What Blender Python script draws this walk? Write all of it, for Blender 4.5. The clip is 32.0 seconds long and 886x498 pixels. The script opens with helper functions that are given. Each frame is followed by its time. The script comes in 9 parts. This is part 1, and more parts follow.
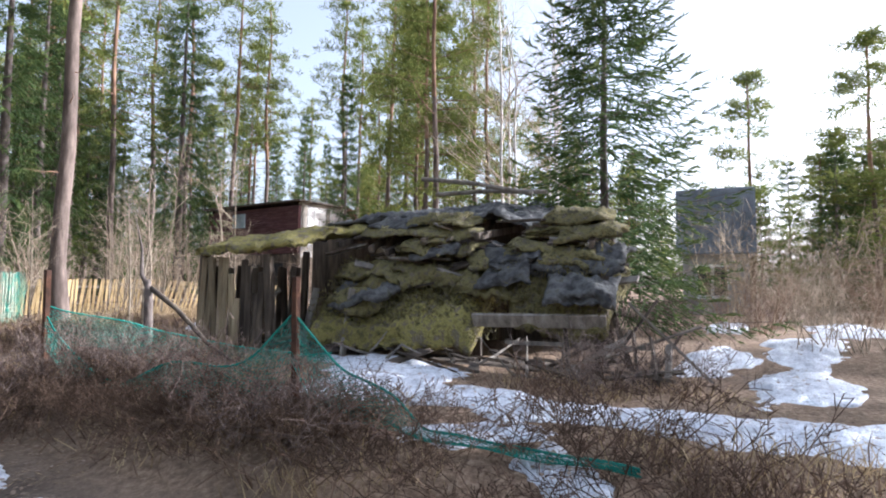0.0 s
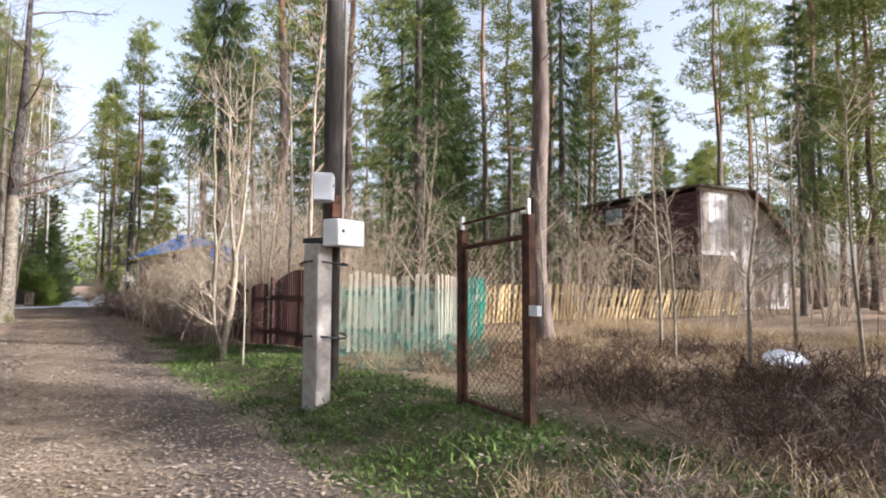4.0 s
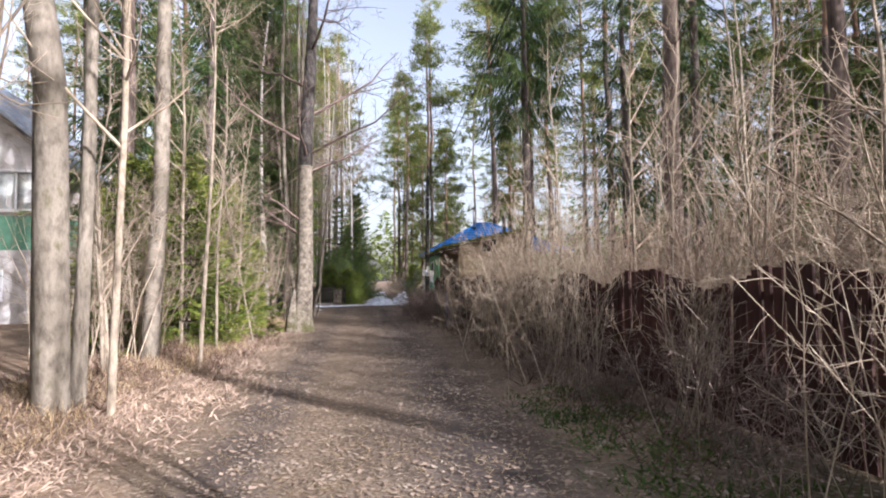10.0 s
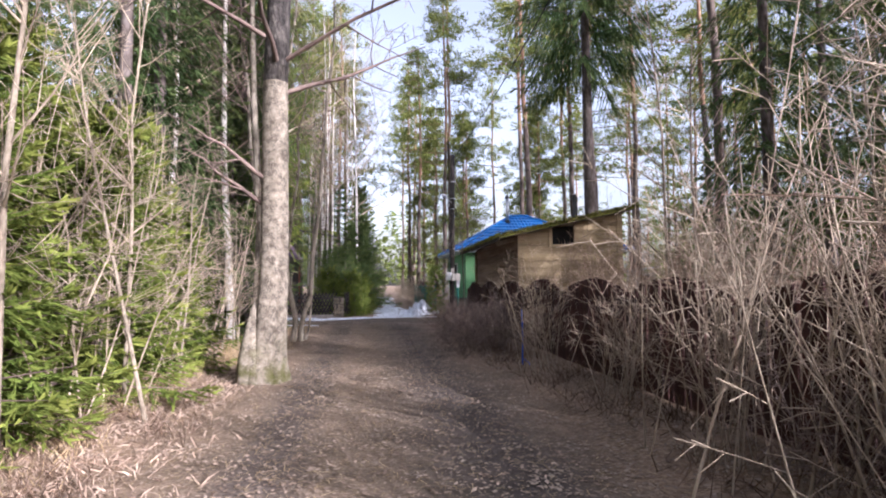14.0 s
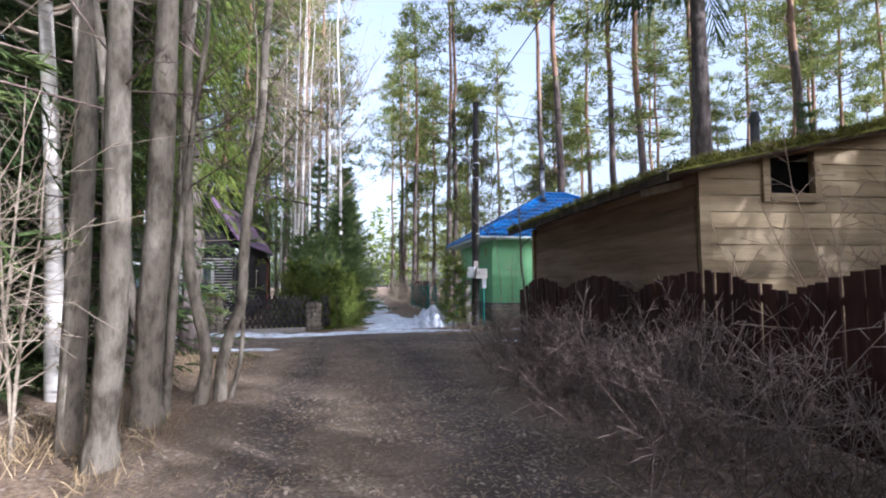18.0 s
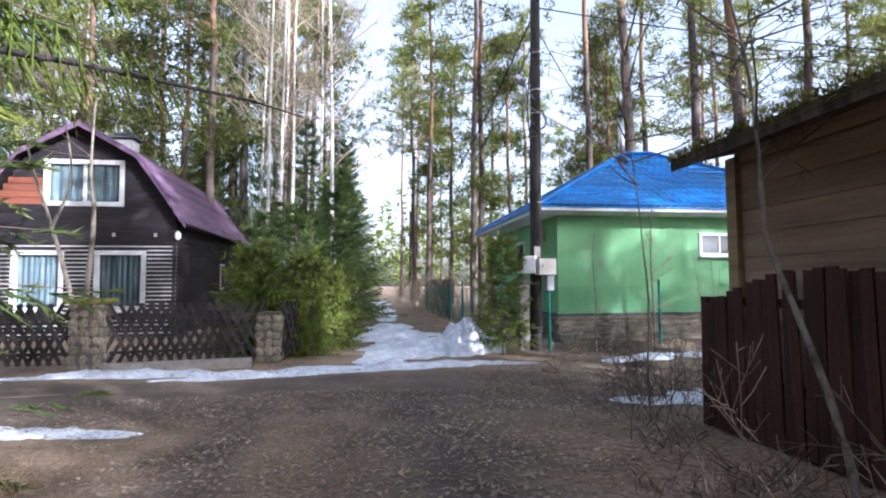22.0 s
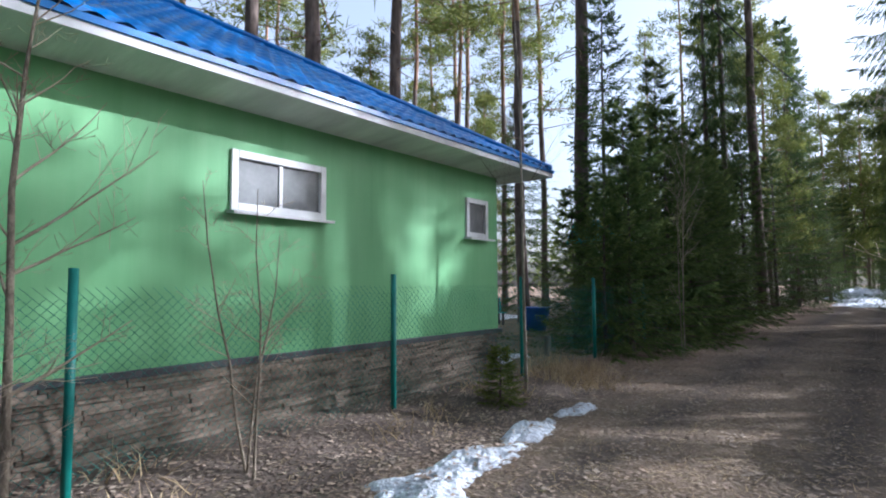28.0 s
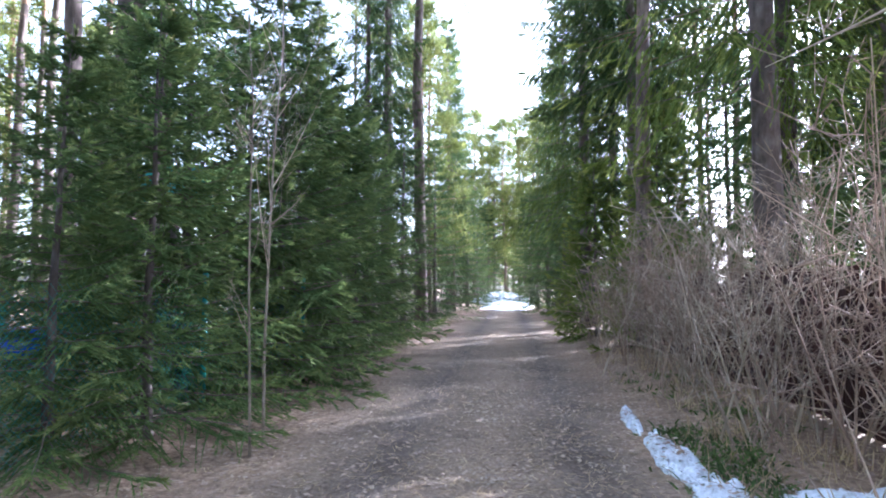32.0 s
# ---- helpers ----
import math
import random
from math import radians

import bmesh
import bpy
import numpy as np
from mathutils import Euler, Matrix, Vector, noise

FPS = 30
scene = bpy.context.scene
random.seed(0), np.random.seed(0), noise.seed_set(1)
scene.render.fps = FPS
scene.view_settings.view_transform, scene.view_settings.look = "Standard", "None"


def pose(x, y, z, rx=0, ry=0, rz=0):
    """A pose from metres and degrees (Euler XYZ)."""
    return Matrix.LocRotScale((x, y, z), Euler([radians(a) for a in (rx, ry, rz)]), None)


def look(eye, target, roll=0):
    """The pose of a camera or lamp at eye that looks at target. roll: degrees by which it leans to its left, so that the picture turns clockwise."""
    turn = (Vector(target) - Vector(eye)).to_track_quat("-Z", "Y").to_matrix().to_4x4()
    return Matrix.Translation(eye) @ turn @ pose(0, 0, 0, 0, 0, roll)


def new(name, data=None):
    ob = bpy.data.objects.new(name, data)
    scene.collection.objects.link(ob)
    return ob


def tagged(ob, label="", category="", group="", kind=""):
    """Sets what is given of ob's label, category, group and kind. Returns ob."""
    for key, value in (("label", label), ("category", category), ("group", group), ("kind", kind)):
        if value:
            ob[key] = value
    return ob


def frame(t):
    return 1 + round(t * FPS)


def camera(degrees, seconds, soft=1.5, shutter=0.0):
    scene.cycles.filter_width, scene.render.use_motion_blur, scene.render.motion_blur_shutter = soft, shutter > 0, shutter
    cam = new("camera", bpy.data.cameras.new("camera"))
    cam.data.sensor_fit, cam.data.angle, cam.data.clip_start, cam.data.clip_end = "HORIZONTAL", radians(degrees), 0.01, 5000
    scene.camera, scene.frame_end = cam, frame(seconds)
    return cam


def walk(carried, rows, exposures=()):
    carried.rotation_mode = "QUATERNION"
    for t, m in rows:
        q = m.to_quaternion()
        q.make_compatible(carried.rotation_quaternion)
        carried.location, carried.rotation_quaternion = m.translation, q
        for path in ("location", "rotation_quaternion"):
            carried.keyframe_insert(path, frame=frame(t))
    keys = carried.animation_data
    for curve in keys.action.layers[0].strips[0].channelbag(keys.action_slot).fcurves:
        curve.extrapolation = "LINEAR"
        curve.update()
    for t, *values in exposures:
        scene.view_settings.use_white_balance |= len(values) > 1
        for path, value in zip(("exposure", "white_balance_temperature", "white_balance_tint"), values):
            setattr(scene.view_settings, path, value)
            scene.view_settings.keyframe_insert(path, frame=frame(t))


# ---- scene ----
cam = camera(76.65, 32.0, 2.0)
PATH = [
    (0.0, 0.366, -9.995, 1.380, 93.51, -0.60, -64.10),
    (0.5, 0.576, -9.207, 1.363, 93.63, -0.71, -63.09),
    (1.0, 0.766, -8.380, 1.339, 93.61, -0.62, -61.83),
    (1.5, 0.924, -7.548, 1.326, 93.58, -0.57, -59.29),
    (2.0, 1.026, -6.760, 1.324, 93.62, -0.45, -57.50),
    (2.5, 1.030, -5.963, 1.324, 93.51, -0.49, -56.58),
    (3.0, 0.993, -5.123, 1.328, 93.59, -0.40, -54.25),
    (3.5, 0.899, -4.264, 1.348, 93.69, -0.15, -44.74),
    (4.0, 0.903, -3.517, 1.368, 93.72, -0.11, -34.79),
    (4.5, 0.931, -2.782, 1.379, 93.50, -0.26, -27.19),
    (6.5, 1.101, -0.233, 1.491, 92.83, 0.41, -10.94),
    (7.0, 1.133, 0.663, 1.458, 92.83, 0.47, -10.62),
    (7.5, 1.168, 1.635, 1.445, 92.85, 0.59, -10.28),
    (8.0, 1.216, 2.586, 1.415, 92.93, 0.54, -9.60),
    (8.5, 1.254, 3.507, 1.388, 92.98, 0.63, -9.37),
    (9.0, 1.254, 4.437, 1.383, 93.01, 0.65, -8.88),
    (9.5, 1.206, 5.363, 1.390, 92.95, 0.65, -8.73),
    (10.0, 1.132, 6.283, 1.406, 93.11, 0.65, -8.23),
    (10.5, 1.084, 7.199, 1.425, 93.21, 0.73, -7.80),
    (11.0, 1.053, 8.083, 1.434, 93.27, 0.68, -7.48),
    (11.5, 1.047, 8.948, 1.439, 93.12, 0.72, -7.60),
    (12.0, 1.023, 9.800, 1.462, 93.24, 0.74, -7.52),
    (12.5, 1.025, 10.666, 1.478, 93.29, 0.76, -7.56),
    (13.0, 1.049, 11.561, 1.475, 93.39, 0.69, -7.56),
    (13.5, 1.040, 12.454, 1.464, 93.50, 0.63, -7.72),
    (14.0, 0.977, 13.344, 1.458, 93.56, 0.58, -7.79),
    (14.5, 0.900, 14.257, 1.436, 93.54, 0.45, -7.93),
    (16.5, 0.542, 18.382, 1.437, 93.49, 0.50, -9.16),
    (17.0, 0.615, 19.351, 1.418, 93.54, 0.45, -9.26),
    (17.5, 0.722, 20.296, 1.397, 93.59, 0.51, -9.40),
    (18.0, 0.844, 21.203, 1.391, 93.70, 0.43, -9.44),
    (18.5, 0.948, 22.122, 1.385, 93.72, 0.48, -9.29),
    (19.0, 1.014, 23.033, 1.395, 93.80, 0.31, -8.80),
    (19.5, 1.043, 23.948, 1.401, 93.75, 0.27, -8.28),
    (20.0, 1.063, 24.849, 1.404, 93.74, 0.22, -7.98),
    (20.5, 1.091, 25.737, 1.408, 93.79, 0.27, -8.20),
    (21.0, 1.145, 26.612, 1.409, 93.85, 0.25, -8.20),
    (21.5, 1.235, 27.490, 1.410, 93.78, 0.28, -8.30),
    (22.0, 1.380, 28.348, 1.408, 93.66, 0.29, -8.48),
    (22.5, 1.590, 29.193, 1.408, 93.50, 0.46, -8.93),
    (23.0, 1.843, 30.000, 1.414, 93.54, 0.47, -9.42),
    (23.5, 2.113, 30.803, 1.407, 93.41, 0.50, -10.02),
    (24.0, 2.395, 31.599, 1.396, 93.35, 0.51, -10.45),
    (24.5, 2.714, 32.384, 1.380, 93.29, 0.52, -11.44),
    (26.5, 4.557, 34.991, 1.372, 93.49, 0.74, -24.35),
    (27.0, 5.235, 35.379, 1.381, 93.80, 0.62, -31.60),
    (27.5, 5.950, 35.725, 1.383, 93.79, 0.54, -43.62),
    (28.0, 6.653, 36.014, 1.379, 93.74, 0.31, -51.55),
    (28.5, 7.456, 36.232, 1.379, 93.76, 0.39, -60.07),
    (29.0, 8.225, 36.410, 1.372, 93.69, 0.28, -67.02),
    (29.5, 9.069, 36.529, 1.351, 93.65, 0.16, -73.22),
    (30.0, 9.877, 36.632, 1.342, 93.67, -0.02, -77.12),
    (30.5, 10.709, 36.704, 1.343, 93.89, 0.05, -79.56),
    (31.0, 11.480, 36.771, 1.338, 93.93, 0.12, -80.81),
    (31.5, 12.305, 36.844, 1.342, 93.92, 0.13, -82.27),
    (32.0, 13.069, 36.946, 1.346, 93.97, -0.01, -83.23),
]
walk(cam, [(t, pose(*p)) for t, *p in PATH], [(0.0, 1.3, 5500, 15), (2.0, 1.42, 5500, 15), (4.5, 1.1, 5850, 16), (7.0, 0.9, 5750, 19), (8.3, 0.97, 5750, 19), (11.0, 1.12, 5750, 20), (13.0, 1.26, 5650, 24), (14.0, 1.26, 5600, 24), (17.0, 1.08, 5400, 17), (18.5, 1.5, 5200, 18), (21.0, 1.68, 5250, 18), (24.0, 1.4, 5550, 16), (27.0, 1.3, 5400, 15), (28.0, 1.22, 5250, 14), (29.0, 1.65, 5200, 15), (30.0, 2.2, 5080, 16), (31.0, 2.78, 5000, 17), (32.0, 3.05, 4900, 19)])

# ---- light ----
SUN_EL, SUN_AZ = radians(23), radians(139)
world = bpy.data.worlds.new("sky_world")
world.use_nodes = True
scene.world = world
wn = world.node_tree
sky = wn.nodes.new("ShaderNodeTexSky")
sky.sky_type, sky.sun_disc = "NISHITA", False
sky.sun_elevation, sky.sun_rotation = SUN_EL, SUN_AZ
sky.air_density, sky.dust_density, sky.ozone_density = 1.2, 4.0, 0.5
haze = wn.nodes.new("ShaderNodeHueSaturation")
haze.inputs["Saturation"].default_value, haze.inputs["Value"].default_value = 0.45, 1.0
wn.links.new(sky.outputs[0], haze.inputs["Color"])
wn.links.new(haze.outputs[0], wn.nodes["Background"].inputs[0])
wn.nodes["Background"].inputs[1].default_value = 0.15
sun_dir = Vector((math.sin(SUN_AZ) * math.cos(SUN_EL), math.cos(SUN_AZ) * math.cos(SUN_EL), math.sin(SUN_EL)))
sun = new("sun", bpy.data.lights.new("sun", "SUN"))
sun.data.energy, sun.data.angle, sun.data.color = 5.0, radians(0.6), (1.0, 0.95, 0.88)
sun.matrix_world = look(sun_dir * 100, (0, 0, 0))

# ---- materials ----
def material(name, colors, scale=6.0, rough=0.85, bump=0.3, detail=6.0, stretch=(1, 1, 1), coords="Object", metal=0.0,
             bump_scale=None, island=0.0, through_light=0.0, bump_dist=0.02, per_object=0.0, spec=0.3, tip=None):
    """A noise-driven surface: colours are stops of a ramp; island and per_object vary brightness piece by piece; tip is
    the colour of young growth, with light on the outer ends put in.
    """
    m = bpy.data.materials.new(name)
    m.use_nodes = True
    nt = m.node_tree
    bsdf = nt.nodes["Principled BSDF"]
    tc = nt.nodes.new("ShaderNodeTexCoord")
    mp = nt.nodes.new("ShaderNodeMapping")
    mp.inputs["Scale"].default_value = stretch
    nt.links.new(tc.outputs[coords], mp.inputs[0])
    n1 = nt.nodes.new("ShaderNodeTexNoise")
    n1.inputs["Scale"].default_value, n1.inputs["Detail"].default_value = scale, detail
    n1.inputs["Roughness"].default_value = 0.65
    nt.links.new(mp.outputs[0], n1.inputs[0])
    ramp = nt.nodes.new("ShaderNodeValToRGB")
    els = ramp.color_ramp.elements
    n = len(colors)
    while len(els) < n:
        els.new(0.5)
    for i, c in enumerate(colors):
        els[i].position = 0.28 + 0.44 * i / max(n - 1, 1)
        els[i].color = (*c, 1)
    nt.links.new(n1.outputs[0], ramp.inputs[0])
    out = ramp.outputs[0]
    if tip:
        young = nt.nodes.new("ShaderNodeAttribute")
        young.attribute_name = "young"
        tint = nt.nodes.new("ShaderNodeMix")
        tint.data_type = "RGBA"
        nt.links.new(young.outputs["Fac"], tint.inputs[0])
        nt.links.new(out, tint.inputs[6])
        tint.inputs[7].default_value = (*tip, 1)
        out = tint.outputs[2]
    # broad variation
    n2 = nt.nodes.new("ShaderNodeTexNoise")
    n2.inputs["Scale"].default_value = scale * 0.17
    nt.links.new(mp.outputs[0], n2.inputs[0])
    hsv = nt.nodes.new("ShaderNodeHueSaturation")
    mr = nt.nodes.new("ShaderNodeMapRange")
    mr.inputs["From Min"].default_value, mr.inputs["From Max"].default_value = 0.3, 0.7
    mr.inputs["To Min"].default_value, mr.inputs["To Max"].default_value = 0.78, 1.22
    nt.links.new(n2.outputs[0], mr.inputs[0])
    val = mr.outputs[0]
    for amount, node, socket in ((island, "ShaderNodeNewGeometry", "Random Per Island"), (per_object, "ShaderNodeObjectInfo", "Random")):
        if amount:
            g = nt.nodes.new(node)
            r2 = nt.nodes.new("ShaderNodeMapRange")
            r2.inputs["To Min"].default_value, r2.inputs["To Max"].default_value = 1 - amount, 1 + amount
            nt.links.new(g.outputs[socket], r2.inputs[0])
            mul = nt.nodes.new("ShaderNodeMath")
            mul.operation = "MULTIPLY"
            nt.links.new(val, mul.inputs[0])
            nt.links.new(r2.outputs[0], mul.inputs[1])
            val = mul.outputs[0]
    nt.links.new(val, hsv.inputs["Value"])
    nt.links.new(out, hsv.inputs["Color"])
    nt.links.new(hsv.outputs[0], bsdf.inputs["Base Color"])
    bsdf.inputs["Roughness"].default_value = rough
    bsdf.inputs["Metallic"].default_value = metal
    bsdf.inputs["Specular IOR Level"].default_value = spec
    if bump:
        n3 = nt.nodes.new("ShaderNodeTexNoise")
        n3.inputs["Scale"].default_value, n3.inputs["Detail"].default_value = bump_scale or scale * 2.2, 5
        nt.links.new(mp.outputs[0], n3.inputs[0])
        b = nt.nodes.new("ShaderNodeBump")
        b.inputs["Strength"].default_value, b.inputs["Distance"].default_value = bump, bump_dist
        nt.links.new(n3.outputs[0], b.inputs["Height"])
        nt.links.new(b.outputs[0], bsdf.inputs["Normal"])
    if through_light:
        tr = nt.nodes.new("ShaderNodeBsdfTranslucent")
        mix = nt.nodes.new("ShaderNodeMixShader")
        mix.inputs[0].default_value = through_light
        nt.links.new(hsv.outputs[0], tr.inputs[0])
        nt.links.new(bsdf.outputs[0], mix.inputs[1])
        nt.links.new(tr.outputs[0], mix.inputs[2])
        nt.links.new(mix.outputs[0], nt.nodes["Material Output"].inputs[0])
    return m


M = {}
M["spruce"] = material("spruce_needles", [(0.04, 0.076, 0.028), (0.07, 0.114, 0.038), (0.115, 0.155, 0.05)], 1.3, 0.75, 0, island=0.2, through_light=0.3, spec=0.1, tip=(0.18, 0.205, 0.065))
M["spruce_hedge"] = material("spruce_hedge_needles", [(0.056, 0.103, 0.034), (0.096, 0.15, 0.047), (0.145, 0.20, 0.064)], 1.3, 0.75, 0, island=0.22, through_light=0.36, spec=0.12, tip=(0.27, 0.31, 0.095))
# spruce needles in brighter yellow-green, with sunlight put into the colour
M["spruce_sunlit"] = material("spruce_needles_sunny", [(0.06, 0.10, 0.018), (0.115, 0.16, 0.03), (0.18, 0.215, 0.045)], 1.6, 0.75, 0, island=0.16, through_light=0.3, spec=0.08, tip=(0.30, 0.32, 0.07))
M["pine"] = material("pine_needles", [(0.075, 0.108, 0.028), (0.13, 0.16, 0.042), (0.20, 0.21, 0.058)], 0.9, 0.75, 0, island=0.16, through_light=0.36, spec=0.08, tip=(0.26, 0.27, 0.075))
M["pine_bark"] = material("pine_bark", [(0.05, 0.037, 0.03), (0.14, 0.105, 0.085), (0.25, 0.19, 0.155)], 7, 0.95, 0.9, stretch=(1, 1, 0.22), per_object=0.2)
M["pine_bark_upper"] = material("pine_bark_upper", [(0.12, 0.07, 0.045), (0.22, 0.13, 0.08), (0.31, 0.19, 0.125)], 6, 0.9, 0.5, stretch=(1, 1, 0.3), per_object=0.2)
M["spruce_bark"] = material("spruce_bark", [(0.045, 0.035, 0.03), (0.12, 0.095, 0.08), (0.2, 0.17, 0.15)], 9, 0.95, 0.8, stretch=(1, 1, 0.4), per_object=0.2)
M["birch_bark"] = material("birch_bark", [(0.05, 0.04, 0.035), (0.46, 0.42, 0.36), (0.60, 0.56, 0.49), (0.66, 0.62, 0.55)], 5, 0.8, 0.5, stretch=(0.7, 0.7, 2.6))
M["birch_black"] = material("black_birch_bark", [(0.012, 0.010, 0.009), (0.05, 0.043, 0.037), (0.13, 0.112, 0.095)], 9, 0.95, 1.0, stretch=(1, 1, 0.5), bump_dist=0.06)
M["alder_bark"] = material("alder_bark", [(0.085, 0.066, 0.046), (0.19, 0.153, 0.11), (0.31, 0.257, 0.19), (0.13, 0.115, 0.06)], 9, 0.95, 0.7, stretch=(1, 1, 0.55), per_object=0.2, spec=0.12)
M["grey_bark"] = material("grey_bark", [(0.05, 0.042, 0.033), (0.155, 0.132, 0.10), (0.27, 0.232, 0.182), (0.125, 0.113, 0.062)], 8, 0.95, 1.0, stretch=(1, 1, 0.4), per_object=0.2, spec=0.12)
M["twig"] = material("dry_twigs", [(0.23, 0.172, 0.118), (0.37, 0.295, 0.21), (0.50, 0.42, 0.315)], 3, 0.9, 0, island=0.25, spec=0.1)
M["twig_dark"] = material("dark_twigs", [(0.075, 0.05, 0.04), (0.15, 0.105, 0.085), (0.24, 0.18, 0.14)], 3, 0.85, 0, island=0.3)
M["twig_mid"] = material("bramble_twigs", [(0.10, 0.07, 0.057), (0.19, 0.138, 0.112), (0.29, 0.225, 0.178)], 3, 0.85, 0, island=0.35)
M["twig_red"] = material("reddish_twigs", [(0.19, 0.12, 0.08), (0.32, 0.222, 0.155), (0.44, 0.332, 0.24)], 3, 0.85, 0, island=0.3)
M["grass_dry"] = material("dry_grass", [(0.26, 0.18, 0.09), (0.42, 0.31, 0.17), (0.56, 0.45, 0.27)], 3, 0.8, 0, island=0.35, through_light=0.25)
# pale dry fern; the sun on the left bank is put into its colour
M["bleached_fern"] = material("bleached_fern", [(0.27, 0.19, 0.135), (0.41, 0.305, 0.225), (0.54, 0.43, 0.325)], 3, 0.85, 0, island=0.3, through_light=0.2, spec=0.1)
M["fern_dry"] = material("dry_fern", [(0.07, 0.045, 0.033), (0.145, 0.096, 0.066), (0.24, 0.165, 0.11)], 3, 0.9, 0, spec=0.1, island=0.35, through_light=0.15)
M["grass_green"] = material("green_ground_cover", [(0.04, 0.068, 0.018), (0.08, 0.125, 0.028), (0.15, 0.20, 0.045)], 3, 0.7, 0, island=0.35, through_light=0.3)
M["leaf"] = material("fallen_leaves", [(0.19, 0.13, 0.092), (0.30, 0.225, 0.165), (0.43, 0.355, 0.275)], 2, 0.85, 0, island=0.32, spec=0.15)
M["snow"] = material("old_snow", [(0.22, 0.18, 0.15), (0.66, 0.68, 0.72), (0.80, 0.82, 0.86), (0.88, 0.89, 0.92)], 30, 0.55, 0.9, bump_scale=38, bump_dist=0.03)
M["dirty_snow"] = material("dirty_snow", [(0.2, 0.17, 0.15), (0.58, 0.60, 0.63), (0.76, 0.78, 0.82), (0.86, 0.88, 0.91)], 24, 0.5, 0.9, bump_scale=34, bump_dist=0.03)
M["brown_paint"] = material("brown_fence_paint", [(0.03, 0.012, 0.010), (0.062, 0.022, 0.017), (0.10, 0.045, 0.034)], 8, 0.7, 0.4, stretch=(1, 1, 0.15), per_object=0.3)
M["grey_wood"] = material("weathered_wood", [(0.10, 0.085, 0.07), (0.23, 0.20, 0.165), (0.36, 0.32, 0.27)], 9, 0.9, 0.6, stretch=(1, 1, 0.12), per_object=0.25)
M["pale_wood"] = material("pale_picket_wood", [(0.25, 0.205, 0.14), (0.43, 0.37, 0.275), (0.56, 0.505, 0.40)], 8, 0.85, 0.4, stretch=(1, 1, 0.15), per_object=0.25)
M["yellow_wood"] = material("sunlit_lath_wood", [(0.36, 0.24, 0.10), (0.56, 0.41, 0.2), (0.66, 0.53, 0.3)], 8, 0.85, 0.4, stretch=(1, 1, 0.15), per_object=0.2)
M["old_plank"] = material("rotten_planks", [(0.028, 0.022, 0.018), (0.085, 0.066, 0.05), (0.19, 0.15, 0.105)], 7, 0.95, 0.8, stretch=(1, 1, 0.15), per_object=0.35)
# redder stain than the gable, brightened to stand in for light on this side
M["shed_side"] = material("weathered_shed_wall", [(0.21, 0.138, 0.095), (0.34, 0.235, 0.165), (0.45, 0.33, 0.24)], 6, 0.75, 0.4, stretch=(0.9, 0.12, 1.6), per_object=0.16)
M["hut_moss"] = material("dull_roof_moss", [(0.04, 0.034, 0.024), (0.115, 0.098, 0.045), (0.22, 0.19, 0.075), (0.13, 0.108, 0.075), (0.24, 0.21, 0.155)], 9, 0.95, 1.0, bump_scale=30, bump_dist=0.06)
# the roof moss again, about 1.6 times brighter: sunlight put into its colour
M["sunlit_moss"] = material("sunny_roof_moss", [(0.064, 0.057, 0.038), (0.191, 0.165, 0.06), (0.334, 0.285, 0.087), (0.175, 0.143, 0.095), (0.334, 0.285, 0.205)], 7, 0.95, 1.0, bump_scale=30, bump_dist=0.06)
# hut planks in a brighter tan, with the sun put into the colour
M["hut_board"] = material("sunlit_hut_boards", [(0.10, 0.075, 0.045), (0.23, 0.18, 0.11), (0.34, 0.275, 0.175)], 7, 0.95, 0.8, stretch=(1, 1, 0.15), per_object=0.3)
M["lath_dark"] = material("black_stained_lath", [(0.012, 0.010, 0.009), (0.03, 0.025, 0.022), (0.06, 0.05, 0.043)], 8, 0.85, 0.4, per_object=0.3)
M["moss"] = material("moss", [(0.05, 0.05, 0.016), (0.13, 0.13, 0.03), (0.25, 0.24, 0.05), (0.19, 0.18, 0.12)], 4.5, 0.95, 1.0, bump_dist=0.06, spec=0.1)
M["roof_felt"] = material("mossy_grey_roofing", [(0.02, 0.019, 0.019), (0.06, 0.058, 0.056), (0.13, 0.128, 0.122), (0.06, 0.055, 0.025)], 6.0, 0.9, 0.9, bump_dist=0.05)
M["shed_wood"] = material("stained_shed_boards", [(0.17, 0.122, 0.062), (0.30, 0.222, 0.12), (0.39, 0.30, 0.175)], 6, 0.75, 0.4, stretch=(0.12, 0.12, 1.6), per_object=0.2)
M["green_wall"] = material("green_painted_panels", [(0.15, 0.37, 0.155), (0.185, 0.425, 0.185), (0.215, 0.46, 0.21)], 1.6, 0.55, 0.1, stretch=(1.6, 1, 0.12))
M["blue_roof"] = material("blue_metal_tiles", [(0.004, 0.095, 0.34), (0.008, 0.15, 0.46), (0.014, 0.20, 0.55)], 4, 0.32, 0.05, spec=0.5)
M["white_trim"] = material("white_trim", [(0.58, 0.58, 0.57), (0.72, 0.72, 0.71), (0.8, 0.8, 0.79)], 5, 0.5, 0.1)
M["soffit"] = material("white_soffit", [(0.62, 0.65, 0.60), (0.74, 0.76, 0.72)], 3, 0.6, 0.1, stretch=(6, 1, 1))
M["stone"] = material("ledge_stone", [(0.10, 0.08, 0.06), (0.19, 0.152, 0.115), (0.28, 0.23, 0.175)], 12, 0.95, 0.8, per_object=0.3, spec=0.1)
M["mortar"] = material("dark_mortar", [(0.10, 0.085, 0.07), (0.15, 0.125, 0.105)], 9, 0.95, 0.4)
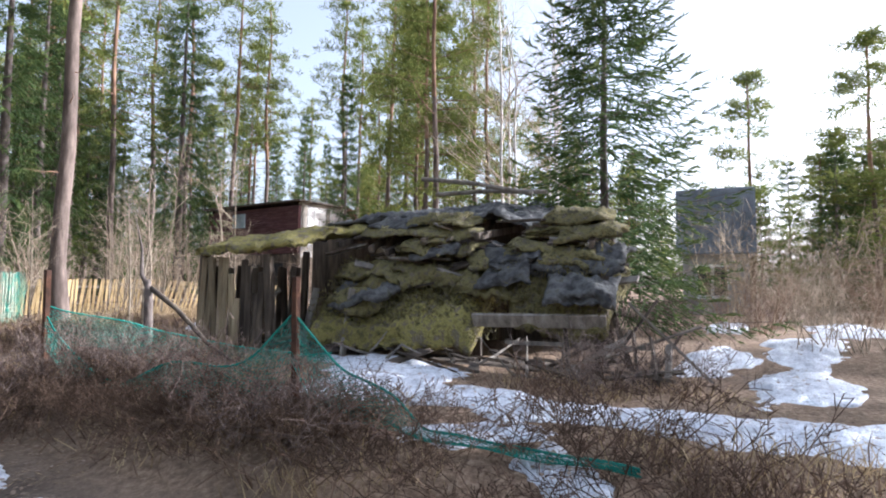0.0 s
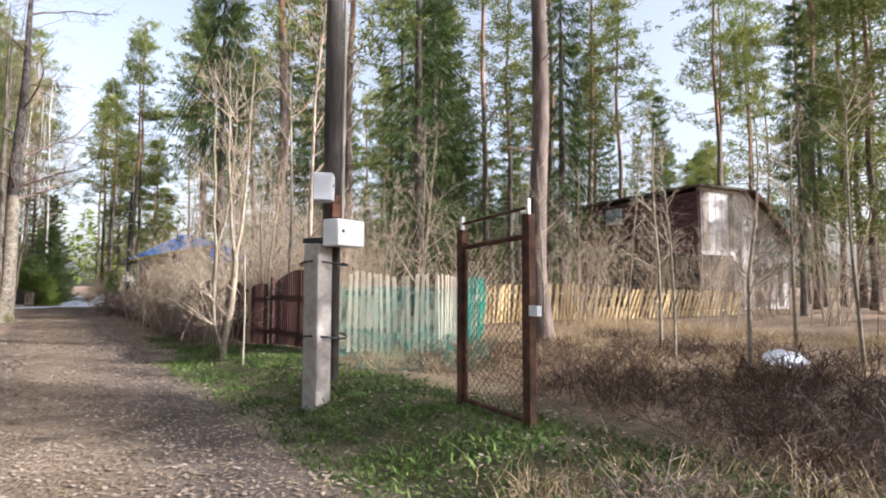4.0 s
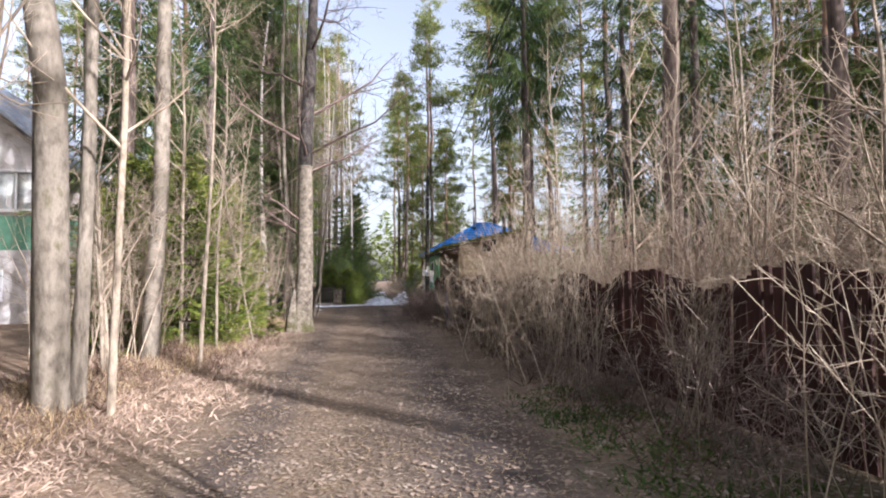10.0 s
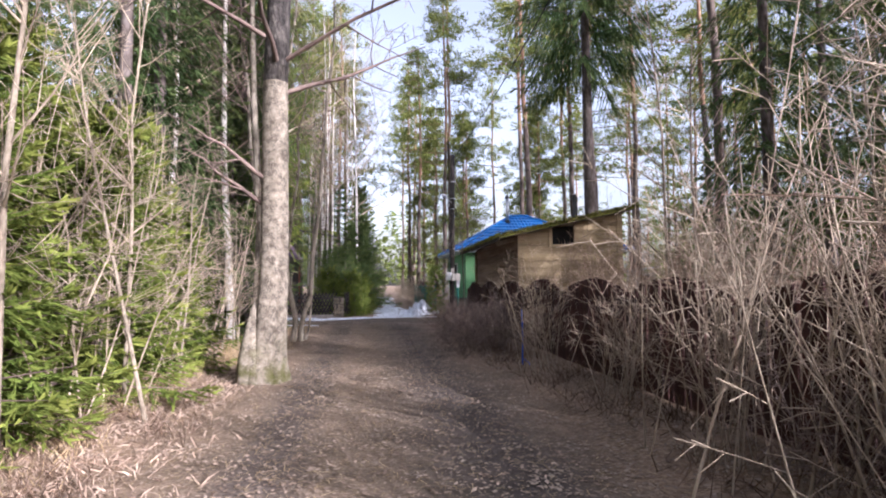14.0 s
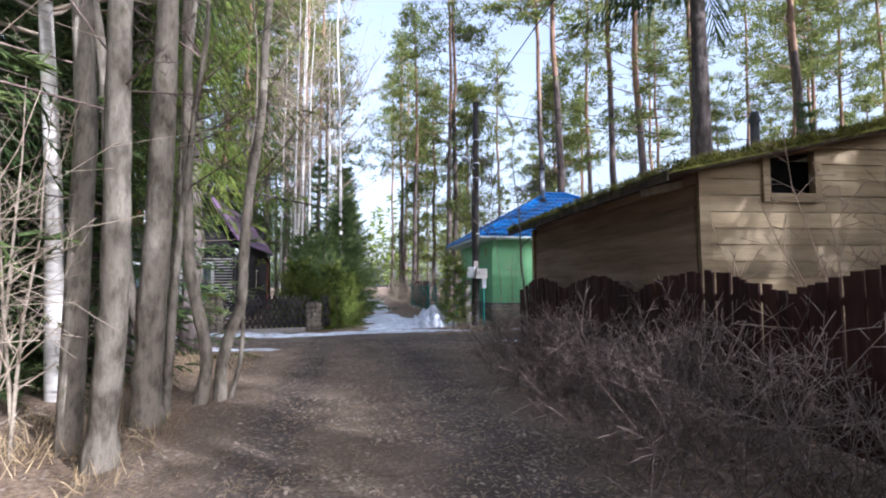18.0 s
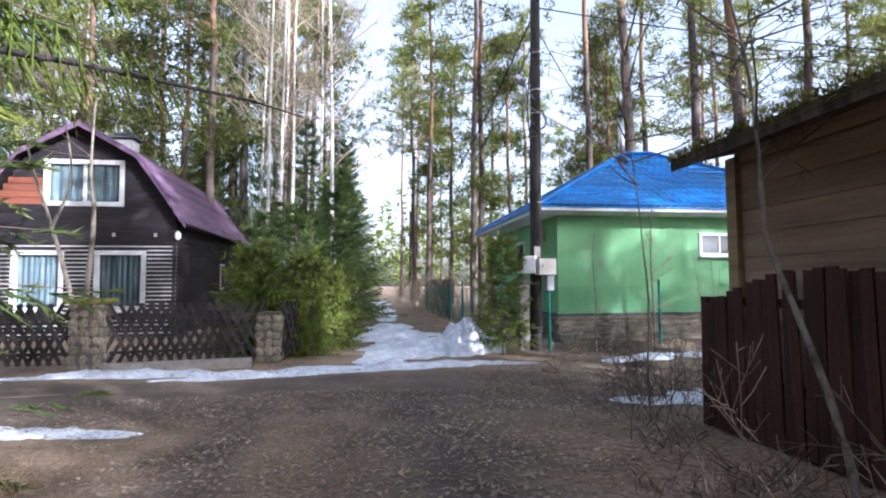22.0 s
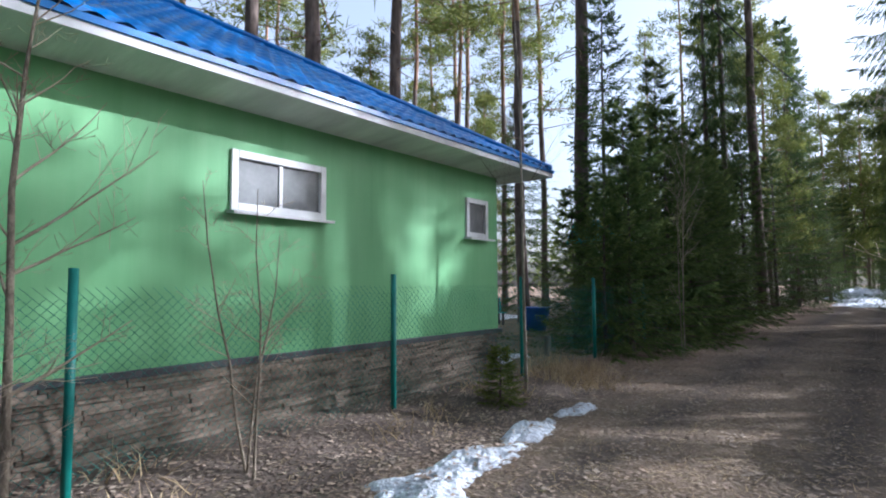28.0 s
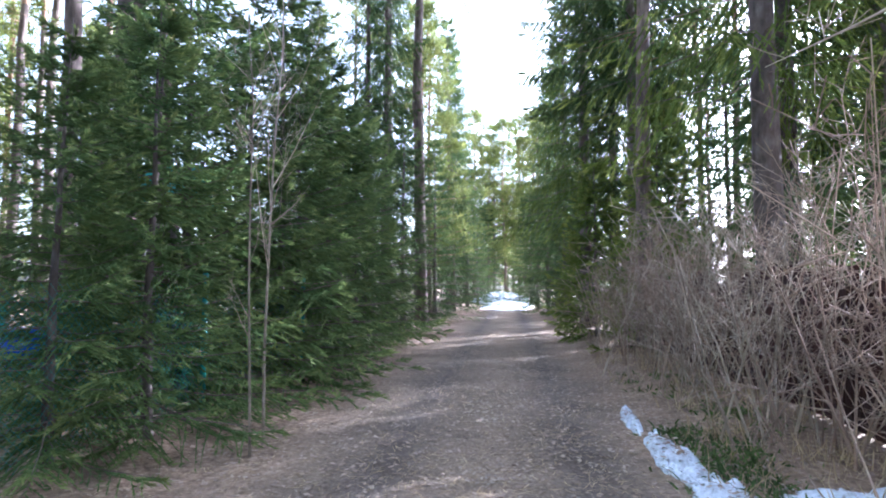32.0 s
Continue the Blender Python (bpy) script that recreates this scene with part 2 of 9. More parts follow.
M["dark_trim"] = material("dark_grey_ledge", [(0.05, 0.05, 0.052), (0.085, 0.085, 0.09)], 6, 0.5, 0.1)
M["fence_green"] = material("green_fence_paint", [(0.012, 0.13, 0.105), (0.02, 0.20, 0.16)], 6, 0.45, 0.1)
M["net_green"] = material("green_plastic_net", [(0.012, 0.17, 0.13), (0.03, 0.28, 0.21)], 6, 0.55, 0)
M["rust"] = material("rusty_iron", [(0.028, 0.018, 0.014), (0.085, 0.042, 0.026), (0.16, 0.075, 0.04)], 9, 0.85, 0.5, metal=0.2)
M["steel"] = material("stainless_pipe", [(0.45, 0.45, 0.45), (0.62, 0.62, 0.62)], 6, 0.28, 0.05, metal=0.9)
M["box_grey"] = material("grey_meter_box", [(0.50, 0.51, 0.52), (0.60, 0.61, 0.62)], 5, 0.45, 0.05)
M["box_white"] = material("white_meter_box", [(0.66, 0.66, 0.65), (0.76, 0.76, 0.75)], 5, 0.45, 0.05)
M["box_cream"] = material("cream_meter_box", [(0.48, 0.45, 0.38), (0.60, 0.57, 0.49)], 5, 0.45, 0.05)
M["concrete"] = material("rough_concrete", [(0.19, 0.165, 0.14), (0.31, 0.275, 0.24), (0.40, 0.365, 0.325)], 7, 0.9, 0.5)
M["tarred"] = material("tarred_pole", [(0.018, 0.015, 0.013), (0.05, 0.042, 0.036), (0.10, 0.088, 0.075)], 7, 0.9, 0.6, stretch=(1, 1, 0.12))
M["black"] = material("black_rubber", [(0.012, 0.012, 0.012), (0.03, 0.03, 0.03)], 6, 0.6, 0)
M["house_dark"] = material("dark_stained_boards", [(0.009, 0.0075, 0.009), (0.018, 0.0145, 0.016), (0.034, 0.027, 0.027)], 7, 0.65, 0.3, stretch=(0.2, 0.2, 2), per_object=0.15)
M["slat_light"] = material("light_slats", [(0.33, 0.31, 0.285), (0.47, 0.45, 0.42)], 7, 0.75, 0.2)
M["purple_roof"] = material("purple_metal_roof", [(0.075, 0.04, 0.075), (0.12, 0.07, 0.115), (0.17, 0.11, 0.155)], 5, 0.4, 0.1, spec=0.5)
M["red_board"] = material("red_brown_boards", [(0.13, 0.04, 0.022), (0.22, 0.075, 0.04)], 6, 0.75, 0.3, stretch=(0.2, 0.2, 2))
# for grey sheets added over panes to hide the sky's reflection
M["screen"] = material("grey_insect_screen", [(0.10, 0.105, 0.105), (0.15, 0.155, 0.15), (0.21, 0.215, 0.21)], 4, 0.45, 0.1, bump_scale=400, spec=0.3)
# opaque pale bluish pane
M["pale_glass"] = material("pale_dusty_glass", [(0.30, 0.36, 0.40), (0.42, 0.49, 0.53), (0.5, 0.56, 0.6)], 3, 0.25, 0.05, spec=0.5)
# white trim darkened for the dark house, its shade put into the paint
M["aged_white"] = material("aged_white_paint", [(0.34, 0.33, 0.31), (0.46, 0.45, 0.43), (0.56, 0.55, 0.52)], 6, 0.7, 0.2)
M["curtain"] = material("blue_grey_curtain", [(0.02, 0.032, 0.04), (0.075, 0.10, 0.11), (0.17, 0.195, 0.19)], 9, 0.9, 0, stretch=(2.2, 1, 0.03))
M["pillar_stone"] = material("field_stones", [(0.11, 0.09, 0.065), (0.21, 0.175, 0.125), (0.31, 0.265, 0.195)], 5, 0.9, 0.6, per_object=0.35)
M["barn_board"] = material("barn_boards", [(0.05, 0.022, 0.024), (0.11, 0.05, 0.05), (0.18, 0.10, 0.09)], 6, 0.9, 0.4, stretch=(0.2, 0.2, 2))
M["whitewash"] = material("patchy_whitewash", [(0.25, 0.22, 0.2), (0.55, 0.52, 0.49), (0.72, 0.7, 0.67)], 2.5, 0.9, 0.4)
M["slate"] = material("grey_slate_sheet", [(0.13, 0.15, 0.18), (0.22, 0.25, 0.29), (0.30, 0.33, 0.37)], 4, 0.8, 0.3)
M["block_wall"] = material("grey_plaster_blocks", [(0.30, 0.29, 0.27), (0.42, 0.41, 0.39)], 3, 0.9, 0.3)
M["blue_plastic"] = material("blue_plastic", [(0.02, 0.07, 0.38), (0.035, 0.11, 0.5)], 4, 0.45, 0)
M["teal"] = material("teal_paint", [(0.01, 0.22, 0.20), (0.02, 0.33, 0.29)], 4, 0.5, 0)
M["green_board"] = material("pale_green_boards", [(0.10, 0.24, 0.16), (0.16, 0.33, 0.22)], 5, 0.7, 0.2)


def glass_material():
    m = bpy.data.materials.new("window_glass")
    m.use_nodes = True
    b = m.node_tree.nodes["Principled BSDF"]
    b.inputs["Base Color"].default_value = (0.85, 0.9, 0.9, 1)
    b.inputs["Roughness"].default_value = 0.03
    b.inputs["Transmission Weight"].default_value = 1.0
    b.inputs["IOR"].default_value = 1.45
    return m


M["glass"] = glass_material()


def cracked_bark(name, pale, mid, dark, moss):
    """Pale plated bark: fine dark cracks between small scales, blotches, and moss at the foot of the trunk."""
    m = bpy.data.materials.new(name)
    m.use_nodes = True
    nt = m.node_tree
    bsdf = nt.nodes["Principled BSDF"]
    tc = nt.nodes.new("ShaderNodeTexCoord")

    def mapped(scale):
        mp = nt.nodes.new("ShaderNodeMapping")
        mp.inputs["Scale"].default_value = scale
        nt.links.new(tc.outputs["Object"], mp.inputs[0])
        return mp.outputs[0]

    def noise_of(vec, scale, detail=6):
        n = nt.nodes.new("ShaderNodeTexNoise")
        n.inputs["Scale"].default_value, n.inputs["Detail"].default_value, n.inputs["Roughness"].default_value = scale, detail, 0.65
        nt.links.new(vec, n.inputs[0])
        return n.outputs[0]

    def ranged(v, a, b, lo=0.0, hi=1.0):
        r = nt.nodes.new("ShaderNodeMapRange")
        for k, q in (("From Min", a), ("From Max", b), ("To Min", lo), ("To Max", hi)):
            r.inputs[k].default_value = q
        nt.links.new(v, r.inputs[0])
        return r.outputs[0]

    def blend(fac, a, b):
        x = nt.nodes.new("ShaderNodeMix")
        x.data_type = "RGBA"
        nt.links.new(fac, x.inputs[0])
        for k, q in ((6, a), (7, b)):
            if isinstance(q, tuple):
                x.inputs[k].default_value = (*q, 1)
            else:
                nt.links.new(q, x.inputs[k])
        return x.outputs[2]

    def times(a, b):
        x = nt.nodes.new("ShaderNodeMath")
        x.operation = "MULTIPLY"
        nt.links.new(a, x.inputs[0])
        nt.links.new(b, x.inputs[1])
        return x.outputs[0]

    flat = mapped((1, 1, 1))
    tall = mapped((1.0, 1.0, 0.6))
    warp = nt.nodes.new("ShaderNodeVectorMath")
    warp.operation = "MULTIPLY_ADD"
    warp.inputs[1].default_value = (0.16, 0.16, 0.16)
    col = nt.nodes.new("ShaderNodeTexNoise")
    col.inputs["Scale"].default_value = 9
    nt.links.new(tall, col.inputs[0])
    nt.links.new(col.outputs["Color"], warp.inputs[0])
    nt.links.new(tall, warp.inputs[2])
    cells = nt.nodes.new("ShaderNodeTexVoronoi")
    cells.feature = "DISTANCE_TO_EDGE"
    cells.inputs["Scale"].default_value = 44
    nt.links.new(warp.outputs[0], cells.inputs[0])
    crack = ranged(cells.outputs["Distance"], 0.03, 0.3, 0.75, 0.0)
    where = ranged(noise_of(flat, 7.0), 0.42, 0.58)
    c = blend(ranged(noise_of(flat, 13.0), 0.36, 0.66), mid, pale)
    c = blend(ranged(noise_of(mapped((1, 1, 2.2)), 24.0), 0.55, 0.68, 0.0, 0.7), c, mid)
    c = blend(times(crack, where), c, dark)
    sep = nt.nodes.new("ShaderNodeSeparateXYZ")
    nt.links.new(tc.outputs["Object"], sep.inputs[0])
    foot = times(ranged(sep.outputs["Z"], 0.75, 0.0), ranged(noise_of(flat, 4.0), 0.42, 0.6))
    c = blend(foot, c, moss)
    nt.links.new(c, bsdf.inputs["Base Color"])
    bsdf.inputs["Roughness"].default_value = 0.92
    bsdf.inputs["Specular IOR Level"].default_value = 0.12
    b = nt.nodes.new("ShaderNodeBump")
    b.inputs["Strength"].default_value, b.inputs["Distance"].default_value = 0.6, 0.02
    nt.links.new(cells.outputs["Distance"], b.inputs["Height"])
    nt.links.new(b.outputs[0], bsdf.inputs["Normal"])
    return m


M["old_birch"] = cracked_bark("old_birch_bark", (0.33, 0.285, 0.22), (0.165, 0.135, 0.10), (0.035, 0.028, 0.022), (0.075, 0.075, 0.018))
# near-black, for sheets and panes that stand in for unlit rooms
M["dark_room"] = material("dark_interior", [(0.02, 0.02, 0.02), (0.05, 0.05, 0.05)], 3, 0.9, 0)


# ---- mesh helpers ----
class Mesher:
    """Collects vertices and faces for one mesh."""

    def __init__(self):
        self.v, self.f = [], []

    def add(self, verts, faces):
        o = len(self.v)
        self.v.extend([tuple(p) for p in verts])
        self.f.extend([tuple(i + o for i in fc) for fc in faces])
        return self

    def box(self, c, s, rot=None, taper=1.0):
        x, y, z = (k / 2 for k in s)
        pts = [Vector((a * x * (taper if d > 0 else 1), b * y * (taper if d > 0 else 1), d * z)) for d in (-1, 1) for a, b in ((-1, -1), (1, -1), (1, 1), (-1, 1))]
        if rot:
            e = Euler([radians(q) for q in rot]).to_matrix()
            pts = [e @ p for p in pts]
        c = Vector(c)
        return self.add([p + c for p in pts], [(3, 2, 1, 0), (4, 5, 6, 7), (0, 1, 5, 4), (1, 2, 6, 5), (2, 3, 7, 6), (3, 0, 4, 7)])

    def tube(self, pts, rads, sides=8, cap=True):
        pts = [Vector(p) for p in pts]
        vs, fs = [], []
        for i, p in enumerate(pts):
            d = (pts[min(i + 1, len(pts) - 1)] - pts[max(i - 1, 0)]).normalized()
            a = d.orthogonal().normalized() if abs(d.z) < 0.9 else Vector((1, 0, 0))
            a = (a - d * a.dot(d)).normalized()
            b = d.cross(a)
            r = rads[i] if hasattr(rads, "__len__") else rads
            vs += [p + (a * math.cos(k * math.tau / sides) + b * math.sin(k * math.tau / sides)) * r for k in range(sides)]
        for i in range(len(pts) - 1):
            for k in range(sides):
                q = (k + 1) % sides
                fs.append((i * sides + k, i * sides + q, (i + 1) * sides + q, (i + 1) * sides + k))
        if cap:
            fs.append(tuple(range(sides - 1, -1, -1)))
            fs.append(tuple((len(pts) - 1) * sides + k for k in range(sides)))
        return self.add(vs, fs)

    def prism(self, outline, axis, a, b):
        """An outline of pairs, drawn out along an axis from a to b."""
        n = len(outline)
        def at(p, d):
            q = list(p)
            q.insert(axis, d)
            return q
        vs = [at(p, a) for p in outline] + [at(p, b) for p in outline]
        fs = [tuple(range(n - 1, -1, -1)), tuple(range(n, 2 * n))] + [(i, (i + 1) % n, n + (i + 1) % n, n + i) for i in range(n)]
        return self.add(vs, fs)

    def data(self, name, mat, smooth=False):
        me = bpy.data.meshes.new(name)
        me.from_pydata(self.v, [], self.f)
        bm = bmesh.new()
        bm.from_mesh(me)
        bmesh.ops.recalc_face_normals(bm, faces=bm.faces)
        bm.to_mesh(me)
        bm.free()
        if smooth:
            me.polygons.foreach_set("use_smooth", [True] * len(me.polygons))
        me.materials.append(mat)
        return me


def arrays_mesh(name, verts, faces, mat, smooth=False):
    """A mesh from numpy arrays; all faces have the same number of corners."""
    me = bpy.data.meshes.new(name)
    nf, k = faces.shape
    me.vertices.add(len(verts))
    me.vertices.foreach_set("co", np.ascontiguousarray(verts, dtype=np.float32).ravel())
    me.loops.add(nf * k)
    me.loops.foreach_set("vertex_index", np.ascontiguousarray(faces, dtype=np.int32).ravel())
    me.polygons.add(nf)
    me.polygons.foreach_set("loop_start", np.arange(nf, dtype=np.int32) * k)
    me.update(calc_edges=True)
    if smooth:
        me.polygons.foreach_set("use_smooth", np.ones(nf, dtype=bool))
    me.materials.append(mat)
    return me


def part(name, mb, mat, parent=None, label="", smooth=False, bevel=0.0):
    """Links a Mesher (or mesh data) as one object, under its thing if one is given."""
    ob = new(name, mb.data(name, mat, smooth) if isinstance(mb, Mesher) else mb)
    if parent:
        ob.parent = parent
    if bevel:
        md = ob.modifiers.new("bevel", "BEVEL")
        md.width, md.segments, md.limit_method = bevel, 2, "ANGLE"
    return tagged(ob, label)


def thing(name, at, label, category, group="", kind="", rz=0.0):
    ob = new(name)
    ob.empty_display_size = 0.2
    ob.location = at
    ob.rotation_euler[2] = radians(rz)
    return tagged(ob, label, category, group, kind)


def smoothstep(a, b, x):
    t = min(max((x - a) / (b - a), 0.0), 1.0)
    return t * t * (3 - 2 * t)


# ---- ground ----
def ground_z(x, y):
    z = 0.28 * smoothstep(2.7, 3.8, x) * (1 - smoothstep(4.0, 10.0, y))
    z += 0.12 * smoothstep(2.9, 4.2, x) * smoothstep(4.0, 10.0, y) * (1 - smoothstep(32.0, 34.5, y))
    z += 0.14 * smoothstep(-1.3, -2.6, x) * (1 - smoothstep(30.0, 34.0, y)) if x < -1.3 else 0
    z += 0.12 * smoothstep(39.2, 40.2, y) * smoothstep(4.2, 5.2, x)
    z += 0.16 * smoothstep(35.7, 34.6, y) * smoothstep(8.0, 11.0, x) if y < 35.7 else 0
    z += 0.05 * (noise.noise((x * 0.35, y * 0.35, 0)) + 0.4 * noise.noise((x * 1.3, y * 1.3, 3)))
    return z


def axis_steps(lo, hi, step, far):
    mid = list(np.arange(lo, hi + 1e-6, step))
    outer = [2, 5, 9, 15, 24, 40, 70, 130, 240, far]
    return [lo - q for q in reversed(outer)] + mid + [hi + q for q in outer]


def build_ground():
    xs, ys = axis_steps(-9, 31, 0.3, 500), axis_steps(-14, 52, 0.3, 500)
    nx, ny = len(xs), len(ys)
    verts = np.array([(x, y, ground_z(x, y)) for y in ys for x in xs])
    i = np.arange((nx - 1) * (ny - 1))
    a = (i // (nx - 1)) * nx + i % (nx - 1)
    me = arrays_mesh("ground", verts, np.stack([a, a + 1, a + nx + 1, a + nx], 1), M_GROUND, True)
    zone = me.color_attributes.new("zone", "FLOAT_COLOR", "POINT")
    col = np.zeros((len(verts), 4))
    for k, (x, y, z) in enumerate(verts):
        wob = 0.35 * noise.noise((x * 0.8, y * 0.8, 7))
        main = smoothstep(-1.3, -0.3, x + wob) * (1 - smoothstep(2.5, 3.3, x + wob)) * (1 - smoothstep(37.6, 38.6, y))
        lane = smoothstep(0.6, 1.2, x + wob) * (1 - smoothstep(3.6, 4.3, x + wob)) * smoothstep(36, 38, y)
        side = smoothstep(35.6, 36.2, y + wob) * (1 - smoothstep(38.3, 39.0, y + wob)) * smoothstep(3, 6, x)
        cross = smoothstep(33.0, 34.5, y + wob) * (1 - smoothstep(37.8, 38.6, y + wob)) * (1 - smoothstep(6.0, 9.0, x))
        col[k, 0] = max(main, lane, side, cross)
        green = smoothstep(2.4, 3.0, x + wob) * (1 - smoothstep(4.2, 5.4, x)) * smoothstep(-3.5, -1.5, y) * (1 - smoothstep(7.5, 12.0, y))
        green += 0.55 * smoothstep(13.0, 15.0, x) * smoothstep(40.0, 41.5, y) * (1 - smoothstep(50, 54, y))
        col[k, 1] = green * (0.75 + 0.5 * wob)
        # wheel ruts; the right one widened to paint in fence and bush shade
        ruts_and_shade = math.exp(-((x - 0.15) / 0.32) ** 2) + math.exp(-((x - 2.1) / 0.75) ** 2) if y < 36 else 0
        lanes = math.exp(-((y - 36.35) / 0.3) ** 2) + math.exp(-((y - 37.9) / 0.3) ** 2) if x > 8 else 0
        # shade on the bank before the green house, painted as darker soil
        bank_shade = smoothstep(38.5, 39.0, y + wob) * (1 - smoothstep(40.6, 41.0, y)) * smoothstep(4.6, 5.4, x) * (1 - smoothstep(13.5, 15.0, x))
        # the crossing is darkened too, for packed mud and the shade over it
        col[k, 2] = max(max(ruts_and_shade, 0.75 * lanes, 0.7 * cross * smoothstep(34.0, 35.0, y) * (1 - smoothstep(36.9, 37.8, y + wob))) * col[k, 0], 0.85 * bank_shade)
        col[k, 3] = 1
    zone.data.foreach_set("color", col.ravel())
    tagged(new("ground", me), "leaf-strewn forest soil with a worn dirt track", "ground", kind="structure")


def ground_material():
    m = bpy.data.materials.new("forest_soil")
    m.use_nodes = True
    nt = m.node_tree
    bsdf = nt.nodes["Principled BSDF"]
    tc = nt.nodes.new("ShaderNodeTexCoord")
    at = nt.nodes.new("ShaderNodeAttribute")
    at.attribute_name = "zone"
    sep = nt.nodes.new("ShaderNodeSeparateColor")
    nt.links.new(at.outputs["Color"], sep.inputs[0])

    def tone(scale, colors, detail=7):
        n = nt.nodes.new("ShaderNodeTexNoise")
        n.inputs["Scale"].default_value, n.inputs["Detail"].default_value, n.inputs["Roughness"].default_value = scale, detail, 0.7
        nt.links.new(tc.outputs["Object"], n.inputs[0])
        r = nt.nodes.new("ShaderNodeValToRGB")
        while len(r.color_ramp.elements) < len(colors):
            r.color_ramp.elements.new(0.5)
        for i, c in enumerate(colors):
            r.color_ramp.elements[i].position = 0.3 + 0.4 * i / (len(colors) - 1)
            r.color_ramp.elements[i].color = (*c, 1)
        nt.links.new(n.outputs[0], r.inputs[0])
        return r.outputs[0], n.outputs[0]

    def mix(fac, a, b):
        x = nt.nodes.new("ShaderNodeMix")
        x.data_type = "RGBA"
        nt.links.new(fac, x.inputs[0])
        nt.links.new(a, x.inputs[6])
        nt.links.new(b, x.inputs[7])
        return x.outputs[2]

    litter, nl = tone(17, [(0.10, 0.065, 0.042), (0.20, 0.138, 0.09), (0.31, 0.22, 0.147), (0.42, 0.325, 0.225)])
    road, nr = tone(30, [(0.105, 0.073, 0.05), (0.19, 0.138, 0.094), (0.27, 0.203, 0.14), (0.35, 0.272, 0.195)])
    # dark soil of the wheel ruts, used for painted shade as well
    rut_shade_soil, nw = tone(44, [(0.06, 0.047, 0.04), (0.10, 0.08, 0.068), (0.155, 0.124, 0.103)])
    green, ng = tone(7, [(0.03, 0.04, 0.013), (0.05, 0.065, 0.02), (0.10, 0.08, 0.042)])
    c = mix(sep.outputs[0], litter, road)
    c = mix(sep.outputs[2], c, rut_shade_soil)
    c = mix(sep.outputs[1], c, green)
    broad = nt.nodes.new("ShaderNodeTexNoise")
    broad.inputs["Scale"].default_value, broad.inputs["Detail"].default_value = 1.3, 4
    nt.links.new(tc.outputs["Object"], broad.inputs[0])
    mr = nt.nodes.new("ShaderNodeMapRange")
    mr.inputs["From Min"].default_value, mr.inputs["From Max"].default_value = 0.3, 0.7
    mr.inputs["To Min"].default_value, mr.inputs["To Max"].default_value = 0.72, 1.28
    nt.links.new(broad.outputs[0], mr.inputs[0])
    hs = nt.nodes.new("ShaderNodeHueSaturation")
    nt.links.new(mr.outputs[0], hs.inputs["Value"])
    nt.links.new(c, hs.inputs["Color"])
    nt.links.new(hs.outputs[0], bsdf.inputs["Base Color"])
    bsdf.inputs["Roughness"].default_value = 0.95
    bsdf.inputs["Specular IOR Level"].default_value = 0.15
    b = nt.nodes.new("ShaderNodeBump")
    b.inputs["Strength"].default_value, b.inputs["Distance"].default_value = 0.9, 0.03
    n = nt.nodes.new("ShaderNodeTexNoise")
    n.inputs["Scale"].default_value, n.inputs["Detail"].default_value = 26, 6
    nt.links.new(tc.outputs["Object"], n.inputs[0])
    nt.links.new(n.outputs[0], b.inputs["Height"])
    nt.links.new(b.outputs[0], bsdf.inputs["Normal"])
    return m


M_GROUND = ground_material()
build_ground()


SNOW_SPOTS = []


def snow_patch(name, cx, cy, rx, ry, rot, h, seed, label, mat="snow", rough=1.0):
    """A melting snow sheet or heap: a noisy outline, thin at its edge and sunk into the soil there."""
    rings, seg = 26, 96
    verts, faces = [], []
    ca, sa = math.cos(radians(rot)), math.sin(radians(rot))
    for r in range(rings + 1):
        for s in range(seg):
            a = s * math.tau / seg
            edge = 1.1 + 0.45 * noise.noise((math.cos(a) * 1.3 + seed, math.sin(a) * 1.3, seed)) + 0.22 * noise.noise((math.cos(a) * 4 + seed, math.sin(a) * 4, seed))
            q = r / rings
            u, w = q * edge * rx * math.cos(a), q * edge * ry * math.sin(a)
            x, y = cx + u * ca - w * sa, cy + u * sa + w * ca
            lump = noise.noise((x * 1.1 * rough, y * 1.1 * rough, seed)) + 0.6 * noise.noise((x * 3.2 * rough, y * 3.2 * rough, seed)) + 0.35 * noise.noise((x * 9 * rough, y * 9 * rough, seed))
            body = (1 - q ** 2.2) * 1.15 - 0.25 + (0.78 if h < 0.2 else 0.5) * lump
            z = ground_z(x, y) + (min(body, 1.3) * (h + 0.03) if q < 1 else -0.06)
            verts.append((x - cx, y - cy, z))
            if body > 0.1 and q < 0.98 and (r * 7 + s * 13) % 5 == 0:
                SNOW_SPOTS.append((x, y, z))
    for r in range(rings):
        for s in range(seg):
            t = (s + 1) % seg
            faces.append((r * seg + s, r * seg + t, (r + 1) * seg + t, (r + 1) * seg + s))
    ob = new(name, arrays_mesh(name, np.array(verts), np.array(faces), M[mat], True))
    ob.location = (cx, cy, 0)
    return tagged(ob, label, "snow", kind="stuff")


